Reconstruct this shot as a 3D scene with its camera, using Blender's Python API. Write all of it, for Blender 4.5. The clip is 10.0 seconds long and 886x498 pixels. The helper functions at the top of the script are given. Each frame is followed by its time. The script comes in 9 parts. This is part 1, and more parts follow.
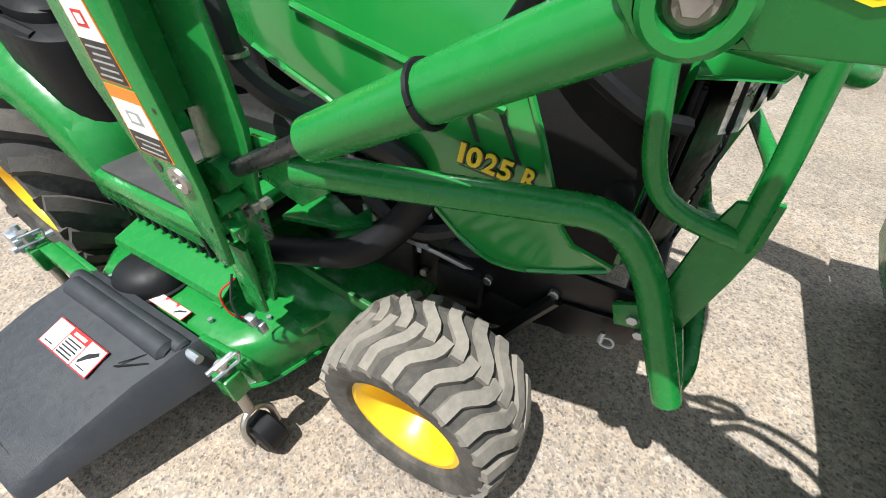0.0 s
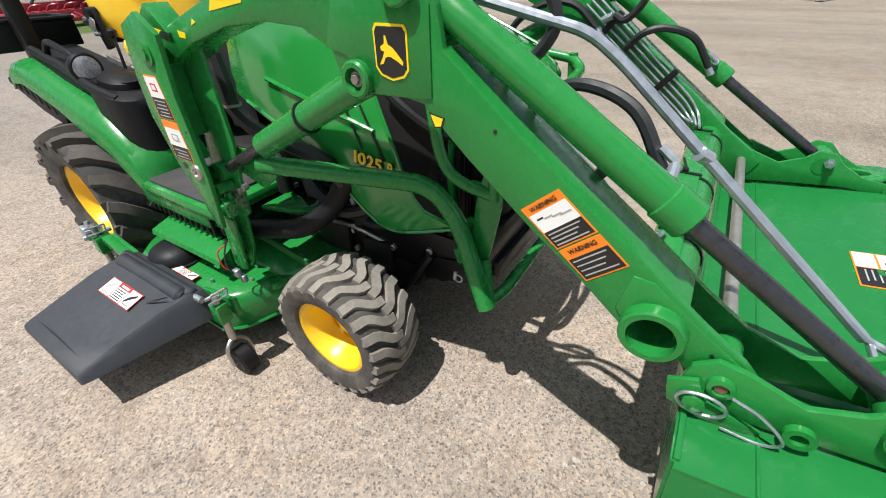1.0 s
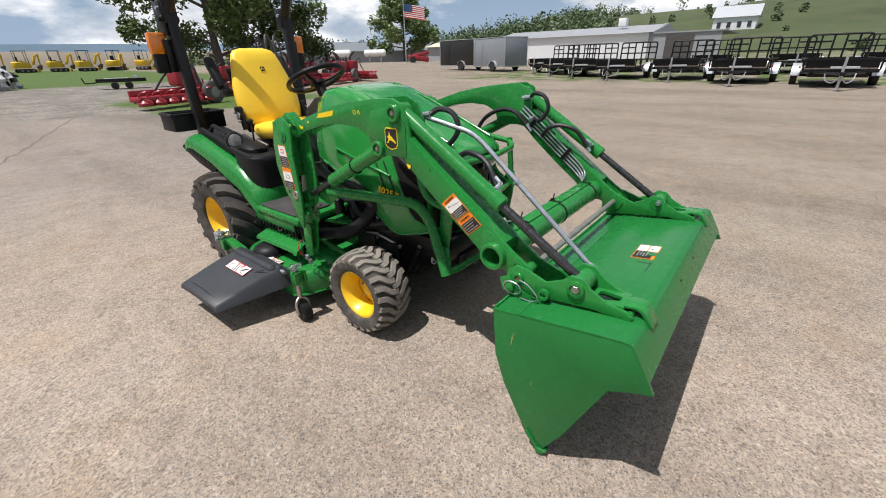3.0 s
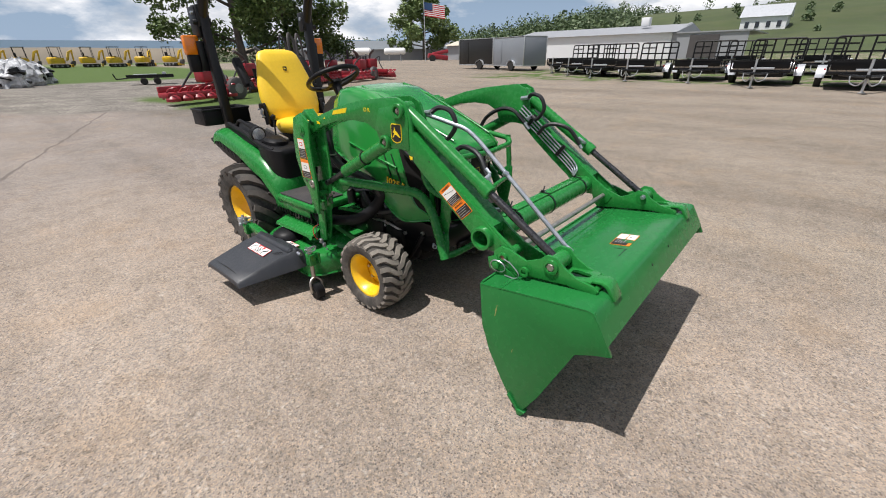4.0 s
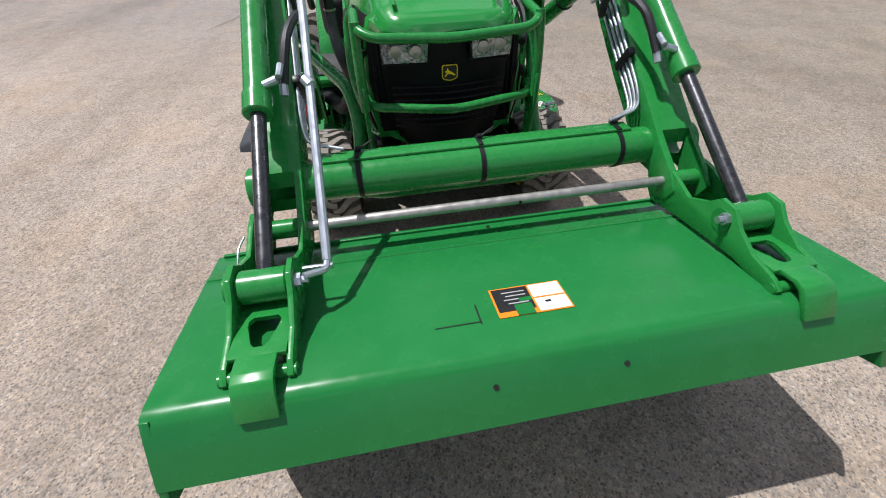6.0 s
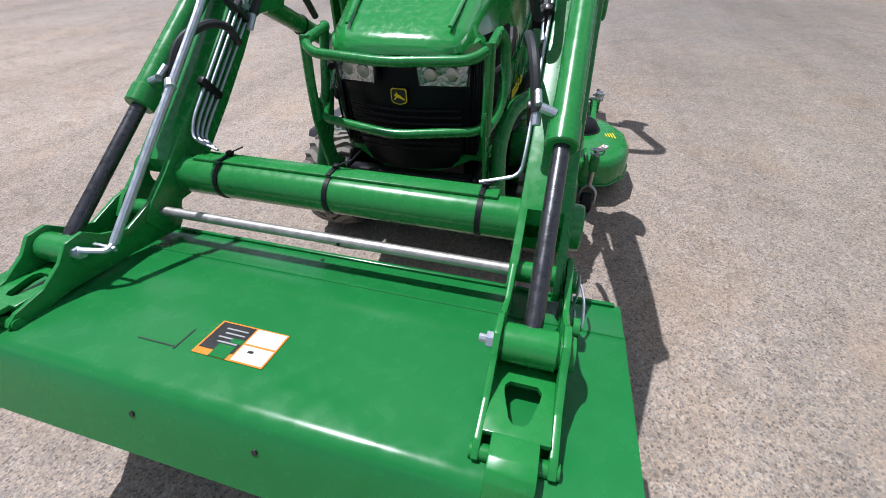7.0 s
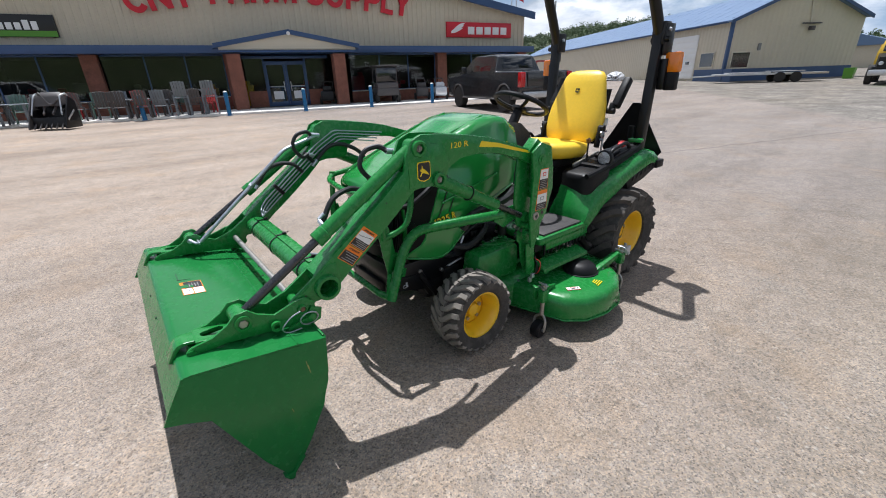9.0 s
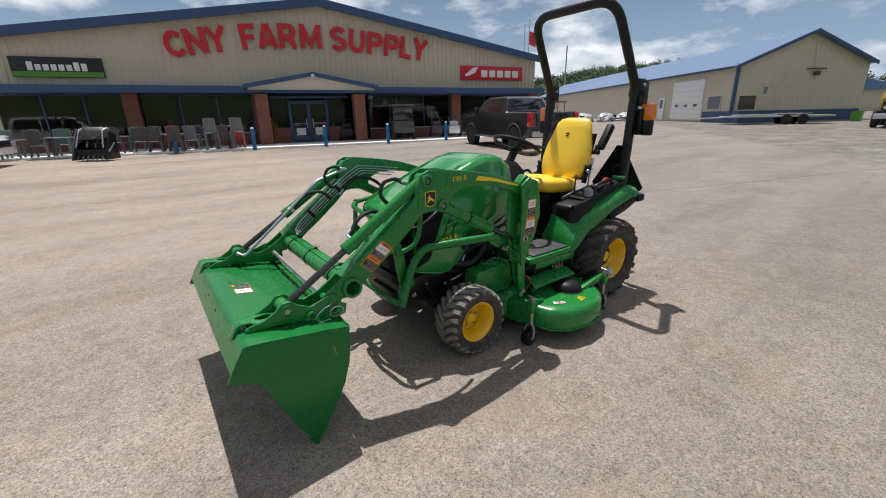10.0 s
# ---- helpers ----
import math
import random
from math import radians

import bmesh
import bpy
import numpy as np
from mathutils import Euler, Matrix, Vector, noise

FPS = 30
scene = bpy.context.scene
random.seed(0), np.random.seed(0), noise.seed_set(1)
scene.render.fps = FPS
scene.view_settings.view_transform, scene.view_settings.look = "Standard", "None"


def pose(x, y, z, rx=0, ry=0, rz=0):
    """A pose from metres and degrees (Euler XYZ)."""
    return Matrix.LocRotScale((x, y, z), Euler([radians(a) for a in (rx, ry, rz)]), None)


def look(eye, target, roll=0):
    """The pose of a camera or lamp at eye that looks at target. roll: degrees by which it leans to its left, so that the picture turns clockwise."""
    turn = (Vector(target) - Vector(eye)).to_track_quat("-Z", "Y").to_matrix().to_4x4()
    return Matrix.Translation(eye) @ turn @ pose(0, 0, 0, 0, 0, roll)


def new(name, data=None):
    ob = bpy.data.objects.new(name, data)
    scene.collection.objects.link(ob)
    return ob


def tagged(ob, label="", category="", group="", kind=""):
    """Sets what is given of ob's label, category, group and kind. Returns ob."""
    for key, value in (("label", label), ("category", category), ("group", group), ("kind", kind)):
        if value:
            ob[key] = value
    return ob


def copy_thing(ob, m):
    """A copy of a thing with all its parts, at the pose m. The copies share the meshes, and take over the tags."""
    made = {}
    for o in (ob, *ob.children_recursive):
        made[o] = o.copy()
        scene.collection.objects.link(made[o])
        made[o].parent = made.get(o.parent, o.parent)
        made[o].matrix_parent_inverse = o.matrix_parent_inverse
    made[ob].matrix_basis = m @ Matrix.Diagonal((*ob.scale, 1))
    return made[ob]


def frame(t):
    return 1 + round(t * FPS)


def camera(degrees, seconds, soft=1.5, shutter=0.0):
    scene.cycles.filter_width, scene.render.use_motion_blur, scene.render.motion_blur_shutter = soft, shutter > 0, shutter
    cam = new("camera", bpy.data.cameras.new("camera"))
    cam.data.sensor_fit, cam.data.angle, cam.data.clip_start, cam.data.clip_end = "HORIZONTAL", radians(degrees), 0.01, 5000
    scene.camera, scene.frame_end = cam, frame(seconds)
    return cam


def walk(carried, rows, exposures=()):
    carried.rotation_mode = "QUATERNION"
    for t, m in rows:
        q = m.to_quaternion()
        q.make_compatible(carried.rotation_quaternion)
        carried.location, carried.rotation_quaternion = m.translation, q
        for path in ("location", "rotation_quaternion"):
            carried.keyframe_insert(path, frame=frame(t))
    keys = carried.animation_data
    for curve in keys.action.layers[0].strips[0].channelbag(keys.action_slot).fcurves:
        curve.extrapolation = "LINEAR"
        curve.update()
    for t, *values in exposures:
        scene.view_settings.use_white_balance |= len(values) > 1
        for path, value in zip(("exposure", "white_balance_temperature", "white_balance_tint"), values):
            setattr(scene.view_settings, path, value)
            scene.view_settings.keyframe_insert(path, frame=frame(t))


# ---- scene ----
cam = camera(95.0, 10.0, soft=1.0)
PATH = [
    (0, (-0.859, -0.263, 1.061), (0.366, 0.45, -0.204), 0.28),
    (0.5, (-0.981, -0.532, 1.085), (0.285, 0.235, -0.106), -0.8),
    (1, (-1.121, -0.787, 1.171), (0.261, 0.107, 0.035), -1.4),
    (1.5, (-1.249, -1.019, 1.23), (0.164, -0.04, 0.206), -1.4),
    (2, (-1.389, -1.201, 1.284), (0.038, -0.162, 0.343), -1.1),
    (2.5, (-1.6, -1.348, 1.307), (-0.169, -0.264, 0.426), -1.0),
    (2.7, (-1.643, -1.41, 1.322), (-0.224, -0.298, 0.455), -1.3),
    (3.8, (-1.839, -1.706, 1.366), (-0.455, -0.527, 0.533), -1.0),
    (4, (-1.822, -1.71, 1.364), (-0.463, -0.515, 0.511), -1.0),
    (4.5, (-1.556, -1.784, 1.297), (-0.326, -0.534, 0.335), -0.8),
    (5, (-1.134, -1.825, 1.227), (-0.166, -0.466, 0.125), -0.5),
    (5.2, (-0.944, -1.763, 1.184), (-0.107, -0.359, 0.031), -0.4),
    (6.3, (-0.024, -1.704, 1.208), (0.004, -0.195, -0.105), -1.8),
    (6.5, (0.131, -1.661, 1.186), (0.028, -0.144, -0.114), -1.0),
    (7, (0.497, -1.571, 1.205), (0.043, -0.085, -0.055), -1.6),
    (7.5, (0.911, -1.525, 1.229), (0.116, -0.12, 0.049), -2.1),
    (8, (1.291, -1.36, 1.253), (0.197, -0.068, 0.188), -2.2),
    (8.5, (1.653, -1.278, 1.359), (0.32, -0.091, 0.456), -1.9),
    (9, (1.95, -1.315, 1.42), (0.488, -0.191, 0.646), -1.9),
    (9.5, (2.157, -1.469, 1.445), (0.641, -0.358, 0.763), -1.8),
    (10, (2.316, -1.533, 1.473), (0.776, -0.417, 0.855), -1.3),
]
EXPOSURE = [(0.0, 0.68, 6240, 5), (0.5, 0.58, 6240, 6), (1.0, 0.36, 6340, 8), (1.6, 0.17, 6390, 10), (2.5, 0.08, 6440, 11), (5.0, 0.01, 6440, 12), (6.5, 0.14, 5940, 13), (7.0, 0.13, 5840, 14), (8.5, 0.25, 5940, 11), (9.0, 0.19, 5990, 11), (9.5, 0.02, 6190, 10), (10.0, -0.06, 6240, 10)]
walk(cam, [(t, look(eye, target, roll)) for t, eye, target, roll in PATH], exposures=EXPOSURE)

# ---- sky and sun ----
SUN_WAY = Vector((0.36, -0.14, -1.0))
world = bpy.data.worlds.new("sky")
scene.world = world
world.use_nodes = True
wn, wl = world.node_tree.nodes, world.node_tree.links
wn.clear()
w_out = wn.new("ShaderNodeOutputWorld")
w_bg = wn.new("ShaderNodeBackground")
w_sky = wn.new("ShaderNodeTexSky")
w_sky.sky_type = "NISHITA"
w_sky.sun_disc = False
w_sky.sun_elevation = radians(68.9)
w_sky.sun_rotation = radians(-68.7)
w_co = wn.new("ShaderNodeTexCoord")
w_map = wn.new("ShaderNodeMapping")
w_map.inputs["Scale"].default_value = (1.0, 1.0, 2.6)
w_noise = wn.new("ShaderNodeTexNoise")
w_noise.inputs["Scale"].default_value = 3.4
w_noise.inputs["Detail"].default_value = 9.0
w_noise.inputs["Roughness"].default_value = 0.58
w_ramp = wn.new("ShaderNodeValToRGB")
w_ramp.color_ramp.elements[0].position = 0.455
w_ramp.color_ramp.elements[1].position = 0.57
w_shade = wn.new("ShaderNodeTexNoise")
w_shade.inputs["Scale"].default_value = 7.0
w_shade.inputs["Detail"].default_value = 6.0
w_cloud = wn.new("ShaderNodeValToRGB")
w_cloud.color_ramp.elements[0].position = 0.35
w_cloud.color_ramp.elements[0].color = (9.5, 10.6, 12.0, 1)
w_cloud.color_ramp.elements[1].position = 0.65
w_cloud.color_ramp.elements[1].color = (23.0, 23.0, 23.0, 1)
w_mix = wn.new("ShaderNodeMixRGB")
wl.new(w_co.outputs["Generated"], w_map.inputs["Vector"])
wl.new(w_map.outputs["Vector"], w_noise.inputs["Vector"])
wl.new(w_map.outputs["Vector"], w_shade.inputs["Vector"])
wl.new(w_noise.outputs["Fac"], w_ramp.inputs["Fac"])
wl.new(w_shade.outputs["Fac"], w_cloud.inputs["Fac"])
wl.new(w_ramp.outputs["Color"], w_mix.inputs["Fac"])
# pale haze low over the horizon
w_sep = wn.new("ShaderNodeSeparateXYZ")
w_low = wn.new("ShaderNodeMapRange")
w_low.interpolation_type = "SMOOTHSTEP"
w_low.inputs["From Min"].default_value = 0.42
w_low.inputs["From Max"].default_value = 0.0
w_low.inputs["To Max"].default_value = 0.75
w_haze = wn.new("ShaderNodeMixRGB")
w_haze.inputs["Color2"].default_value = (8.4, 11.4, 15.6, 1)
wl.new(w_co.outputs["Generated"], w_sep.inputs[0])
wl.new(w_sep.outputs[2], w_low.inputs["Value"])
wl.new(w_low.outputs["Result"], w_haze.inputs["Fac"])
wl.new(w_sky.outputs["Color"], w_haze.inputs["Color1"])
wl.new(w_haze.outputs["Color"], w_mix.inputs["Color1"])
wl.new(w_cloud.outputs["Color"], w_mix.inputs["Color2"])
wl.new(w_mix.outputs["Color"], w_bg.inputs["Color"])
w_bg.inputs["Strength"].default_value = 0.046
wl.new(w_bg.outputs["Background"], w_out.inputs["Surface"])

sun = new("sun", bpy.data.lights.new("sun", "SUN"))
sun.data.energy = 5.0
sun.data.angle = radians(0.55)
sun.data.color = (1.0, 0.965, 0.915)
sun.matrix_basis = look((0, 0, 30), Vector((0, 0, 30)) + SUN_WAY)


# ---- materials ----
def material(name, base, rough=0.5, metal=0.0, vary=0.12, scale=3.0, fine=60.0, bump=0.0, bump_scale=200.0, coat=0.0, dirt=0.0, dirt_colour=(0.30, 0.25, 0.19), spec=0.5):
    """A surface with variation at two scales, dust patches, and fine relief."""
    m = bpy.data.materials.new(name)
    m.use_nodes = True
    n, l = m.node_tree.nodes, m.node_tree.links
    b = n["Principled BSDF"]
    co = n.new("ShaderNodeTexCoord")
    big = n.new("ShaderNodeTexNoise")
    big.inputs["Scale"].default_value = scale
    big.inputs["Detail"].default_value = 5.0
    small = n.new("ShaderNodeTexNoise")
    small.inputs["Scale"].default_value = fine
    small.inputs["Detail"].default_value = 4.0
    add = n.new("ShaderNodeMath")
    add.operation = "ADD"
    l.new(co.outputs["Object"], big.inputs["Vector"])
    l.new(co.outputs["Object"], small.inputs["Vector"])
    l.new(big.outputs["Fac"], add.inputs[0])
    l.new(small.outputs["Fac"], add.inputs[1])
    span = n.new("ShaderNodeMapRange")
    span.inputs["From Min"].default_value = 0.6
    span.inputs["From Max"].default_value = 1.4
    span.inputs["To Min"].default_value = 1.0 - vary
    span.inputs["To Max"].default_value = 1.0 + vary
    l.new(add.outputs[0], span.inputs["Value"])
    mul = n.new("ShaderNodeVectorMath")
    mul.operation = "SCALE"
    mul.inputs[0].default_value = base
    l.new(span.outputs["Result"], mul.inputs["Scale"])
    colour = mul.outputs["Vector"]
    if dirt > 0:
        patch = n.new("ShaderNodeTexNoise")
        patch.inputs["Scale"].default_value = scale * 2.3
        patch.inputs["Detail"].default_value = 8.0
        patch.inputs["Roughness"].default_value = 0.7
        l.new(co.outputs["Object"], patch.inputs["Vector"])
        pr = n.new("ShaderNodeMapRange")
        pr.inputs["From Min"].default_value = 0.45
        pr.inputs["From Max"].default_value = 0.75
        pr.inputs["To Max"].default_value = dirt
        l.new(patch.outputs["Fac"], pr.inputs["Value"])
        mx = n.new("ShaderNodeMixRGB")
        mx.inputs["Color2"].default_value = (*dirt_colour, 1)
        l.new(pr.outputs["Result"], mx.inputs["Fac"])
        l.new(colour, mx.inputs["Color1"])
        colour = mx.outputs["Color"]
    l.new(colour, b.inputs["Base Color"])
    rr = n.new("ShaderNodeMapRange")
    rr.inputs["From Min"].default_value = 0.3
    rr.inputs["From Max"].default_value = 0.7
    rr.inputs["To Min"].default_value = max(rough - 0.08, 0.02)
    rr.inputs["To Max"].default_value = min(rough + 0.08, 1.0)
    l.new(small.outputs["Fac"], rr.inputs["Value"])
    l.new(rr.outputs["Result"], b.inputs["Roughness"])
    b.inputs["Metallic"].default_value = metal
    b.inputs["Specular IOR Level"].default_value = spec
    b.inputs["Coat Weight"].default_value = coat
    b.inputs["Coat Roughness"].default_value = 0.12
    if bump > 0:
        bn = n.new("ShaderNodeTexNoise")
        bn.inputs["Scale"].default_value = bump_scale
        bn.inputs["Detail"].default_value = 3.0
        l.new(co.outputs["Object"], bn.inputs["Vector"])
        bp = n.new("ShaderNodeBump")
        bp.inputs["Strength"].default_value = bump
        bp.inputs["Distance"].default_value = 0.004
        l.new(bn.outputs["Fac"], bp.inputs["Height"])
        l.new(bp.outputs["Normal"], b.inputs["Normal"])
    return m


GREEN = material("green_paint", (0.017, 0.196, 0.037), 0.26, vary=0.06, scale=4, fine=40, coat=0.12, spec=0.38, bump=0.03, bump_scale=35, dirt=0.05, dirt_colour=(0.07, 0.16, 0.05))
HOODGREEN = material("glossy_green_plastic", (0.020, 0.236, 0.042), 0.18, vary=0.04, coat=0.70, spec=0.45, dirt=0.04, dirt_colour=(0.07, 0.18, 0.05))
DARKGREEN = material("dusty_green_paint", (0.012, 0.13, 0.025), 0.45, vary=0.16, dirt=0.35, dirt_colour=(0.10, 0.11, 0.06), bump=0.05)
YELLOW = material("yellow_paint", (0.86, 0.52, 0.008), 0.35, vary=0.05, coat=0.3, dirt=0.12, dirt_colour=(0.5, 0.36, 0.10))
SEATYELLOW = material("yellow_vinyl", (0.90, 0.60, 0.035), 0.42, vary=0.06, bump=0.12, bump_scale=350)
BLACKPLASTIC = material("black_plastic", (0.008, 0.008, 0.0095), 0.50, vary=0.2, bump=0.1, bump_scale=500, dirt=0.03, dirt_colour=(0.07, 0.065, 0.06), spec=0.24)
CHUTEBLACK = material("moulded_charcoal_plastic", (0.028, 0.031, 0.038), 0.48, vary=0.15, bump=0.15, bump_scale=380, dirt=0.12, dirt_colour=(0.15, 0.14, 0.13))
BLACKPAINT = material("black_paint", (0.0065, 0.0065, 0.0075), 0.36, vary=0.2, dirt=0.03, dirt_colour=(0.09, 0.08, 0.07), spec=0.34)
DARKMETAL = material("greasy_dark_metal", (0.010, 0.0095, 0.0095), 0.55, metal=0.2, vary=0.4, dirt=0.12, dirt_colour=(0.07, 0.06, 0.05), bump=0.2, bump_scale=120)
RUBBER = material("tyre_rubber", (0.035, 0.033, 0.031), 0.85, vary=0.25, bump=0.2, bump_scale=180, dirt=0.40, dirt_colour=(0.24, 0.21, 0.18), scale=6)
FRONTRUBBER = material("front_tyre_rubber", (0.048, 0.044, 0.040), 0.88, vary=0.3, bump=0.25, bump_scale=170, dirt=0.46, dirt_colour=(0.22, 0.195, 0.165), scale=6)
LUGRUBBER = material("dusty_tread_rubber", (0.20, 0.18, 0.155), 0.9, vary=0.3, bump=0.25, bump_scale=150, dirt=0.6, dirt_colour=(0.33, 0.29, 0.245), scale=5)
REARRUBBER = material("rear_tread_rubber", (0.060, 0.053, 0.048), 0.9, vary=0.35, bump=0.25, bump_scale=150, dirt=0.5, dirt_colour=(0.16, 0.13, 0.105), scale=5)
HOSE = material("hydraulic_hose_rubber", (0.012, 0.0125, 0.015), 0.5, vary=0.25, bump=0.2, bump_scale=600)
CHROME = material("cylinder_rod_steel", (0.085, 0.085, 0.09), 0.30, metal=0.85, vary=0.15, bump=0.05)
ZINC = material("zinc_plated_steel", (0.50, 0.53, 0.58), 0.42, metal=0.9, vary=0.12, bump=0.06)
DULLSTEEL = material("dull_tie_rod_steel", (0.40, 0.385, 0.36), 0.46, metal=0.75, vary=0.25, scale=8, dirt=0.3, dirt_colour=(0.16, 0.12, 0.09))
STEEL = material("bare_steel", (0.42, 0.40, 0.37), 0.4, metal=0.9, vary=0.2)
MACHPIN = material("dull_pin_steel", (0.26, 0.235, 0.21), 0.5, metal=0.6, vary=0.35, scale=20, fine=90)
RUST = material("worn_rusty_steel", (0.20, 0.11, 0.07), 0.7, metal=0.3, vary=0.4)
ORANGE = material("orange_decal", (0.85, 0.22, 0.01), 0.4, vary=0.04)
WHITE = material("white_decal", (0.78, 0.78, 0.76), 0.45, vary=0.05)
DECALBLACK = material("black_decal", (0.012, 0.012, 0.012), 0.4, vary=0.1)
DECALGREY = material("grey_print", (0.35, 0.35, 0.34), 0.5, vary=0.05)
RED = material("red_decal", (0.62, 0.02, 0.02), 0.4, vary=0.05)
DECALYELLOW = material("yellow_decal", (0.85, 0.62, 0.01), 0.35, vary=0.04)
REDWIRE = material("red_wire", (0.5, 0.01, 0.01), 0.5)
AMBER = material("amber_lens", (0.75, 0.20, 0.005), 0.18, vary=0.1, coat=0.6)
MESHBLACK = material("black_screen", (0.008, 0.0075, 0.0075), 0.75, vary=0.2, bump=0.3, bump_scale=700, dirt=0.15, dirt_colour=(0.03, 0.025, 0.022), spec=0.2)
GRILLE = material("satin_black_grille", (0.003, 0.003, 0.005), 0.42, vary=0.1, spec=0.2)
LAMPGLASS = material("headlight_lens", (0.36, 0.38, 0.40), 0.12, metal=0.7, vary=0.8, scale=25, fine=90, bump=0.6, bump_scale=60, coat=1.0)
KNOB = material("amber_brown_knob", (0.16, 0.065, 0.012), 0.35, vary=0.15, coat=0.3)
WORKLENS = material("work_lamp_lens", (0.42, 0.43, 0.45), 0.18, vary=0.6, scale=30, fine=110, coat=1.0, bump=0.3, bump_scale=90)
MATRUBBER = material("foot_mat_rubber", (0.035, 0.033, 0.035), 0.7, vary=0.2, bump=0.3, bump_scale=250, dirt=0.35, dirt_colour=(0.16, 0.14, 0.13))


# ---- building blocks ----
def thing(name, label, category, loc=(0, 0, 0), group="", kind=""):
    e = new(name)
    e.empty_display_size = 0.2
    e.location = loc
    return tagged(e, label, category, group, kind)


def root_of(ob):
    while ob.parent:
        ob = ob.parent
    return ob


def part(name, bm, mat, parent, label="", smooth=35):
    """Links a bmesh, given in the world's metres, as one mesh under its thing or part."""
    if parent is not None:
        bmesh.ops.translate(bm, vec=-root_of(parent).location, verts=bm.verts)
    me = bpy.data.meshes.new(name)
    if smooth:
        for fc in bm.faces:
            fc.smooth = True
        lim = radians(smooth)
        for e in bm.edges:
            e.smooth = len(e.link_faces) == 2 and e.calc_face_angle(0) < lim
    bm.to_mesh(me)
    bm.free()
    for mm in mat if isinstance(mat, (list, tuple)) else [mat]:
        me.materials.append(mm)
    ob = new(name, me)
    if parent is not None:
        ob.parent = parent
    if label:
        ob["label"] = label
    return ob


def merged(*bms):
    out = bmesh.new()
    for b in bms:
        me = bpy.data.meshes.new("tmp")
        b.to_mesh(me)
        b.free()
        out.from_mesh(me)
        bpy.data.meshes.remove(me)
    return out


def box(c, s, bevel=0.0, turn=None, seg=2):
    bm = bmesh.new()
    bmesh.ops.create_cube(bm, size=1.0)
    bmesh.ops.scale(bm, vec=s, verts=bm.verts)
    if bevel > 0:
        bmesh.ops.bevel(bm, geom=bm.edges[:], offset=min(bevel, min(s) * 0.45), segments=seg, profile=0.5, affect="EDGES", clamp_overlap=True)
    m = Matrix.Translation(c)
    if turn is not None:
        m = m @ (turn if isinstance(turn, Matrix) else pose(0, 0, 0, *turn))
    bmesh.ops.transform(bm, matrix=m, verts=bm.verts)
    return bm


def prism(pts, lo, hi, axis="x", bevel=0.0, seg=2):
    """A plate: an outline extruded along an axis. The outline is (y, z) for x, (x, z) for y, (x, y) for z."""
    def at(p, h):
        return {"x": (h, p[0], p[1]), "y": (p[0], h, p[1]), "z": (p[0], p[1], h)}[axis]
    bm = bmesh.new()
    a = [bm.verts.new(at(p, lo)) for p in pts]
    b = [bm.verts.new(at(p, hi)) for p in pts]
    bm.faces.new(a)
    bm.faces.new(list(reversed(b)))
    n = len(pts)
    for i in range(n):
        bm.faces.new((a[i], b[i], b[(i + 1) % n], a[(i + 1) % n]))
    bmesh.ops.recalc_face_normals(bm, faces=bm.faces)
    if bevel > 0:
        bmesh.ops.bevel(bm, geom=bm.edges[:], offset=bevel, segments=seg, profile=0.5, affect="EDGES", clamp_overlap=True)
    return bm


def frame_of(way):
    way = Vector(way).normalized()
    side = way.cross(Vector((0, 0, 1)))
    if side.length < 1e-3:
        side = way.cross(Vector((1, 0, 0)))
    side.normalize()
    return side, way.cross(side).normalized(), way


def rod(a, b, r, seg=16, r2=None, bevel=0.0):
    """A solid round bar from a to b."""
    a, b = Vector(a), Vector(b)
    u, v, w = frame_of(b - a)
    r2 = r if r2 is None else r2
    ln = (b - a).length
    steps = [(0, r - bevel), (bevel, r), (ln - bevel, r2), (ln, r2 - bevel)] if bevel > 0 else [(0, r), (ln, r2)]
    bm = bmesh.new()
    rings = []
    for d, rr in steps:
        rings.append([bm.verts.new(a + w * d + (u * math.cos(k * 2 * math.pi / seg) + v * math.sin(k * 2 * math.pi / seg)) * rr) for k in range(seg)])
    for p, q in zip(rings, rings[1:]):
        for k in range(seg):
            bm.faces.new((p[k], p[(k + 1) % seg], q[(k + 1) % seg], q[k]))
    bm.faces.new(list(reversed(rings[0])))
    bm.faces.new(rings[-1])
    bmesh.ops.recalc_face_normals(bm, faces=bm.faces)
    return bm


def rounded(pts, radius, steps=6):
    """A polyline with its corners turned into bends."""
    pts = [Vector(p) for p in pts]
    out = [pts[0]]
    for i in range(1, len(pts) - 1):
        p, a, b = pts[i], pts[i - 1], pts[i + 1]
        d = min(radius, (a - p).length * 0.48, (b - p).length * 0.48)
        s, e = p + (a - p).normalized() * d, p + (b - p).normalized() * d
        for k in range(steps + 1):
            t = k / steps
            out.append(s * (1 - t) ** 2 + p * 2 * t * (1 - t) + e * t * t)
    out.append(pts[-1])
    return out


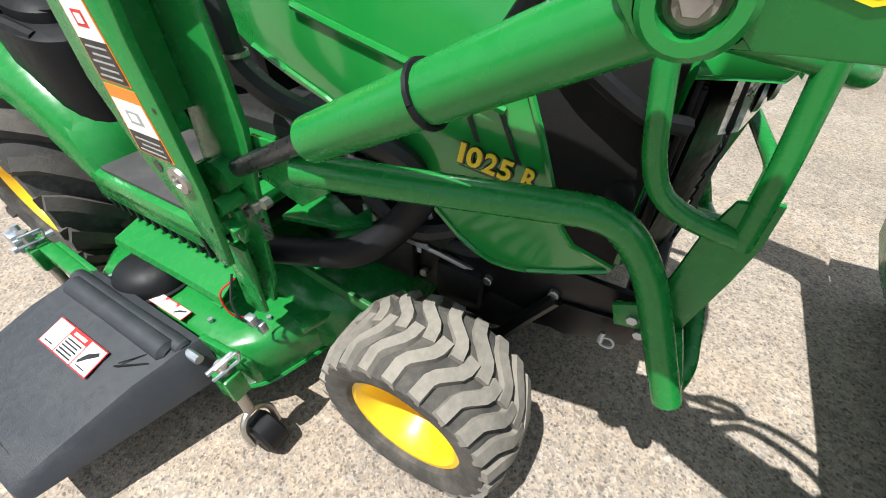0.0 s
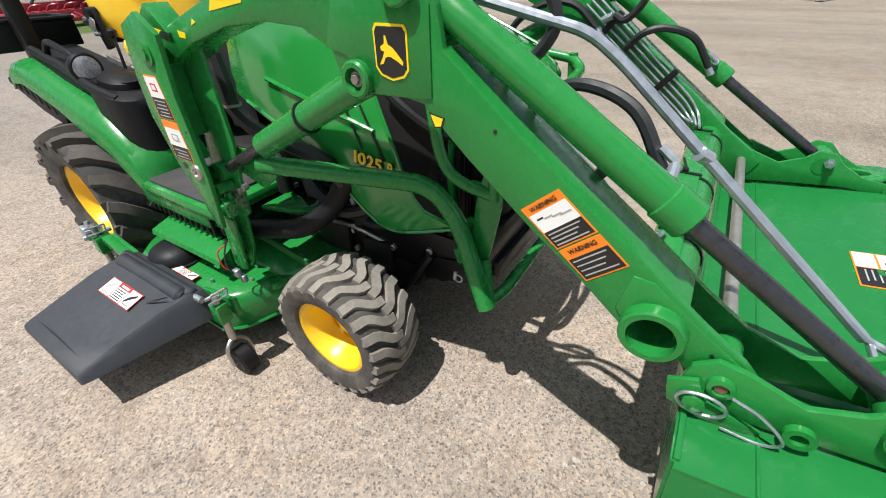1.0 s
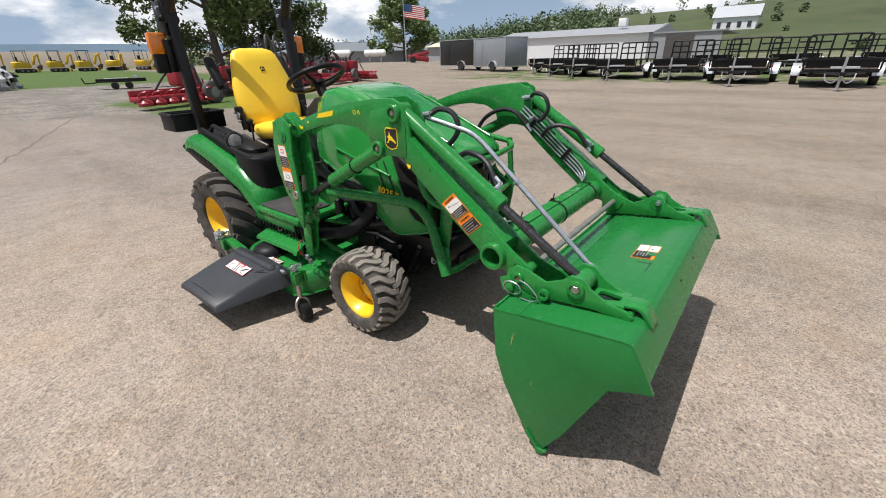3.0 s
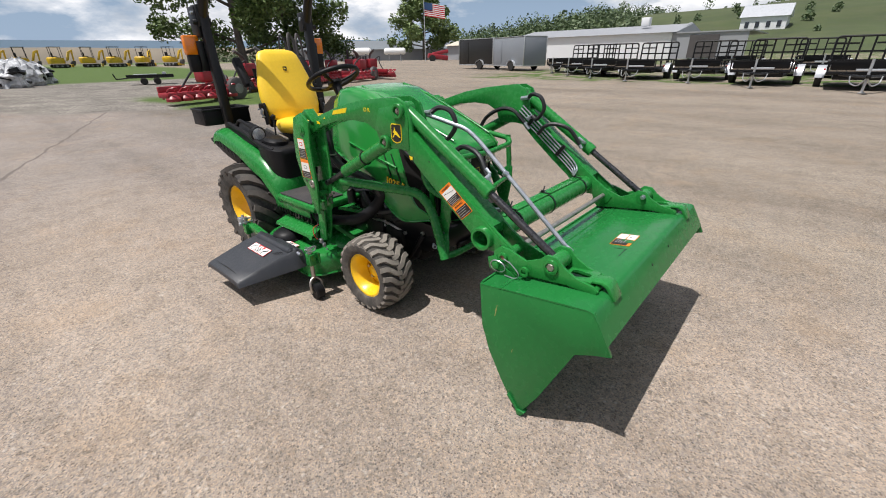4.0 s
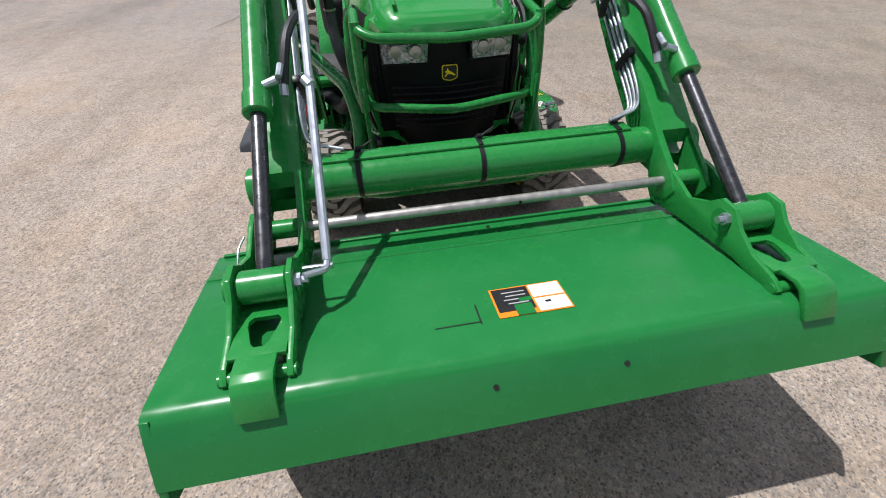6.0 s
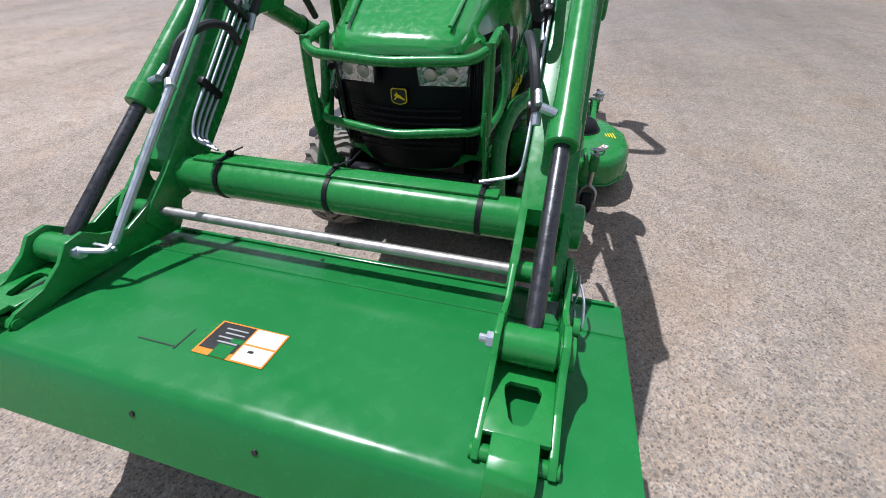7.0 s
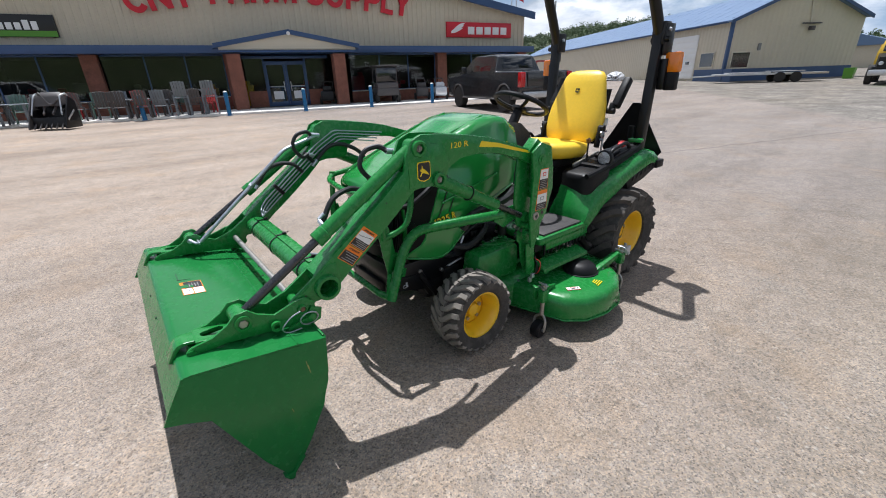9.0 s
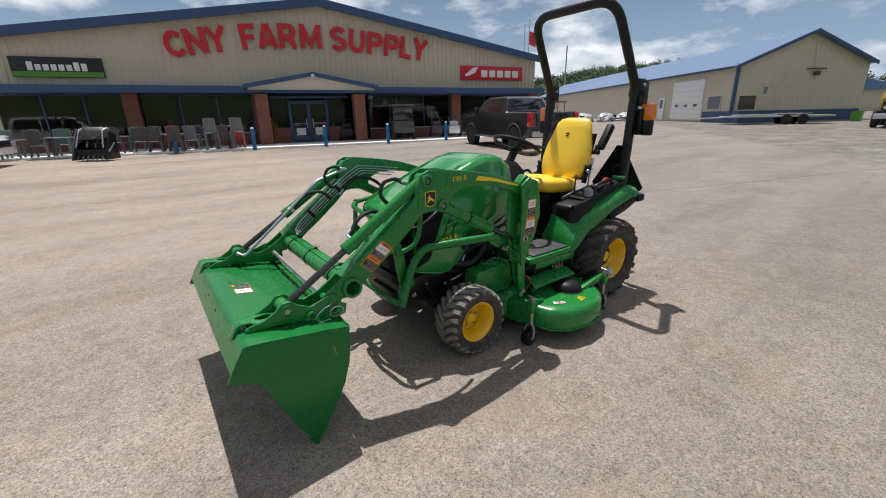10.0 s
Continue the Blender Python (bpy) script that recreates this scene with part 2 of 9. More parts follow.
def tube(pts, r, bend=0.05, seg=10, steps=6, flat=1.0):
    """A bent tube along a line, closed at its ends."""
    line = rounded(pts, bend, steps)
    bm = bmesh.new()
    u, v, w = frame_of(line[1] - line[0])
    rings = []
    for i, p in enumerate(line):
        way = (line[min(i + 1, len(line) - 1)] - line[max(i - 1, 0)]).normalized()
        u = (u - way * u.dot(way)).normalized()
        v = way.cross(u)
        rings.append([bm.verts.new(p + (u * math.cos(k * 2 * math.pi / seg) + v * math.sin(k * 2 * math.pi / seg) * flat) * r) for k in range(seg)])
    for p, q in zip(rings, rings[1:]):
        for k in range(seg):
            bm.faces.new((p[k], p[(k + 1) % seg], q[(k + 1) % seg], q[k]))
    bm.faces.new(list(reversed(rings[0])))
    bm.faces.new(rings[-1])
    bmesh.ops.recalc_face_normals(bm, faces=bm.faces)
    return bm


def smooth_line(pts, n=6):
    """Points along a smooth curve through pts."""
    pts = [Vector(p) for p in pts]
    ext = [pts[0] * 2 - pts[1]] + pts + [pts[-1] * 2 - pts[-2]]
    out = []
    for i in range(1, len(ext) - 2):
        a, b, c, d = ext[i - 1:i + 3]
        for k in range(n):
            t = k / n
            out.append(0.5 * ((2 * b) + (c - a) * t + (2 * a - 5 * b + 4 * c - d) * t * t + (3 * b - a - 3 * c + d) * t ** 3))
    out.append(pts[-1])
    return out


def hose(pts, r, seg=8):
    return tube(smooth_line(pts), r, bend=0.0, seg=seg, steps=1)


def lathe(outline, centre, axis="x", seg=32, closed=False, caps=True):
    """An outline of (along, radius) turned round an axis through centre."""
    bm = bmesh.new()
    c = Vector(centre)
    rings = []
    for h, r in outline:
        ring = []
        for k in range(seg):
            a = 2 * math.pi * k / seg
            p = (h, r * math.cos(a), r * math.sin(a)) if axis == "x" else (r * math.cos(a), r * math.sin(a), h) if axis == "z" else (r * math.sin(a), h, r * math.cos(a))
            ring.append(bm.verts.new(c + Vector(p)))
        rings.append(ring)
    pairs = list(zip(rings, rings[1:])) + ([(rings[-1], rings[0])] if closed else [])
    for p, q in pairs:
        for k in range(seg):
            bm.faces.new((p[k], p[(k + 1) % seg], q[(k + 1) % seg], q[k]))
    if not closed and caps:
        for ring in (rings[0], rings[-1]):
            if (ring[0].co - ring[seg // 2].co).length > 1e-4:
                bm.faces.new(ring)
    bmesh.ops.remove_doubles(bm, verts=bm.verts, dist=1e-5)
    bmesh.ops.recalc_face_normals(bm, faces=bm.faces)
    return bm


def loft(rings, caps=True):
    """A skin over rings of equally many points."""
    bm = bmesh.new()
    vs = [[bm.verts.new(p) for p in ring] for ring in rings]
    n = len(vs[0])
    for p, q in zip(vs, vs[1:]):
        for k in range(n):
            bm.faces.new((p[k], p[(k + 1) % n], q[(k + 1) % n], q[k]))
    if caps:
        bm.faces.new(list(reversed(vs[0])))
        bm.faces.new(vs[-1])
    bmesh.ops.recalc_face_normals(bm, faces=bm.faces)
    return bm


def sheet(rows, thick, bevel=0.0):
    """A skin over rows of points, given a thickness below its face."""
    bm = bmesh.new()
    vs = [[bm.verts.new(p) for p in r] for r in rows]
    for p, q in zip(vs, vs[1:]):
        for k in range(len(p) - 1):
            bm.faces.new((p[k], p[k + 1], q[k + 1], q[k]))
    bmesh.ops.recalc_face_normals(bm, faces=bm.faces)
    bmesh.ops.solidify(bm, geom=bm.faces[:], thickness=thick)
    bmesh.ops.recalc_face_normals(bm, faces=bm.faces)
    return bm


def moved(bm, m):
    bmesh.ops.transform(bm, matrix=m, verts=bm.verts)
    return bm


def mirrored(bm):
    bmesh.ops.scale(bm, vec=(-1, 1, 1), verts=bm.verts)
    bmesh.ops.reverse_faces(bm, faces=bm.faces)
    return bm


def lettering(text, size, m, thick=0.001, width=None, bold=0.0):
    """Raised letters in the built-in font, lying in the xy plane of the pose m, centred."""
    cu = bpy.data.curves.new("letters", "FONT")
    cu.body, cu.size, cu.extrude, cu.offset = text, size, thick, bold
    cu.align_x, cu.align_y = "CENTER", "CENTER"
    cu.resolution_u = 3
    ob = bpy.data.objects.new("letters", cu)
    scene.collection.objects.link(ob)
    dg = bpy.context.evaluated_depsgraph_get()
    me = bpy.data.meshes.new_from_object(ob.evaluated_get(dg))
    bm = bmesh.new()
    bm.from_mesh(me)
    bpy.data.objects.remove(ob)
    bpy.data.curves.remove(cu)
    bpy.data.meshes.remove(me)
    if width:
        xs = [v.co.x for v in bm.verts]
        k = width / (max(xs) - min(xs))
        bmesh.ops.scale(bm, vec=(k, 1, 1), verts=bm.verts)
    bmesh.ops.transform(bm, matrix=m, verts=bm.verts)
    return bm


def plane_of(origin, right, up):
    """A pose whose x and y run along right and up."""
    r = Vector(right).normalized()
    n = r.cross(Vector(up)).normalized()
    u = n.cross(r)
    return Matrix.Translation(origin) @ Matrix((r, u, n)).transposed().to_4x4()


# ---- ground ----
def ground_z(x, y):
    """The yard falls gently towards the spot where the tractor stands."""
    r = math.hypot(x, y - 0.3)
    return 0.014 * max(0.0, min(r, 75.0) - 4.0)


def ground_material():
    m = bpy.data.materials.new("yard_ground")
    m.use_nodes = True
    n, l = m.node_tree.nodes, m.node_tree.links
    b = n["Principled BSDF"]
    co = n.new("ShaderNodeTexCoord")

    def noise_tex(scale, detail=5.0, rough=0.55):
        t = n.new("ShaderNodeTexNoise")
        t.inputs["Scale"].default_value = scale
        t.inputs["Detail"].default_value = detail
        t.inputs["Roughness"].default_value = rough
        l.new(co.outputs["Object"], t.inputs["Vector"])
        return t.outputs["Fac"]

    def ramp(fac, stops):
        r = n.new("ShaderNodeValToRGB")
        r.color_ramp.elements[0].position, r.color_ramp.elements[0].color = stops[0][0], (*stops[0][1], 1)
        r.color_ramp.elements[1].position, r.color_ramp.elements[1].color = stops[-1][0], (*stops[-1][1], 1)
        for p, c in stops[1:-1]:
            r.color_ramp.elements.new(p).color = (*c, 1)
        l.new(fac, r.inputs["Fac"])
        return r.outputs["Color"]

    def mix(fac, a, c, kind="MIX"):
        x = n.new("ShaderNodeMixRGB")
        x.blend_type = kind
        for i, v in ((0, fac), (1, a), (2, c)):
            if isinstance(v, (int, float)):
                x.inputs[i].default_value = v
            elif isinstance(v, tuple):
                x.inputs[i].default_value = (*v, 1)
            else:
                l.new(v, x.inputs[i])
        return x.outputs["Color"]

    def math_node(op, a, c=0.0, d=0.0):
        x = n.new("ShaderNodeMath")
        x.operation = op
        for i, v in enumerate((a, c, d)):
            if isinstance(v, (int, float)):
                x.inputs[i].default_value = v
            else:
                l.new(v, x.inputs[i])
        return x.outputs[0]

    def span(v, a, c):
        x = n.new("ShaderNodeMapRange")
        x.interpolation_type = "SMOOTHSTEP"
        x.inputs["From Min"].default_value = a
        x.inputs["From Max"].default_value = c
        l.new(v, x.inputs["Value"])
        return x.outputs["Result"]

    xyz = n.new("ShaderNodeSeparateXYZ")
    l.new(co.outputs["Object"], xyz.inputs[0])
    gx, gy = xyz.outputs[0], xyz.outputs[1]
    # paving: worn concrete with exposed stones
    base = ramp(noise_tex(0.55, 6), [(0.3, (0.290, 0.252, 0.222)), (0.7, (0.354, 0.312, 0.281))])
    base = mix(0.40, base, ramp(noise_tex(9, 6, 0.65), [(0.3, (0.66, 0.66, 0.66)), (0.7, (1.0, 1.0, 1.0))]), "MULTIPLY")
    stones = n.new("ShaderNodeTexVoronoi")
    stones.inputs["Scale"].default_value = 185.0
    l.new(co.outputs["Object"], stones.inputs["Vector"])
    tint = ramp(stones.outputs["Color"], [(0.0, (0.26, 0.24, 0.23)), (0.26, (0.80, 0.76, 0.71)), (0.5, (1.0, 0.98, 0.95)), (0.75, (1.14, 1.10, 1.02)), (1.0, (1.55, 1.52, 1.48))])
    base = mix(0.84, base, tint, "MULTIPLY")
    parts3 = n.new("ShaderNodeSeparateColor")
    l.new(stones.outputs["Color"], parts3.inputs[0])
    base = mix(0.55, base, ramp(parts3.outputs[1], [(0.0, (0.86, 0.98, 1.14)), (0.35, (1.0, 1.0, 1.0)), (0.7, (1.04, 1.0, 0.94)), (1.0, (1.14, 0.97, 0.80))]), "MULTIPLY")
    coarse = n.new("ShaderNodeTexVoronoi")
    coarse.inputs["Scale"].default_value = 78.0
    l.new(co.outputs["Object"], coarse.inputs["Vector"])
    base = mix(0.46, base, ramp(coarse.outputs["Color"], [(0.0, (0.45, 0.42, 0.40)), (0.4, (0.95, 0.93, 0.90)), (1.0, (1.45, 1.42, 1.38))]), "MULTIPLY")
    pits = n.new("ShaderNodeTexVoronoi")
    pits.inputs["Scale"].default_value = 62.0
    l.new(co.outputs["Object"], pits.inputs["Vector"])
    dark = span(pits.outputs["Distance"], 0.32, 0.16)
    rare = span(noise_tex(24, 2), 0.40, 0.48)
    base = mix(math_node("MULTIPLY", math_node("MULTIPLY", dark, rare), 0.78), base, (0.105, 0.085, 0.075))
    big = n.new("ShaderNodeTexVoronoi")
    big.inputs["Scale"].default_value = 19.0
    l.new(co.outputs["Object"], big.inputs["Vector"])
    spots = math_node("MULTIPLY", span(big.outputs["Distance"], 0.24, 0.12), span(noise_tex(7, 2), 0.51, 0.57))
    base = mix(math_node("MULTIPLY", spots, 0.55), base, (0.10, 0.08, 0.07))
    chips = n.new("ShaderNodeTexVoronoi")
    chips.inputs["Scale"].default_value = 33.0
    l.new(co.outputs["Object"], chips.inputs["Vector"])
    pale = math_node("MULTIPLY", span(chips.outputs["Distance"], 0.30, 0.18), span(noise_tex(15, 2), 0.52, 0.58))
    base = mix(math_node("MULTIPLY", pale, 0.35), base, (0.56, 0.52, 0.47))
    # long tracks and washes across the yard
    strip = n.new("ShaderNodeMapping")
    strip.inputs["Scale"].default_value = (0.70, 0.09, 1.0)
    l.new(co.outputs["Object"], strip.inputs["Vector"])
    wash = n.new("ShaderNodeTexNoise")
    wash.inputs["Scale"].default_value = 1.0
    wash.inputs["Detail"].default_value = 7.0
    wash.inputs["Roughness"].default_value = 0.62
    l.new(strip.outputs["Vector"], wash.inputs["Vector"])
    base = mix(0.62, base, ramp(wash.outputs["Fac"], [(0.33, (0.66, 0.64, 0.62)), (0.5, (1.0, 1.0, 1.0)), (0.68, (1.22, 1.21, 1.19))]), "MULTIPLY")
    scale_off = span(noise_tex(4.2, 9, 0.72), 0.50, 0.57)
    base = mix(scale_off, base, mix(1.0, base, (0.90, 0.895, 0.885), "MULTIPLY"))
    stain = span(noise_tex(1.3, 7, 0.65), 0.56, 0.74)
    base = mix(math_node("MULTIPLY", stain, 0.35), base, (0.26, 0.225, 0.19))
    rusty = span(noise_tex(0.8, 4, 0.6), 0.60, 0.72)
    base = mix(math_node("MULTIPLY", rusty, 0.30), base, (0.45, 0.32, 0.22))
    blush = span(noise_tex(1.3, 7, 0.66), 0.48, 0.72)
    base = mix(blush, base, mix(1.0, base, (1.06, 0.99, 0.91), "MULTIPLY"))
    cool = span(noise_tex(1.7, 6, 0.62), 0.42, 0.28)
    base = mix(cool, base, mix(1.0, base, (0.93, 0.965, 1.00), "MULTIPLY"))
    # older greyer paving towards the store and behind the tractor
    grey = math_node("MULTIPLY", span(math_node("ADD", gy, math_node("MULTIPLY", noise_tex(0.5, 5), 3.0)), 3.2, 7.5), span(gx, 7.0, 2.0))
    base = mix(grey, base, mix(1.0, base, (0.80, 0.835, 0.895), "MULTIPLY"))
    # the lane to the store is paler; east of the tractor, lens vignetting painted darker
    wander = math_node("ADD", gx, math_node("MULTIPLY", noise_tex(0.35, 4), 3.0))
    base = mix(span(wander, -0.5, -4.0), base, mix(1.0, base, (1.10, 1.08, 1.06), "MULTIPLY"))
    base = mix(span(wander, 1.9, 3.6), base, mix(1.0, base, (0.80, 0.815, 0.80), "MULTIPLY"))
    # a sealed joint across the paving
    jx = math_node("SUBTRACT", gx, math_node("MULTIPLY_ADD", gy, 0.375, -3.95))
    jx = math_node("ABSOLUTE", math_node("ADD", jx, math_node("MULTIPLY", math_node("SUBTRACT", noise_tex(1.2, 4), 0.5), 0.35)))
    joint = math_node("MULTIPLY", span(jx, 0.035, 0.012), math_node("MULTIPLY", span(gy, 4.2, 5.2), span(gy, 15.0, 13.0)))
    base = mix(math_node("MULTIPLY", joint, 0.8), base, (0.12, 0.10, 0.09))
    # gravel behind the paving
    wob = math_node("MULTIPLY", math_node("SUBTRACT", noise_tex(0.35, 5), 0.5), 2.4)
    edge = math_node("ADD", math_node("ADD", gy, math_node("MINIMUM", math_node("MULTIPLY", gx, 0.42), math_node("MULTIPLY", gx, 1.30))), wob)
    gravel = span(edge, 13.3, 14.1)
    side = span(gx, 12.0, 9.0)
    gravel = math_node("MULTIPLY", gravel, side)
    gcol = ramp(noise_tex(14, 9, 0.8), [(0.34, (0.055, 0.052, 0.049)), (0.5, (0.19, 0.181, 0.170)), (0.66, (0.42, 0.40, 0.375))])
    dusty = math_node("MULTIPLY", span(gx, 1.0, -3.0), ramp(noise_tex(0.5, 8, 0.7), [(0.40, (0.25, 0.25, 0.25)), (0.60, (0.95, 0.95, 0.95))]))
    gcol = mix(dusty, gcol, ramp(noise_tex(2.6, 9, 0.78), [(0.34, (0.085, 0.078, 0.068)), (0.5, (0.19, 0.172, 0.15)), (0.66, (0.33, 0.30, 0.265))]))
    gcol = mix(1.0, gcol, ramp(noise_tex(0.9, 8, 0.74), [(0.36, (0.66, 0.63, 0.59)), (0.52, (0.98, 0.94, 0.88)), (0.64, (1.30, 1.24, 1.15))]), "MULTIPLY")
    base = mix(gravel, base, gcol)
    # grass strips and fields farther off
    gfar = span(math_node("ADD", gy, wob), 29.0, 31.0)
    gin = math_node("MULTIPLY", gfar, math_node("MULTIPLY", span(gx, -2.5, -1.0), span(gx, 19.0, 16.0)))
    patch = math_node("MULTIPLY", span(math_node("ADD", gx, wob), 2.4, 3.2), math_node("MULTIPLY", math_node("MULTIPLY", span(math_node("ADD", gy, wob), 11.6, 12.2), span(gy, 18.5, 16.0)), span(math_node("ADD", gx, math_node("MULTIPLY", wob, 1.0)), 10.5, 8.0)))
    east = math_node("MULTIPLY", math_node("MULTIPLY", span(math_node("ADD", gx, math_node("MULTIPLY", wob, 0.5)), 18.4, 19.6), span(gy, 17.0, 13.0)), span(noise_tex(0.9, 5, 0.65), 0.44, 0.56))
    rr = n.new("ShaderNodeVectorMath")
    rr.operation = "LENGTH"
    l.new(co.outputs["Object"], rr.inputs[0])
    wide = span(rr.outputs["Value"], 95.0, 110.0)
    grass = math_node("MAXIMUM", math_node("MAXIMUM", gin, wide), math_node("MAXIMUM", patch, east))
    gr = ramp(noise_tex(5, 8, 0.7), [(0.3, (0.040, 0.072, 0.014)), (0.7, (0.10, 0.155, 0.034))])
    gr = mix(math_node("MULTIPLY", wide, 0.6), gr, ramp(noise_tex(0.012, 3), [(0.4, (0.10, 0.16, 0.05)), (0.6, (0.24, 0.20, 0.13))]))
    base = mix(grass, base, gr)
    l.new(base, b.inputs["Base Color"])
    b.inputs["Roughness"].default_value = 0.88
    b.inputs["Specular IOR Level"].default_value = 0.3
    bump = n.new("ShaderNodeBump")
    bump.inputs["Strength"].default_value = 0.45
    bump.inputs["Distance"].default_value = 0.003
    l.new(math_node("ADD", noise_tex(120, 3), math_node("MULTIPLY", stones.outputs["Distance"], 0.8)), bump.inputs["Height"])
    l.new(bump.outputs["Normal"], b.inputs["Normal"])
    return m


def build_ground():
    bm = bmesh.new()
    radii = [0, 1, 2, 3, 4, 5, 6.5, 8, 10, 12, 15, 18, 22, 27, 33, 40, 50, 62, 75, 100, 150, 250, 450, 900, 1800, 3500]
    seg = 72
    prev = None
    for r in radii:
        if r == 0:
            ring = [bm.verts.new((0, 0.3, 0))]
        else:
            ring = []
            for k in range(seg):
                a = 2 * math.pi * k / seg
                x, y = r * math.cos(a), 0.3 + r * math.sin(a)
                ring.append(bm.verts.new((x, y, ground_z(x, y))))
        if prev is not None:
            for k in range(seg):
                if len(prev) == 1:
                    bm.faces.new((prev[0], ring[k], ring[(k + 1) % seg]))
                else:
                    bm.faces.new((prev[k], ring[k], ring[(k + 1) % seg], prev[(k + 1) % seg]))
        prev = ring
    bmesh.ops.recalc_face_normals(bm, faces=bm.faces)
    ob = part("ground", bm, ground_material(), None, smooth=80)
    tagged(ob, "pale worn concrete yard with exposed stones, gravel and grass edges", "ground", kind="structure")


build_ground()


# ---- compact tractor ----
tractor = thing("compact_tractor", "green compact tractor with yellow seat and yellow wheels, parked on concrete", "tractor", (0, 0.7, 0))


def lug(line, radius_at, centre, width, height, sink=0.006):
    """A tread bar along (across, angle) points on a tyre that turns round x."""
    c = Vector(centre)
    rings = []
    for i, (w, a) in enumerate(line):
        w2, a2 = line[min(i + 1, len(line) - 1)]
        w1, a1 = line[max(i - 1, 0)]
        r = radius_at(w)
        dw, da = w2 - w1, (a2 - a1) * r
        ln = math.hypot(dw, da)
        nw, na = -da / ln, dw / ln
        ring = []
        for s, h in ((-1, -sink), (1, -sink), (0.78, height), (-0.78, height)):
            ww = w + nw * s * width / 2
            aa = a + na * s * width / 2 / r
            rr = radius_at(w) + h
            ring.append(c + Vector((ww, rr * math.cos(aa), rr * math.sin(aa))))
        rings.append(ring)
    return loft(rings)


def build_wheel(name, centre, outer, radius, width, rim_radius, bars, height, side, tread, label, deep=False):
    """A wheel whose outer face lies at x = outer. side: +1 faces +x."""
    cx = outer - side * width / 2
    c = (cx, centre[1], centre[2])
    w = width / 2
    body = radius - height

    def crown(a):
        return body - 0.10 * body * (abs(a) / w) ** 2.6

    rr = rim_radius
    side_wall = [(-w * 0.70, rr), (-w * 0.90, rr + 0.012), (-w * 1.0, rr + (body - rr) * 0.45), (-w * 0.99, body * 0.90)]
    top = [(w * k / 6, crown(w * k / 6)) for k in range(-5, 6)]
    outline = side_wall + top + [(-a, r) for a, r in reversed(side_wall)]
    inner = [(w * 0.62, rr - 0.006), (-w * 0.62, rr - 0.006)]
    tyre_bm = lathe(outline + inner, c, "x", 56, closed=True)
    bm_lugs = []
    step = 2 * math.pi / bars
    for k in range(bars):
        for sg in (-1, 1):
            a0 = k * step + (0.5 * step if sg > 0 else 0)
            line = [(sg * w * 0.985, a0 - step * 0.34), (sg * w * 0.66, a0 - step * 0.24), (sg * w * 0.54, a0 - step * 0.10), (sg * w * 0.26, a0 + step * 0.42), (sg * w * 0.14, a0 + step * 0.52), (-sg * w * 0.10, a0 + step * 0.58)] if not deep else [(sg * w * 0.985, a0 - step * 0.55), (sg * w * 0.70, a0 - step * 0.36), (sg * w * 0.30, a0 + step * 0.05), (-sg * w * 0.06, a0 + step * 0.45)]
            bm_lugs.append(lug(line, crown, c, step * radius * (0.50 if not deep else 0.36), height))
            if not deep:
                continue
            drop = [(sg * w * 0.99, a0 - step * 0.43), (sg * w * 0.80, a0 - step * 0.36)]
            r0 = body * 0.80
            cc = Vector(c)
            rings = []
            for rr2, ww, hh in ((r0, w * 0.985, 0.002), (body * 0.93, w * 0.985, 0.014)):
                ring = []
                for ds, dx in ((-1, -0.01), (1, -0.01), (0.8, hh), (-0.8, hh)):
                    aa = a0 - step * 0.57 + ds * step * 0.17
                    ring.append(cc + Vector((sg * (ww + dx), rr2 * math.cos(aa), rr2 * math.sin(aa))))
                rings.append(ring)
            bm_lugs.append(loft(rings))
    # rim: dished disc with a flange
    fx = side * w
    d = fx * (0.10 if deep else -0.12)
    rim_out = [(fx * 0.70, rr + 0.016), (fx * 0.80, rr + 0.012), (fx * 0.80, rr - 0.004), (fx * 0.66, rr - 0.018), (fx * 0.30, rr - 0.028), (d + side * 0.012, rr - 0.040), (d, rr * 0.72), (d + side * 0.010, rr * 0.55), (d + side * 0.012, rr * 0.36), (d + side * 0.002, rr * 0.30), (d, 0.0001)]
    wheel = part(name, lathe(rim_out, c, "x", 48, caps=False), YELLOW, tractor, "yellow steel wheel rim, dished")
    part("tyre", tyre_bm, RUBBER if deep else FRONTRUBBER, wheel, label)
    part("tread", merged(*bm_lugs), tread, wheel, "thick angled tread bars, dusty")
    hub = [(d + side * 0.004, rr * 0.30), (d + side * 0.030, rr * 0.27), (d + side * 0.034, rr * 0.22), (d + side * 0.034, 0.0001)]
    part("hub", lathe(hub, c, "x", 24), YELLOW, wheel)
    for k in range(5):
        a = 2 * math.pi * k / 5 + 0.3
        p = Vector(c) + Vector((d + side * 0.010, math.cos(a) * rr * 0.44, math.sin(a) * rr * 0.44))
        part("wheel_bolt", rod(p, p + Vector((side * 0.014, 0, 0)), 0.011, 6), STEEL, wheel)
    back = [(-fx * 0.70, rr + 0.010), (-fx * 0.80, rr), (-fx * 0.3, rr - 0.03), (d - side * 0.006, rr - 0.042), (d - side * 0.006, 0.0001)]
    part("rim_back", lathe(back, c, "x", 32, caps=False), YELLOW, wheel)
    return wheel


for sd in (-1, 1):
    build_wheel("front_wheel", (0, 0.0, 0.226), sd * 0.59, 0.226, 0.215, 0.128, 23, 0.013, sd, LUGRUBBER, "front rubber tyre with block tread, dusty")
    build_wheel("rear_wheel", (0, 1.452, 0.335), sd * 0.622, 0.337, 0.30, 0.165, 16, 0.028, sd, REARRUBBER, "large rear rubber tyre with chevron bars", True)


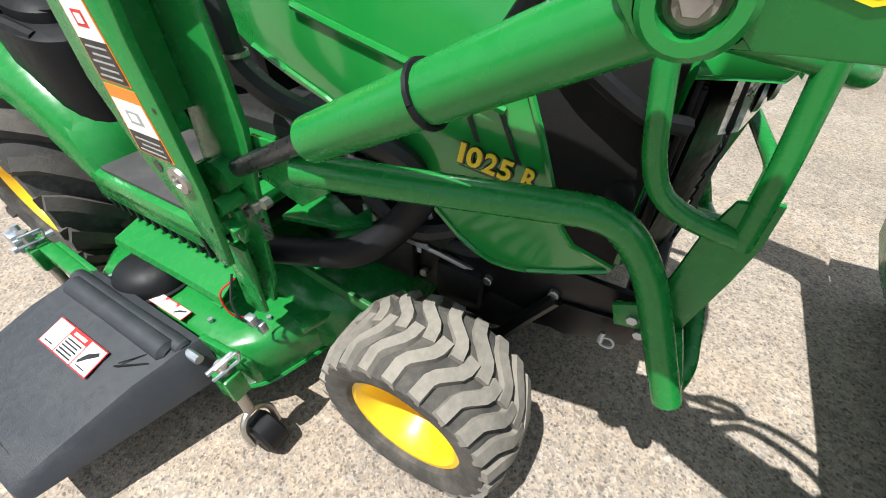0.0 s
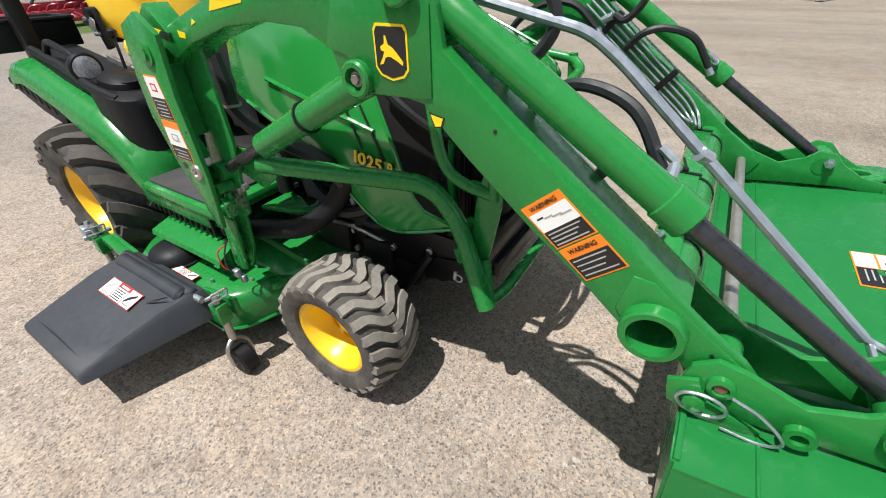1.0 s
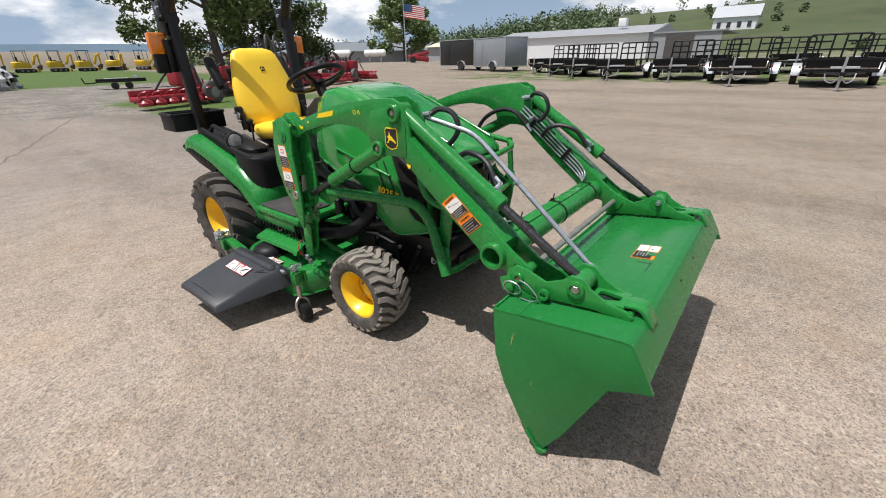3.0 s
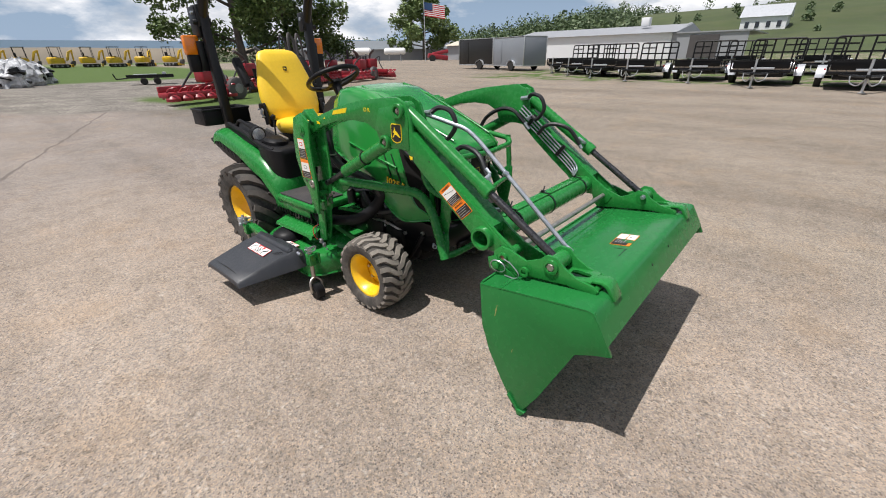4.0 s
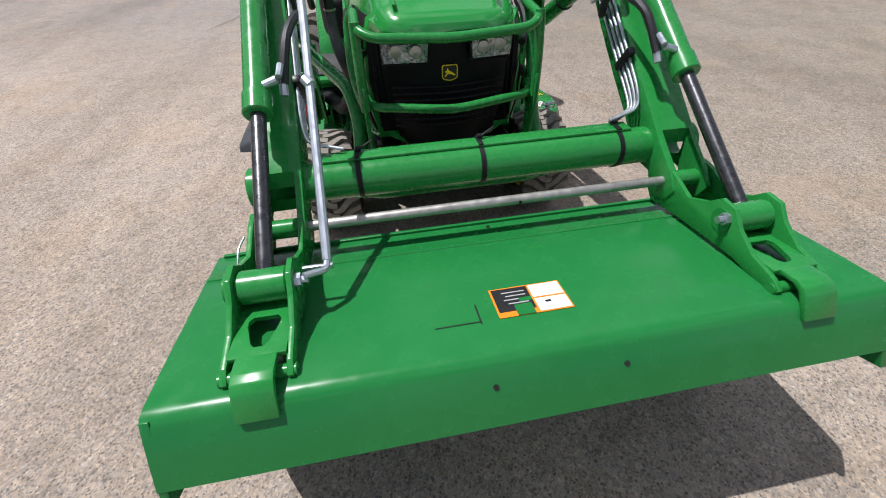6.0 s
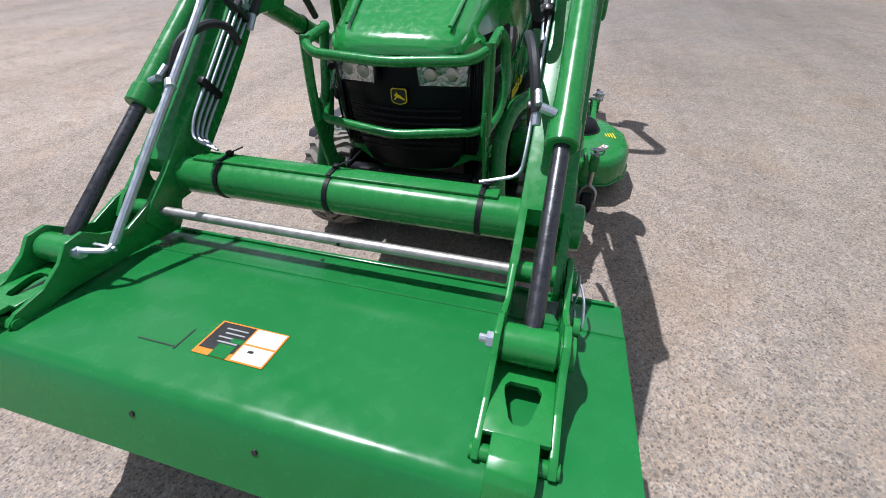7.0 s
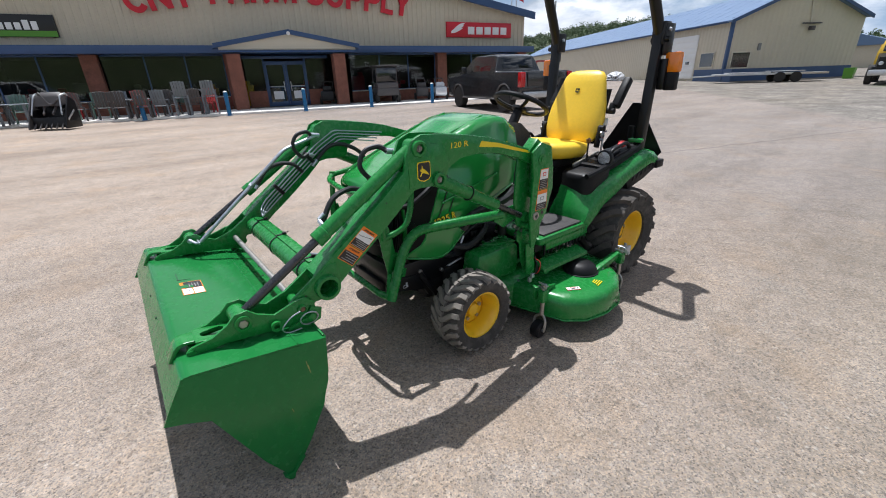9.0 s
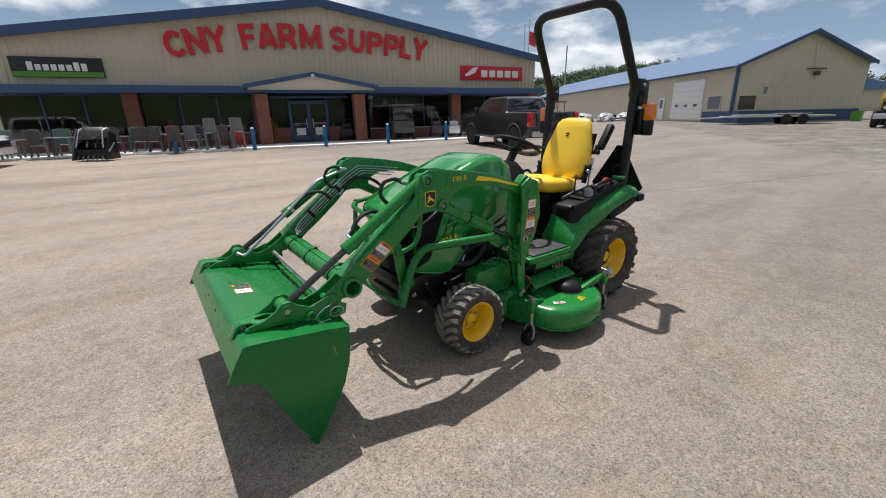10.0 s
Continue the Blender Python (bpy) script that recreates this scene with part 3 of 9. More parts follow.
def both(name, make, mat, parent, label=""):
    """A part on either side, the second the mirror of the first."""
    a = part(name, make(), mat, parent, label)
    b = part(name, mirrored(make()), mat, parent, label)
    return a, b


# frame, engine and drive line
part("front_axle", merged(rod((-0.36, 0, 0.226), (0.36, 0, 0.226), 0.045, 14), box((0, 0, 0.24), (0.30, 0.13, 0.14), 0.02), rod((-0.40, 0, 0.226), (-0.34, 0, 0.226), 0.075, 16), rod((0.34, 0, 0.226), (0.40, 0, 0.226), 0.075, 16)), DARKMETAL, tractor, "greasy black front axle")
part("oil_pan", box((0, 0.18, 0.32), (0.30, 0.55, 0.20), 0.03), DARKMETAL, tractor)
part("engine_block", merged(box((0, 0.10, 0.55), (0.36, 0.60, 0.34), 0.03), box((-0.20, 0.12, 0.60), (0.08, 0.22, 0.12), 0.02), box((0.20, 0.05, 0.58), (0.08, 0.30, 0.14), 0.02)), DARKMETAL, tractor, "dark engine block below the hood")
part("transmission", merged(box((0, 0.98, 0.42), (0.34, 1.15, 0.30), 0.04), box((0, 1.45, 0.45), (0.42, 0.34, 0.36), 0.05)), DARKMETAL, tractor)
part("rear_axle", rod((-0.50, 1.452, 0.335), (0.50, 1.452, 0.335), 0.085, 18), DARKMETAL, tractor)
part("engine_plate", box((-0.279, 0.131, 0.447), (0.002, 0.036, 0.014), 0.0005, (-12, 0, 0)), DECALGREY, tractor, "small grey print plate")
both("frame_rail", lambda: prism([(-0.36, 0.44), (-0.34, 0.36), (-0.10, 0.30), (0.55, 0.30), (0.60, 0.42), (0.20, 0.52), (-0.10, 0.50), (-0.34, 0.50)], 0.235, 0.250, "x", 0.003), BLACKPAINT, tractor, "black steel frame rail")
for sd in (-1, 1):
    for y, z in ((-0.03, 0.40), (-0.178, 0.435), (0.12, 0.43), (0.14, 0.34), (0.28, 0.46), (-0.30, 0.47), (0.33, 0.36)):
        part("frame_bolt", rod((sd * 0.250, y, z), (sd * 0.266, y, z), 0.012, 8, bevel=0.002), STEEL, tractor)
    part("steering_rod", rod((sd * 0.12, 0.13, 0.24), (sd * 0.34, 0.11, 0.24), 0.012, 8), DARKMETAL, tractor)
    part("lynch_pin", tube([(sd * 0.291 + 0.003 * math.sin(a), -0.302 + 0.014 * math.cos(a), 0.398 + 0.010 * math.sin(a)) for a in [math.pi * k / 6 for k in range(13)]], 0.0028, 0.0, 6, 1), ZINC, tractor)
    part("pin_shank", rod((sd * 0.285, -0.29, 0.415), (sd * 0.292, -0.29, 0.392), 0.006, 8), ZINC, tractor)
    for y, z in ((-0.325, 0.485), (-0.345, 0.455), (-0.37, 0.50)):
        part("bracket_bolt", rod((sd * 0.289, y, z), (sd * 0.298, y, z), 0.010, 6), ZINC, tractor)
    for y, z in ((0.16, 0.50), (0.10, 0.54), (0.20, 0.575), (0.06, 0.46), (0.42, 0.52), (0.47, 0.55), (0.30, 0.60), (0.05, 0.38), (0.20, 0.40)):
        part("engine_bolt", rod((sd * 0.243, y, z), (sd * 0.262, y, z), 0.009, 6), STEEL, tractor)
    part("engine_label", box((sd * 0.256, 0.172, 0.406), (0.004, 0.045, 0.016), 0.0), WHITE, tractor, "small white label")
    part("fuel_filter", rod((sd * 0.28, 0.44, 0.50), (sd * 0.28, 0.44, 0.60), 0.028, 14, bevel=0.006), DARKMETAL, tractor)
    part("wire_loom", hose([(sd * 0.26, 0.50, 0.66), (sd * 0.28, 0.38, 0.60), (sd * 0.27, 0.24, 0.62), (sd * 0.26, 0.12, 0.56)], 0.010, 6), HOSE, tractor)
    part("oil_line", hose([(sd * 0.27, 0.46, 0.46), (sd * 0.26, 0.30, 0.42), (sd * 0.27, 0.14, 0.44), (sd * 0.25, 0.0, 0.40)], 0.008, 6), STEEL, tractor)
    for k, (ya, yb, za) in enumerate(((-0.02, 0.10, 0.38), (0.16, 0.32, 0.40))):
        part("drive_cover", box((sd * 0.245, (ya + yb) / 2, za - 0.03), (0.06, yb - ya, 0.12), 0.015), DARKMETAL, tractor)
    part("engine_hose", hose([(sd * 0.22, 0.35, 0.62), (sd * 0.30, 0.26, 0.58), (sd * 0.31, 0.12, 0.52), (sd * 0.25, -0.02, 0.56)], 0.022), HOSE, tractor)
    part("radiator_pipe", hose([(sd * 0.20, -0.10, 0.58), (sd * 0.27, -0.02, 0.50), (sd * 0.26, 0.10, 0.47)], 0.020), HOSE, tractor)
for sd in (-1, 1):
    part("drag_link", tube([(sd * 0.262, -0.185, 0.430), (sd * 0.270, -0.130, 0.340), (sd * 0.285, -0.085, 0.265), (sd * 0.30, -0.03, 0.245)], 0.016, 0.02, 8), BLACKPAINT, tractor, "black bent steel link")
    part("axle_bracket", prism([(-0.16, 0.34), (-0.04, 0.36), (0.02, 0.30), (-0.02, 0.24), (-0.12, 0.26)], sd * 0.225, sd * 0.252, "x", 0.006), DARKMETAL, tractor)
    part("frame_gusset", prism([(-0.34, 0.44), (-0.20, 0.42), (-0.14, 0.34), (-0.22, 0.33), (-0.32, 0.38)], sd * 0.251, sd * 0.259, "x", 0.002), BLACKPAINT, tractor)
    part("side_pump", rod((sd * 0.235, 0.09, 0.50), (sd * 0.285, 0.09, 0.50), 0.040, 18, bevel=0.006), DARKMETAL, tractor)
    part("pump_fitting", rod((sd * 0.275, 0.105, 0.535), (sd * 0.275, 0.125, 0.575), 0.010, 6), ZINC, tractor)
    for k in range(4):
        part("loom_clip", box((sd * 0.262, 0.22 + 0.08 * k, 0.47 + 0.012 * k), (0.012, 0.014, 0.022), 0.003), ZINC if k % 2 else BLACKPLASTIC, tractor)
    part("ribbed_cover", merged(box((sd * 0.262, 0.24, 0.555), (0.03, 0.11, 0.06), 0.008), *[box((sd * 0.279, 0.20 + 0.02 * k, 0.555), (0.006, 0.008, 0.05), 0.001) for k in range(5)]), DARKMETAL, tractor)
part("front_counter_weight_bar", merged(box((0, -0.33, 0.44), (0.46, 0.05, 0.12), 0.008), box((0, -0.36, 0.36), (0.30, 0.03, 0.06), 0.006)), BLACKPAINT, tractor)


# hood: a skin over cross-sections, narrow and low at the nose
def hood_ring(y, wt, wm, wb, zb, zm, zt):
    half = [(wb, zb), (wm * 0.985, zb + (zm - zb) * 0.45), (wm, zm), (wm * 0.6 + wt * 0.4, zm + (zt - zm) * 0.45), (wt, zt - 0.046), (wt - 0.012, zt - 0.016), (wt - 0.050, zt - 0.003), (0.10, zt + 0.002)]
    pts = [(x, y, z) for x, z in half] + [(0, y, zt + 0.003)] + [(-x, y, z) for x, z in reversed(half)]
    return pts


HOOD = [(-0.392, 0.160, 0.168, 0.168, 0.897, 0.900, 0.922), (-0.37, 0.200, 0.210, 0.210, 0.882, 0.890, 0.945), (-0.315, 0.222, 0.236, 0.236, 0.884, 0.892, 0.972), (-0.272, 0.226, 0.262, 0.258, 0.884, 0.890, 0.990), (-0.262, 0.227, 0.276, 0.246, 0.53, 0.76, 0.995), (-0.24, 0.228, 0.285, 0.250, 0.53, 0.76, 1.005), (-0.19, 0.233, 0.299, 0.270, 0.515, 0.755, 1.028), (-0.12, 0.238, 0.312, 0.290, 0.502, 0.75, 1.055), (-0.05, 0.243, 0.320, 0.298, 0.498, 0.753, 1.082), (0.02, 0.248, 0.328, 0.306, 0.540, 0.76, 1.11), (0.08, 0.250, 0.331, 0.313, 0.602, 0.770, 1.132), (0.14, 0.252, 0.333, 0.318, 0.66, 0.78, 1.155), (0.26, 0.256, 0.330, 0.322, 0.745, 0.82, 1.20), (0.38, 0.258, 0.320, 0.315, 0.78, 0.86, 1.222), (0.48, 0.256, 0.305, 0.302, 0.81, 0.88, 1.212), (0.58, 0.235, 0.275, 0.275, 0.84, 0.90, 1.150)]

def hood_x(y, z):
    """Half width of the hood's side at a place along it and a height."""
    for a, b in zip(HOOD, HOOD[1:]):
        if a[0] <= y <= b[0]:
            t = (y - a[0]) / (b[0] - a[0])
            r = [p + (q - p) * t for p, q in zip(a, b)]
            wt, wm, wb, zb, zm, zt = r[1:]
            half = [(wb, zb), (wm * 0.985, zb + (zm - zb) * 0.45), (wm, zm), (wm * 0.6 + wt * 0.4, zm + (zt - zm) * 0.45), (wt, zt - 0.046), (wt - 0.012, zt - 0.016)]
            for (xa, za), (xb, zc) in zip(half, half[1:]):
                if z <= zc:
                    return xa + (xb - xa) * max(0.0, (z - za) / (zc - za))
            return half[-1][0]
    return HOOD[0][2]


def on_hood(rows, lift, thick):
    """A skin lying on the hood's right or left side over rows of (y, z)."""
    return sheet([[(hood_x(y, z) + lift, y, z) for y, z in row] for row in rows], thick)


fine_hood = []
for (a, b) in zip(HOOD, HOOD[1:]):
    for k in range(3):
        t = k / 3
        fine_hood.append(tuple(p + (q - p) * t for p, q in zip(a, b)))
fine_hood.append(HOOD[-1])
part("hood", loft([hood_ring(*r) for r in fine_hood]), HOODGREEN, tractor, "glossy green sloping hood", smooth=50)
both("hood_crease", lambda: tube([(0.16, -0.34, 0.972), (0.175, -0.1, 1.066), (0.185, 0.15, 1.162), (0.17, 0.36, 1.220)], 0.007, 0.2, 6, flat=0.6), HOODGREEN, tractor)
SCREEN = [(0.555, -0.275, -0.262), (0.580, -0.278, -0.225), (0.605, -0.280, -0.190), (0.640, -0.280, -0.167), (0.714, -0.282, -0.141), (0.80, -0.282, -0.105), (0.862, -0.280, -0.073), (0.905, -0.276, -0.052), (0.935, -0.270, -0.045)]
both("side_screen", lambda: on_hood([[(max(ya + (yb - ya) * k / 5, -0.262), z) for k in range(6)] for z, ya, yb in SCREEN], 0.0075, 0.006), MESHBLACK, tractor, "black perforated side screen")
both("screen_edge", lambda: tube([(hood_x(max(yb, -0.26), z) + 0.006, yb, z) for z, ya, yb in SCREEN], 0.006, 0.0, 6, 1), HOODGREEN, tractor)
both("screen_knob", lambda: lathe([(0.0, 0.022), (0.012, 0.020), (0.014, 0.0001)], (hood_x(-0.235, 0.723), -0.235, 0.723), "x", 16), BLACKPLASTIC, tractor)
for (ya, za, yb, zb) in ((0.050, 0.885, -0.019, 0.763), (-0.004, 0.885, -0.089, 0.740)):
    rows_ = [[(ya + (yb - ya) * k / 6 + d, za + (zb - za) * k / 6) for d in (0.0, 0.007)] for k in range(7)]
    both("hood_vent", lambda: on_hood(rows_, 0.0052, 0.002), DECALBLACK, tractor)
both("hood_fin", lambda: tube([(hood_x(y, z) + 0.006, y, z) for y, z in ((0.345, 0.914), (0.24, 0.890), (0.13, 0.864), (0.03, 0.838), (-0.05, 0.815))], 0.007, 0.0, 6), HOODGREEN, tractor)
both("hood_rim", lambda: tube([(hood_x(y, z) + 0.002, y, z) for y, z in ((0.50, 0.825), (0.40, 0.800), (0.30, 0.768), (0.20, 0.715), (0.14, 0.666), (0.08, 0.608), (0.02, 0.546), (-0.015, 0.520), (-0.05, 0.505), (-0.085, 0.502), (-0.12, 0.507), (-0.19, 0.521), (-0.255, 0.535))], 0.006, 0.0, 6), HOODGREEN, tractor)
for sd in (-1, 1):
    xa, xb = hood_x(0.03, 0.745), hood_x(-0.13, 0.725)
    m = plane_of((sd * (max(hood_x(-0.05, 0.735), (xa + xb) / 2) + 0.0065), -0.048, 0.729), (sd * (xa - xb) / 0.16 * 0.6, sd, sd * 0.20), (0, 0, 1))
    def hugging(bm, lift):
        inv = m.inverted()
        for v in bm.verts:
            v.co.x = sd * (hood_x(v.co.y, v.co.z) + lift + (inv @ v.co).z)
        return bm
    num = part("model_number", hugging(moved(box((0, -0.0235, 0), (0.120, 0.0016, 0.001)), m), 0.0045), DECALBLACK, tractor, "yellow model number lettering with a black edge")
    for ch, at, wide in (("1", -0.058, 0.009), ("0", -0.036, 0.026), ("2", -0.008, 0.022), ("5", 0.018, 0.022), ("R", 0.056, 0.022)):
        dg_ = part("digit", hugging(lettering(ch, 0.050, m @ pose(at + 0.0012, -0.0012, 0.0), 0.0014, wide + 0.004, 0.0030), 0.0055), DECALBLACK, num)
        part("digit_face", hugging(lettering(ch, 0.050, m @ pose(at, 0, 0), 0.0014, wide, 0.0012), 0.0080), DECALYELLOW, dg_)
    if sd < 0:
        continue
    part("hood_stripe", on_hood([[(0.36 + 0.02 * k, 1.038 + 0.004 * k + d) for k in range(6)] for d in (-0.016, 0.016)], 0.006, 0.002), DECALYELLOW, tractor)

# grille with headlights
gr_rows = []
for z in (0.515, 0.58, 0.68, 0.78, 0.865):
    row = []
    for k in range(9):
        x = -0.215 + 0.43 * k / 8
        wz = 0.80 + 0.20 * min(1.0, (z - 0.515) / 0.20)
        row.append((x * wz, -0.355 + 0.055 * (abs(x) / 0.215) ** 2.0 + 0.10 * max(0.0, 0.62 - z), z))
    gr_rows.append(row)
part("grille", sheet(gr_rows, 0.012), GRILLE, tractor, "gloss black front grille")
part("nose_skirt", loft([[(x * k, -0.31 + 0.05 * (abs(x) / 0.24) ** 2 + dy, 0.47 + dz + 0.06 * (abs(x) / 0.24) ** 2) for x in (-0.24, -0.16, -0.08, 0, 0.08, 0.16, 0.24)] + [(x * k, -0.25 + dy, 0.47 + dz + 0.06 * (abs(x) / 0.24) ** 2) for x in (0.24, 0.16, 0.08, 0, -0.08, -0.16, -0.24)] for k, dy, dz in ((0.94, 0.02, 0.0), (1.0, -0.012, 0.02), (1.0, -0.01, 0.045), (0.96, 0.01, 0.06))]), HOODGREEN, tractor)
for k in range(7):
    z = 0.60 + 0.022 * k
    part("grille_slat", tube([(-0.19, -0.335, z), (0, -0.372 + 0.1 * max(0, 0.62 - z), z), (0.19, -0.335, z)], 0.0035, 0.15, 5), GRILLE, tractor)
for sd in (-1, 1):
    hl = part("headlight", loft([[(sd * 0.220, -0.320, 0.884), (sd * 0.062, -0.362, 0.884), (sd * 0.068, -0.362, 0.812), (sd * 0.214, -0.326, 0.806)], [(sd * 0.215, -0.343, 0.880), (sd * 0.069, -0.386, 0.880), (sd * 0.074, -0.382, 0.818), (sd * 0.208, -0.348, 0.813)]]), LAMPGLASS, tractor, "clear headlight with faceted reflector")
    part("headlight_bezel", tube([(sd * 0.214, -0.330, 0.888), (sd * 0.066, -0.370, 0.888), (sd * 0.072, -0.372, 0.814), (sd * 0.208, -0.336, 0.808), (sd * 0.214, -0.330, 0.888)], 0.006, 0.01, 6), GRILLE, hl)
    for kx in (0.108, 0.168):
        part("bulb_reflector", lathe([(0.0, 0.022), (-0.006, 0.018), (-0.008, 0.0001)], (sd * kx, -0.390 + 0.05 * (kx / 0.2) ** 2, 0.850), "y", 16), STEEL, hl)


for sd in (-1, 1):
    gs = part("grille_side", prism([(sd * 0.150, 0.56), (sd * 0.236, 0.56), (sd * 0.262, 0.74), (sd * 0.255, 0.884), (sd * 0.150, 0.884)], -0.284, -0.275, "y", 0.002), GRILLE, tractor, "black ribbed grille side")
    for k in range(5):
        part("grille_rib", box((sd * (0.168 + 0.018 * k), -0.287, 0.725), (0.007, 0.010, 0.29), 0.002), GRILLE, gs)


def badge(origin, right, up, w, h, parent, name="badge"):
    """A dark shield with a yellow rim and a plain yellow shape."""
    m = plane_of(origin, right, up)
    shape = [(-0.42, 0.5), (0.42, 0.5), (0.5, 0.40), (0.5, -0.28), (0.36, -0.42), (0.0, -0.5), (-0.36, -0.42), (-0.5, -0.28), (-0.5, 0.40)]
    outer = moved(prism([(x * w, y * h) for x, y in shape], 0.0, 0.0022, "z"), m)
    inner = moved(prism([(x * w * 0.90, y * h * 0.90) for x, y in shape], 0.0018, 0.0028, "z"), m)
    leap = [(-0.36, -0.22), (-0.24, -0.20), (-0.16, -0.08), (-0.02, -0.06), (0.16, -0.12), (0.34, -0.20), (0.36, -0.14), (0.22, -0.02), (0.12, 0.06), (0.02, 0.12), (-0.06, 0.14), (-0.12, 0.30), (-0.16, 0.30), (-0.18, 0.16), (-0.30, 0.10), (-0.28, 0.04), (-0.18, 0.02), (-0.26, -0.10)]
    sym = moved(prism([(x * w, y * h) for x, y in leap], 0.0026, 0.0034, "z"), m)
    b = part(name, outer, DECALYELLOW, parent, "dark shield badge with a yellow rim")
    part("badge_field", inner, DECALBLACK, b)
    part("badge_symbol", sym, DECALYELLOW, b)


badge((0, -0.370, 0.777), (1, 0, 0), (0, 0, 1), 0.052, 0.050, tractor, "grille_badge")

# front guard of bent tube
part("guard_top_bar", tube([(-0.285, -0.25, 0.945), (-0.285, -0.39, 0.928), (-0.24, -0.43, 0.908), (0, -0.455, 0.900), (0.24, -0.43, 0.908), (0.285, -0.39, 0.928), (0.285, -0.25, 0.945)], 0.0148, 0.05, 14), GREEN, tractor, "green tubular front guard bar")
part("guard_low_bar", tube([(-0.285, -0.335, 0.715), (-0.265, -0.405, 0.70), (0, -0.455, 0.687), (0.265, -0.405, 0.70), (0.285, -0.335, 0.715)], 0.0148, 0.05, 14), GREEN, tractor)
both("guard_post", lambda: tube([(0.285, -0.385, 0.945), (0.288, -0.40, 0.80), (0.286, -0.405, 0.69)], 0.0155, 0.05, 14), GREEN, tractor)
both("guard_side_bar", lambda: tube([(0.285, -0.255, 0.95), (0.305, -0.235, 0.92), (0.315, -0.26, 0.80), (0.310, -0.285, 0.745), (0.300, -0.34, 0.715), (0.285, -0.40, 0.70)], 0.0155, 0.05, 14), GREEN, tractor)
both("guard_mount_plate", lambda: prism([(-0.375, 0.755), (-0.425, 0.767), (-0.428, 0.70), (-0.420, 0.63), (-0.408, 0.559), (-0.395, 0.488), (-0.36, 0.47), (-0.30, 0.455), (-0.285, 0.50), (-0.332, 0.525), (-0.348, 0.60), (-0.357, 0.69)], 0.280, 0.291, "x", 0.002), GREEN, tractor, "broad green steel mounting plate")
both("guard_foot", lambda: tube([(0.292, -0.385, 0.50), (0.315, -0.41, 0.44), (0.338, -0.428, 0.39)], 0.018, 0.03, 10), GREEN, tractor)
both("screen_pipe", lambda: hose([(0.305, -0.10, 0.925), (0.312, -0.16, 0.890), (0.300, -0.235, 0.845), (0.270, -0.285, 0.83)], 0.013, 8), BLACKPLASTIC, tractor)

# dash, steering wheel
part("dash_cowl", loft([[(x, y, z) for x, y, z in ((-0.25, 0.54, 0.70), (0.25, 0.54, 0.70), (0.25, 0.70, 0.70), (-0.25, 0.70, 0.70))], [(-0.25, 0.55, 0.95), (0.25, 0.55, 0.95), (0.22, 0.80, 0.93), (-0.22, 0.80, 0.93)], [(-0.21, 0.575, 1.12), (0.21, 0.575, 1.12), (0.16, 0.80, 1.08), (-0.16, 0.80, 1.08)], [(-0.16, 0.60, 1.165), (0.16, 0.60, 1.165), (0.12, 0.76, 1.14), (-0.12, 0.76, 1.14)]]), BLACKPLASTIC, tractor, "black plastic dashboard cowl")
part("steering_column", rod((0, 0.74, 1.02), (0, 0.875, 1.225), 0.032, 14), BLACKPLASTIC, tractor)
SW = Vector((0, 0.885, 1.245))
tilt = pose(*SW, -26, 0, 0)
sw = part("steering_wheel", moved(tube([(0.178 * math.cos(a), 0.178 * math.sin(a), 0) for a in [2 * math.pi * k / 40 for k in range(41)]], 0.015, 0.0, 10, 1), tilt), BLACKPLASTIC, tractor, "black steering wheel")
for a in (90, 215, 325):
    c, s = math.cos(radians(a)), math.sin(radians(a))
    part("spoke", moved(tube([(0.03 * c, 0.03 * s, -0.03), (0.10 * c, 0.10 * s, -0.025), (0.175 * c, 0.175 * s, 0)], 0.013, 0.05, 8, flat=0.6), tilt), BLACKPLASTIC, sw)
part("wheel_cap", moved(lathe([(-0.05, 0.030), (-0.04, 0.052), (-0.022, 0.050), (-0.016, 0.0001)], (0, 0, 0), "z", 20), tilt), BLACKPLASTIC, sw)

def oval(w, d, c, tiltv, n=28, e=3.2):
    """A rounded rectangle ring about c with half sizes w (x) and d (along tiltv)."""
    out = []
    for k in range(n):
        a = 2 * math.pi * k / n
        ca, sa = math.cos(a), math.sin(a)
        x = w * math.copysign(abs(ca) ** (2 / e), ca)
        y = d * math.copysign(abs(sa) ** (2 / e), sa)
        out.append(Vector(c) + Vector((x, 0, 0)) + Vector(tiltv) * y)
    return out


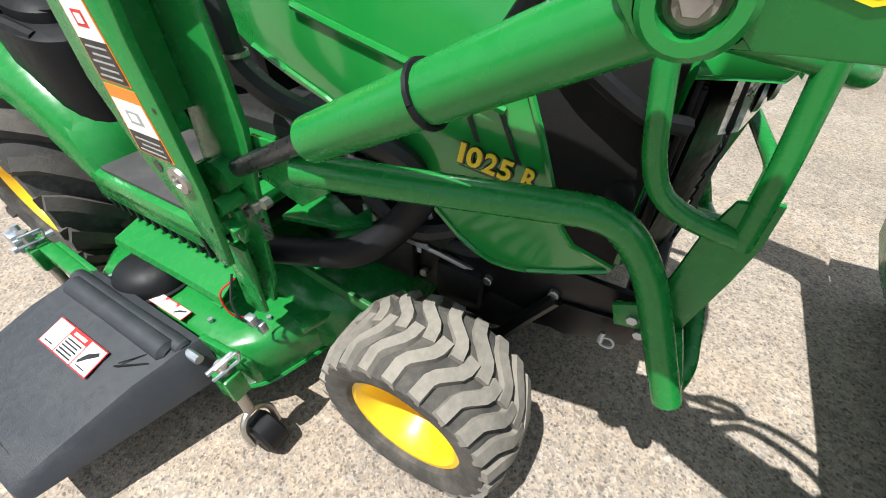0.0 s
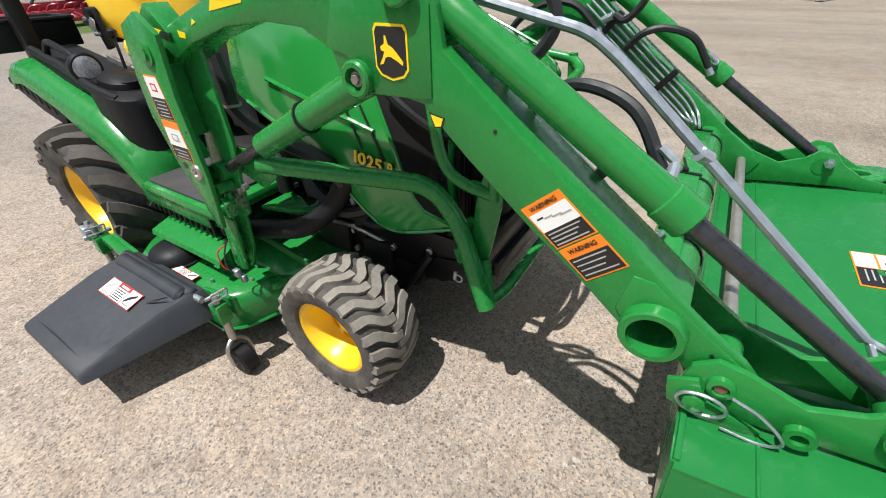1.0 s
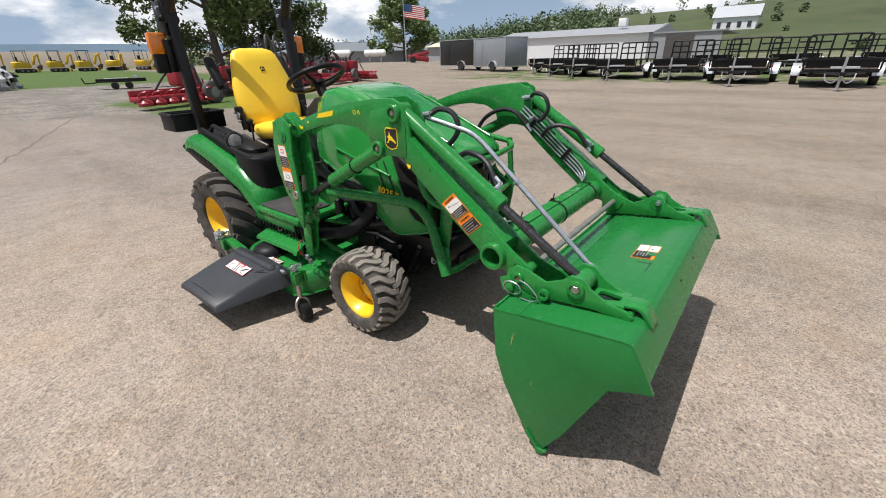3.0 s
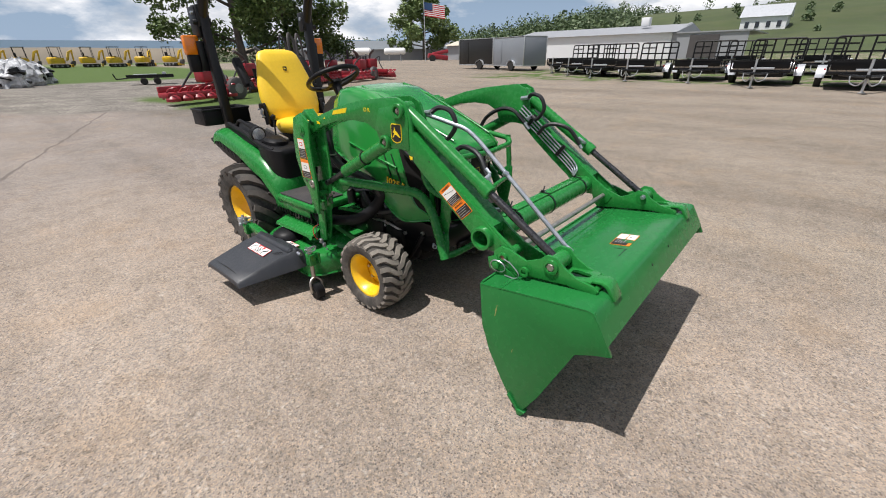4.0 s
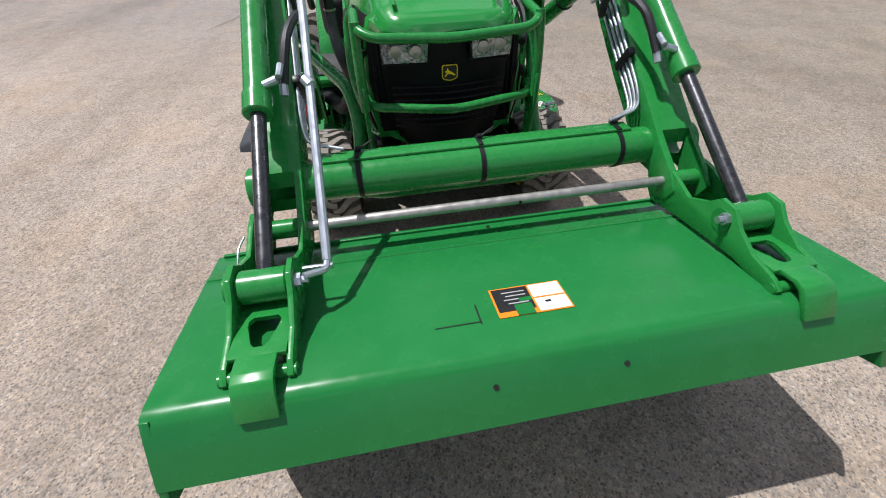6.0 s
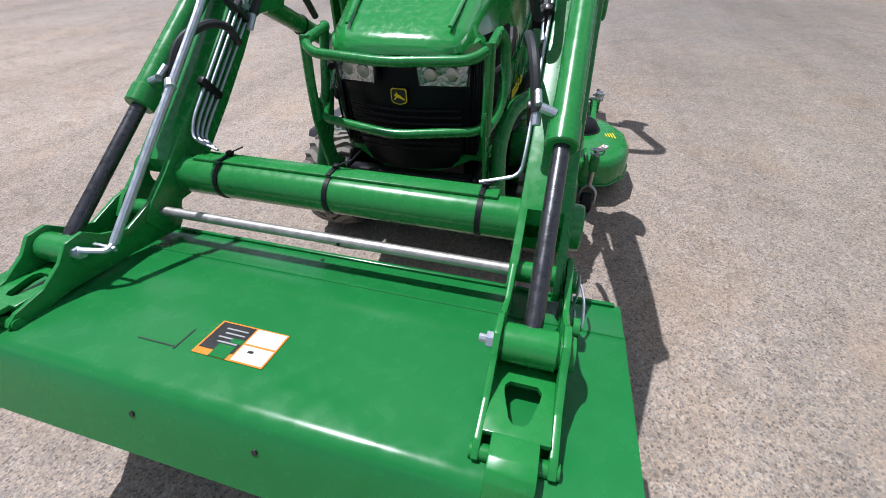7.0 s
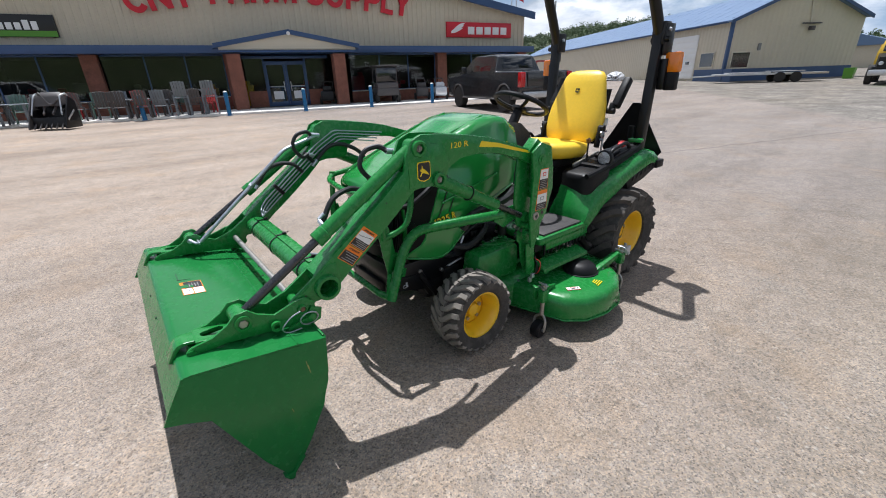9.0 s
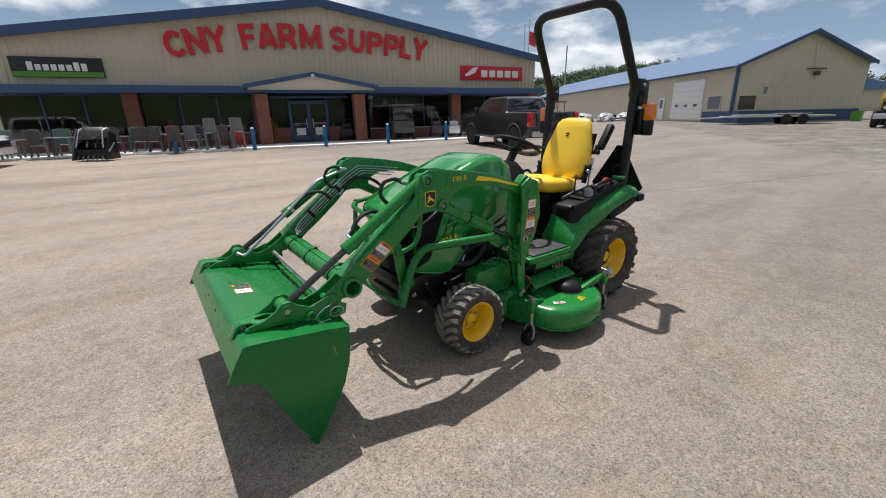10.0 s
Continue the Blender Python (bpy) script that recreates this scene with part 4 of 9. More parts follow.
# platform, fenders, consoles
for sd in (-1, 1):
    P = lambda bm: bm if sd > 0 else mirrored(bm)
    plat = part("footplate", P(merged(box((0.345, 0.72, 0.505), (0.40, 0.46, 0.05), 0.02), box((0.50, 0.78, 0.47), (0.07, 0.44, 0.09), 0.02))), GREEN, tractor, "green foot platform")
    part("foot_mat", P(box((0.40, 0.73, 0.535), (0.25, 0.38, 0.012), 0.004)), MATRUBBER, plat, "plain dark rubber mat")
    part("platform_skirt", P(box((0.36, 0.72, 0.455), (0.30, 0.46, 0.05), 0.01)), BLACKPLASTIC, tractor)
    for k in range(12):
        part("skirt_rib", P(box((0.525, 0.56 + 0.036 * k, 0.435), (0.012, 0.012, 0.06), 0.002)), BLACKPLASTIC, tractor)
    path = [(0.94, 0.50), (0.96, 0.56), (1.02, 0.635), (1.12, 0.715), (1.26, 0.765), (1.42, 0.81), (1.56, 0.85), (1.70, 0.885), (1.79, 0.878), (1.825, 0.85)]
    rows = []
    for y, z in path:
        lip = 0.05 if z < 0.6 else (0.085 if y < 1.40 else 0.055)
        rows.append([(0.255, y - 0.01, z + 0.01), (0.36, y, z + 0.012), (0.47, y, z + 0.008), (0.510, y + 0.006, z - 0.006), (0.528, y + 0.02, z - 0.03), (0.530, y + 0.035, z - 0.03 - lip)])
    part("fender", P(sheet(rows, 0.012)), GREEN, tractor, "green rear fender", smooth=50)
    part("fender_front", P(sheet(list(zip(*[smooth_line(c, 6) for c in zip(*[smooth_line(r, 6) for r in ([(0.30, 0.935, 0.50), (0.42, 0.928, 0.50), (0.527, 0.940, 0.49)], [(0.29, 0.956, 0.60), (0.42, 0.958, 0.60), (0.524, 0.990, 0.58)], [(0.27, 1.02, 0.72), (0.40, 1.035, 0.715), (0.49, 1.09, 0.685)])])])), 0.012)), GREEN, tractor, smooth=80)
    con = part("side_console", P(moved(loft([oval(0.105, 0.125, (0.365, 1.08, 0.555), (0, 1, 0.1), 24, 3.0), oval(0.124, 0.142, (0.362, 1.10, 0.66), (0, 1, 0.1), 24, 3.2), oval(0.128, 0.150, (0.360, 1.11, 0.785), (0, 1, 0.1), 24, 3.4), oval(0.124, 0.147, (0.360, 1.11, 0.812), (0, 1, 0.1), 24, 3.4), oval(0.104, 0.126, (0.360, 1.11, 0.824), (0, 1, 0.1), 24, 3.4)]), Matrix.Translation((0, 0.06 if sd > 0 else 0, 0)))), BLACKPLASTIC, tractor, "rounded black plastic side console", smooth=50)
    part("console_rear", P(loft([[(0.27, 1.18, 0.78), (0.46, 1.18, 0.78), (0.46, 1.74, 0.88), (0.27, 1.74, 0.88)], [(0.28, 1.19, 0.845), (0.45, 1.19, 0.84), (0.45, 1.72, 0.925), (0.28, 1.72, 0.925)]])), BLACKPLASTIC, tractor)
    part("grab_handle", P(tube([(0.43, 1.30, 0.85), (0.44, 1.33, 0.93), (0.44, 1.52, 0.97), (0.44, 1.58, 0.90)], 0.013, 0.05, 8)), BLACKPLASTIC, tractor)
    lamp = part("fender_lamp", P(lathe([(0.045, 0.035), (0.02, 0.052), (-0.012, 0.056), (-0.018, 0.050)], (0.435, 1.27, 0.885), "y", 24)), BLACKPLASTIC, tractor, "round clear work lamp in a black housing")
    part("lens", P(lathe([(-0.016, 0.050), (-0.022, 0.035), (-0.024, 0.0001)], (0.435, 1.27, 0.885), "y", 24)), WORKLENS, lamp, "clear faceted lens")
    part("fender_skirt", P(prism([(1.42, 0.72), (1.60, 0.762), (1.83, 0.805), (1.90, 0.812), (1.915, 0.788), (1.66, 0.692), (1.46, 0.650)], 0.38, 0.525, "x", 0.006)), BLACKPLASTIC, tractor, "black plastic panel under the fender's tail")
    for k in range(6):
        part("skirt_louver", P(box((0.5265, 1.52 + 0.055 * k, 0.722 + 0.0135 * k), (0.006, 0.012, 0.045), 0.001, (-20, 0, 0))), DARKMETAL, tractor)
    part("lever_quadrant", P(box((0.285, 1.27, 0.862), (0.020, 0.30, 0.03), 0.006, (10, 0, 0))), STEEL, tractor, "bare steel lever quadrant")
    if sd < 0:
        part("console_cup", P(lathe([(0.0, 0.036), (0.035, 0.040), (0.037, 0.034), (0.005, 0.030), (0.004, 0.0001)], (0.38, 1.09, 0.812), "z", 20)), BLACKPLASTIC, tractor)
    part("console_ridge", P(tube([(0.46, 1.03, 0.80), (0.472, 1.17, 0.825), (0.455, 1.40, 0.875), (0.45, 1.68, 0.925)], 0.018, 0.05, 8)), BLACKPLASTIC, tractor)
    part("console_pod", P(loft([oval(0.075, 0.10, (0.375, 1.15, 0.80), (0, 1, 0.1), 20, 2.6), oval(0.072, 0.095, (0.375, 1.15, 0.850), (0, 1, 0.1), 20, 2.6), oval(0.05, 0.07, (0.375, 1.15, 0.868), (0, 1, 0.1), 20, 2.6)]) if sd < 0 else box((0.37, 1.40, 0.893), (0.11, 0.16, 0.03), 0.012, (9, 0, 0))), BLACKPLASTIC, tractor)
    if sd > 0:
        part("red_lever_grip", merged(box((0.40, 1.53, 0.945), (0.05, 0.075, 0.030), 0.010, (9, 0, 12)), box((0.37, 1.57, 0.955), (0.03, 0.05, 0.02), 0.006)), RED, tractor, "red lever grip on the console")
        part("green_cap", box((0.43, 1.66, 0.962), (0.10, 0.06, 0.03), 0.012, (0, 0, 10)), GREEN, tractor)
    part("control_lever", P(tube([(0.315, 1.24, 0.82), (0.305, 1.25, 0.92), (0.295, 1.27, 0.975)], 0.006, 0.02, 8)), BLACKPAINT, tractor)
    part("lever_knob", P(lathe([(0, 0.008), (0.008, 0.017), (0.026, 0.018), (0.038, 0.0001)], (0.294, 1.272, 0.972), "z", 14)), KNOB if sd > 0 else BLACKPLASTIC, tractor, "brown lever knob" if sd > 0 else "")

# seat
seat = part("seat_cushion", loft([oval(0.235, 0.225, (0, 1.20, 0.872), (0, 1, -0.06)), oval(0.258, 0.247, (0, 1.19, 0.905), (0, 1, -0.06)), oval(0.264, 0.252, (0, 1.19, 0.935), (0, 1, -0.06)), oval(0.254, 0.243, (0, 1.19, 0.962), (0, 1, -0.06)), oval(0.20, 0.20, (0, 1.19, 0.978), (0, 1, -0.08)), oval(0.10, 0.10, (0, 1.20, 0.972), (0, 1, -0.10))]), SEATYELLOW, tractor, "yellow vinyl seat cushion", smooth=60)
back_rings = []
for h, w, d, fwd in ((0.0, 0.17, 0.030, 0.0), (0.03, 0.215, 0.058, 0.0), (0.10, 0.240, 0.072, 0.004), (0.18, 0.243, 0.072, 0.002), (0.26, 0.232, 0.064, 0.0), (0.34, 0.208, 0.056, -0.003), (0.42, 0.184, 0.050, -0.004), (0.470, 0.166, 0.044, -0.004), (0.495, 0.140, 0.030, -0.002), (0.508, 0.085, 0.012, 0.0)):
    back_rings.append(oval(w, d, (0, 1.455 + h * 0.32 + fwd, 0.935 + h), (0, 1, 0.0), e=2.5))
bk = part("backrest", loft(back_rings), SEATYELLOW, tractor, "yellow vinyl backrest", smooth=60)
badge((0, 1.5135, 1.305), (1, 0, 0), (0, 0.30, 1), 0.036, 0.036, bk, "seat_badge")
part("seat_shell", loft([oval(0.20, 0.03, (0, 1.53 + h * 0.3, 0.93 + h), (0, 1, 0)) for h in (0.0, 0.2, 0.38)]), BLACKPLASTIC, bk)
part("seat_suspension", merged(box((0, 1.22, 0.84), (0.36, 0.36, 0.06), 0.015), box((0, 1.24, 0.74), (0.26, 0.30, 0.20), 0.02), rod((-0.18, 1.08, 0.80), (0.18, 1.08, 0.80), 0.018, 10)), BLACKPLASTIC, tractor, "black seat suspension base")
for sd in (-1, 1):
    arm_r = part("armrest", box((sd * 0.276, 1.660, 1.285), (0.058, 0.060, 0.235), 0.016, (-36, 0, 0)), BLACKPLASTIC, tractor, "black padded armrest folded up")
    part("armrest_groove", box((sd * 0.276, 1.628, 1.262), (0.020, 0.008, 0.19), 0.003, (-36, 0, 0)), DARKMETAL, arm_r)
    part("armrest_hinge", merged(box((sd * 0.262, 1.575, 1.185), (0.030, 0.060, 0.070), 0.012, (-20, 0, 0)), rod((sd * 0.235, 1.560, 1.165), (sd * 0.290, 1.560, 1.165), 0.020, 14)), BLACKPLASTIC, arm_r)
    part("seat_adjuster", merged(box((sd * 0.250, 1.46, 0.985), (0.022, 0.05, 0.14), 0.006, (-14, 0, 0)), rod((sd * 0.235, 1.48, 1.05), (sd * 0.275, 1.48, 1.05), 0.022, 14)), BLACKPLASTIC, tractor)
    part("adjuster_plate", merged(box((sd * 0.272, 1.47, 1.01), (0.005, 0.040, 0.055), 0.001, (25, 0, 0)), rod((sd * 0.262, 1.46, 0.975), (sd * 0.282, 1.46, 0.975), 0.008, 8), rod((sd * 0.262, 1.50, 1.03), (sd * 0.284, 1.50, 1.03), 0.007, 8)), ZINC, tractor, "bare metal armrest bracket")
part("rear_deck", merged(box((0, 1.62, 0.72), (0.52, 0.36, 0.14), 0.03), box((0, 1.78, 0.62), (0.40, 0.10, 0.30), 0.02)), BLACKPLASTIC, tractor)
part("lift_lever", rod((0.30, 1.42, 0.84), (0.22, 1.58, 1.09), 0.007, 8), STEEL, tractor)
part("lever_handle", rod((0.228, 1.565, 1.06), (0.218, 1.59, 1.11), 0.014, 10), WHITE, tractor)

# roll bar
for sd in (-1, 1):
    part("rollbar_post", box((sd * 0.425, 1.745, 1.17), (0.062, 0.062, 0.98), 0.010, (-4, 0, 0)), BLACKPAINT, tractor, "black square roll bar post")
    br = part("hinge_bracket", merged(box((sd * 0.425, 1.80, 1.66), (0.085, 0.095, 0.14), 0.008), box((sd * 0.465, 1.83, 1.62), (0.02, 0.12, 0.20), 0.006)), BLACKPAINT, tractor)
    part("hinge_pin", rod((sd * 0.37, 1.80, 1.68), (sd * 0.49, 1.80, 1.68), 0.012, 10), ZINC, br)
    part("hinge_knob", rod((sd * 0.375, 1.78, 1.62), (sd * 0.50, 1.78, 1.62), 0.018, 10), BLACKPAINT, br)
    lam = part("lamp_bracket", box((sd * 0.475, 1.80, 1.40), (0.05, 0.03, 0.20), 0.006), BLACKPAINT, tractor)
    part("amber_lamp", box((sd * 0.525, 1.835, 1.475), (0.105, 0.055, 0.13), 0.012), AMBER, lam, "amber warning lamp lens")
    part("lamp_base", box((sd * 0.525, 1.835, 1.355), (0.085, 0.06, 0.12), 0.012), BLACKPLASTIC, lam)
part("rollbar_hoop", tube([(-0.425, 1.80, 1.62), (-0.385, 1.455, 2.26), (0.385, 1.455, 2.26), (0.425, 1.80, 1.62)], 0.036, 0.17, 12), BLACKPAINT, tractor, "black folding roll bar hoop")
smv = part("rear_sign", merged(prism([(0.02, 0.82), (0.48, 0.82), (0.50, 0.85), (0.28, 1.20), (0.22, 1.20), (0.0, 0.85)], 1.935, 1.942, "y"), box((0.25, 1.92, 0.92), (0.05, 0.03, 0.22), 0.004)), BLACKPAINT, tractor, "black back of a triangular rear sign")
tray = part("tool_tray", merged(box((-0.38, 1.95, 0.915), (0.34, 0.22, 0.012), 0.003), box((-0.38, 1.84, 0.965), (0.35, 0.014, 0.115), 0.005), box((-0.38, 2.06, 0.965), (0.35, 0.014, 0.115), 0.005), box((-0.555, 1.95, 0.965), (0.014, 0.22, 0.115), 0.005), box((-0.205, 1.95, 0.965), (0.014, 0.22, 0.115), 0.005)), BLACKPLASTIC, tractor, "deep black plastic tool tray")
part("tray_rim", tube([(-0.562, 1.833, 1.022), (-0.198, 1.833, 1.022), (-0.198, 2.067, 1.022), (-0.562, 2.067, 1.022), (-0.562, 1.833, 1.022)], 0.010, 0.02, 8), BLACKPLASTIC, tray)
part("hitch_arm", merged(box((-0.25, 1.95, 0.40), (0.05, 0.50, 0.05), 0.01, (8, 0, 0)), box((0.25, 1.95, 0.40), (0.05, 0.50, 0.05), 0.01, (8, 0, 0)), rod((-0.25, 1.82, 0.62), (-0.25, 2.02, 0.40), 0.018, 10), rod((0.25, 1.82, 0.62), (0.25, 2.02, 0.40), 0.018, 10)), BLACKPAINT, tractor)
part("tail_lamp", box((0.52, 1.86, 0.78), (0.05, 0.10, 0.06), 0.01), BLACKPLASTIC, tractor)


# ---- front loader ----
loader = thing("front_loader", "green front loader frame with two bent arms fixed to the tractor", "loader", (0, -0.2, 0))


def cut(bm, *cutters):
    """The mesh less the cutters."""
    me = bpy.data.meshes.new("tmp")
    bm.to_mesh(me)
    bm.free()
    ob = new("tmp", me)
    cobs = []
    for k in cutters:
        cm = bpy.data.meshes.new("tmp")
        k.to_mesh(cm)
        k.free()
        c = new("tmp", cm)
        cobs.append(c)
        md = ob.modifiers.new("cut", "BOOLEAN")
        md.operation, md.object, md.solver = "DIFFERENCE", c, "EXACT"
    dg = bpy.context.evaluated_depsgraph_get()
    dg.update()
    res = bpy.data.meshes.new_from_object(ob.evaluated_get(dg))
    out = bmesh.new()
    out.from_mesh(res)
    bpy.data.meshes.remove(res)
    for o in cobs + [ob]:
        bpy.data.objects.remove(o)
    return out


BOOM = [(0.41, 1.052), (0.25, 1.103), (0.07, 1.158), (-0.09, 1.188), (-0.24, 1.206), (-0.335, 1.212), (-0.385, 1.19), (-0.415, 1.13), (-0.425, 1.070), (-0.54, 0.976), (-0.66, 0.886), (-0.77, 0.806), (-0.88, 0.722), (-0.95, 0.676), (-0.985, 0.640), (-0.965, 0.60), (-0.925, 0.585), (-0.89, 0.605), (-0.87, 0.635), (-0.83, 0.636), (-0.78, 0.66), (-0.70, 0.726), (-0.60, 0.80), (-0.47, 0.905), (-0.42, 0.950), (-0.385, 0.984), (-0.34, 0.992), (-0.27, 0.988), (-0.225, 0.986), (-0.205, 1.01), (-0.19, 1.055), (-0.12, 1.088), (-0.02, 1.094), (0.11, 1.080), (0.26, 1.040), (0.38, 0.985), (0.44, 0.985), (0.455, 1.02)]
MAST = [(0.325, 1.06), (0.39, 1.105), (0.47, 1.075), (0.498, 0.96), (0.505, 0.85), (0.488, 0.80), (0.464, 0.72), (0.418, 0.655), (0.397, 0.58), (0.378, 0.53), (0.352, 0.53), (0.343, 0.60), (0.332, 0.70), (0.336, 0.82), (0.342, 0.92)]
MASTIN = [(0.30, 1.05), (0.40, 1.08), (0.405, 0.95), (0.412, 0.81), (0.432, 0.70), (0.452, 0.55), (0.456, 0.36), (0.392, 0.335), (0.362, 0.42), (0.343, 0.536), (0.318, 0.557), (0.309, 0.663), (0.295, 0.73), (0.283, 0.79), (0.287, 0.87)]
CARRIER = [(-0.875, 0.60), (-0.885, 0.655), (-0.915, 0.680), (-0.955, 0.675), (-1.03, 0.650), (-1.085, 0.675), (-1.115, 0.702), (-1.155, 0.700), (-1.185, 0.670), (-1.235, 0.643), (-1.295, 0.634), (-1.318, 0.620), (-1.31, 0.598), (-1.20, 0.606), (-1.05, 0.590), (-0.91, 0.568)]
for sd in (-1, 1):
    P = lambda bm: bm if sd > 0 else mirrored(bm)
    # arm: two plates with a top and a bottom web between them, open where the hollow cross tube passes
    arm_bm = cut(prism(BOOM, 0.445, 0.550, "x", 0.004), rod((0.40, -0.818, 0.686), (0.60, -0.818, 0.686), 0.038, 24), prism([(-0.20, 1.20), (-0.33, 1.24), (-0.46, 1.22), (-0.46, 1.06), (-0.40, 1.08), (-0.34, 1.105)], 0.462, 0.536, "x"), prism([(-0.858, 0.80), (-1.02, 0.74), (-1.02, 0.56), (-0.845, 0.56)], 0.462, 0.536, "x"))
    arm = part("loader_arm", P(arm_bm), GREEN, loader, "green bent steel loader arm", smooth=30)
    part("tube_collar", P(merged(lathe([(0.546, 0.052), (0.574, 0.050), (0.577, 0.047), (0.577, 0.037), (0.545, 0.036)], (0, -0.818, 0.686), "x", 32, closed=True))), GREEN, arm)
    part("fork_sleeve", P(rod((0.448, -0.934, 0.640), (0.556, -0.934, 0.640), 0.022, 18)), GREEN, arm)
    part("arm_end_plate", P(cut(prism([(-0.768, 0.775), (-0.80, 0.772), (-0.88, 0.714), (-0.945, 0.670), (-0.975, 0.638), (-0.960, 0.606), (-0.925, 0.592), (-0.895, 0.612), (-0.872, 0.640), (-0.83, 0.642), (-0.79, 0.660), (-0.755, 0.705)], 0.546, 0.5535, "x", 0.002), rod((0.50, -0.818, 0.686), (0.60, -0.818, 0.686), 0.038, 24))), GREEN, arm)
    part("arm_gusset", P(prism([(-0.225, 1.05), (-0.18, 1.06), (-0.22, 1.16), (-0.36, 1.185), (-0.405, 1.13), (-0.405, 0.996), (-0.39, 0.993), (-0.29, 0.990)], 0.549, 0.5535, "x", 0.002)), GREEN, arm)
    for y, z, r in ((-0.352, 1.158, 0.034), (-0.253, 1.014, 0.032)):
        boss = part("pivot_boss", P(lathe([(0.548, r), (0.566, r), (0.570, r - 0.004), (0.570, 0.020), (0.556, 0.018), (0.556, 0.0001)], (0, y, z), "x", 24)), GREEN, arm)
        part("pivot_pin", P(merged(rod((0.556, y, z), (0.563, y, z), 0.0145, 16, bevel=0.002), rod((0.560, y, z), (0.569, y, z), 0.009, 6, bevel=0.001))), MACHPIN, boss, "dull steel pivot pin")
    # solid black discs imitate the shade inside small arm holes
    for y, z in ((-0.52, 0.96), (-0.905, 0.675), (-0.90, 0.640)):
        part("arm_hole", P(rod((0.5490, y, z), (0.5544 if y < -0.6 else 0.5512, y, z), 0.0034, 10)), DECALBLACK, arm)
    badge((sd * 0.5535, -0.330, 1.060), (0, sd, 0), (0, 0, 1), 0.068, 0.085, arm, "arm_badge")
    part("arm_stripe", P(prism([(0.005, 1.150), (0.12, 1.128), (0.35, 1.062), (0.342, 1.052), (0.12, 1.108), (-0.010, 1.124)] if sd > 0 else [(0.02, 1.150), (0.135, 1.130), (0.15, 1.108), (0.035, 1.125)], 0.5495, 0.5510, "x")), DECALYELLOW, arm, "yellow stripe decal" if sd > 0 else "worn yellow stripe decal")
    part("arm_number", lettering("120 R" if sd > 0 else "O R", 0.036 if sd > 0 else 0.026, plane_of((sd * 0.5505, -0.13, 1.148), (0, sd, 0), (0, 0, 1)), 0.0008, 0.10 if sd > 0 else 0.045), DECALYELLOW, arm, "yellow model lettering")
    if sd < 0:
        part("arrow_back", P(prism([(-0.396, 0.973), (-0.428, 0.968), (-0.423, 0.950), (-0.406, 0.948)], 0.5492, 0.5504, "x")), DECALBLACK, arm)
        part("arrow_mark", P(prism([(-0.400, 0.970), (-0.424, 0.966), (-0.420, 0.953), (-0.409, 0.951)], 0.5495, 0.5512, "x")), DECALYELLOW, arm)
        part("stripe_scrap", P(prism([(0.215, 1.085), (0.225, 1.092), (0.235, 1.078)], 0.5495, 0.551, "x")), DECALYELLOW, arm)
        part("stripe_scrap", P(prism([(0.27, 1.062), (0.30, 1.066), (0.30, 1.052), (0.275, 1.05)], 0.5495, 0.551, "x")), DECALYELLOW, arm)

    # warning decals along the arm
    along = Vector((0, -0.123 * 1.0, -0.097)).normalized()
    up = Vector((0, -0.056, 0.052)).normalized()
    org = Vector((sd * 0.5508, -0.603, 0.863))
    L, W = 0.162, 0.078

    def on_arm(x0, x1, y0, y1, lo, hi):
        pts = [org + along * a + up * b for a, b in ((x0, y0), (x1, y0), (x1, y1), (x0, y1))]
        return P(prism([(p.y, p.z) for p in pts], 0.5495 + lo, 0.5495 + hi, "x"))

    for i, (a0, a1) in enumerate(((0.0, L * 0.56), (L * 0.58, L))):
        dec = part("warning_decal", on_arm(a0, a1, -W / 2, W / 2, 0.0, 0.0014), ORANGE, arm, "orange warning decal with small print")
        head = a0 + (0.018 if i == 0 else 0.022)
        if i == 0:
            part("picture_field", on_arm(head, a0 + 0.055, -W / 2 + 0.003, W / 2 - 0.003, 0.001, 0.0020), WHITE, dec)
            for k in range(4):
                part("picture_mark", on_arm(head + 0.010 + 0.003 * k, head + 0.013 + 0.003 * k, -0.028 + 0.013 * k, -0.016 + 0.016 * k, 0.0018, 0.0024), DECALGREY if k else DECALBLACK, dec)
        lo = a0 + 0.055 if i == 0 else head
        part("text_field", on_arm(lo, a1 - 0.003, -W / 2 + 0.003, W / 2 - 0.003, 0.001, 0.0020), DECALBLACK, dec)
        n_lines = 4
        for k in range(n_lines):
            c = lo + 0.005 + (a1 - 0.006 - lo) * k / n_lines
            part("print_line", on_arm(c, c + 0.0025, -W / 2 + 0.007, W / 2 - 0.010 - 0.008 * (k % 3), 0.0018, 0.0024), DECALGREY, dec)
        mid = org + along * (a0 + 0.010) + Vector((sd * 0.0005, 0, 0))
        part("warning_word", lettering("WARNING", 0.0125, plane_of(mid, up, -along), 0.0006, 0.052), DECALBLACK, dec)

    # mast: two plates, a web between them, and its feet
    mast = part("mast", P(merged(prism(MAST, 0.578, 0.592, "x", 0.002), prism(MASTIN, 0.505, 0.517, "x", 0.002), box((0.548, 0.425, 0.635), (0.064, 0.010, 0.13), 0.002), box((0.548, 0.40, 0.90), (0.064, 0.010, 0.20), 0.002))), GREEN, loader, "green steel loader mast plates")
    part("mast_top_bolt", P(merged(rod((0.47, 0.40, 1.016), (0.602, 0.40, 1.016), 0.017, 8), lathe([(0.590, 0.030), (0.596, 0.030), (0.597, 0.016)], (0, 0.40, 1.016), "x", 20))), GREEN, mast)
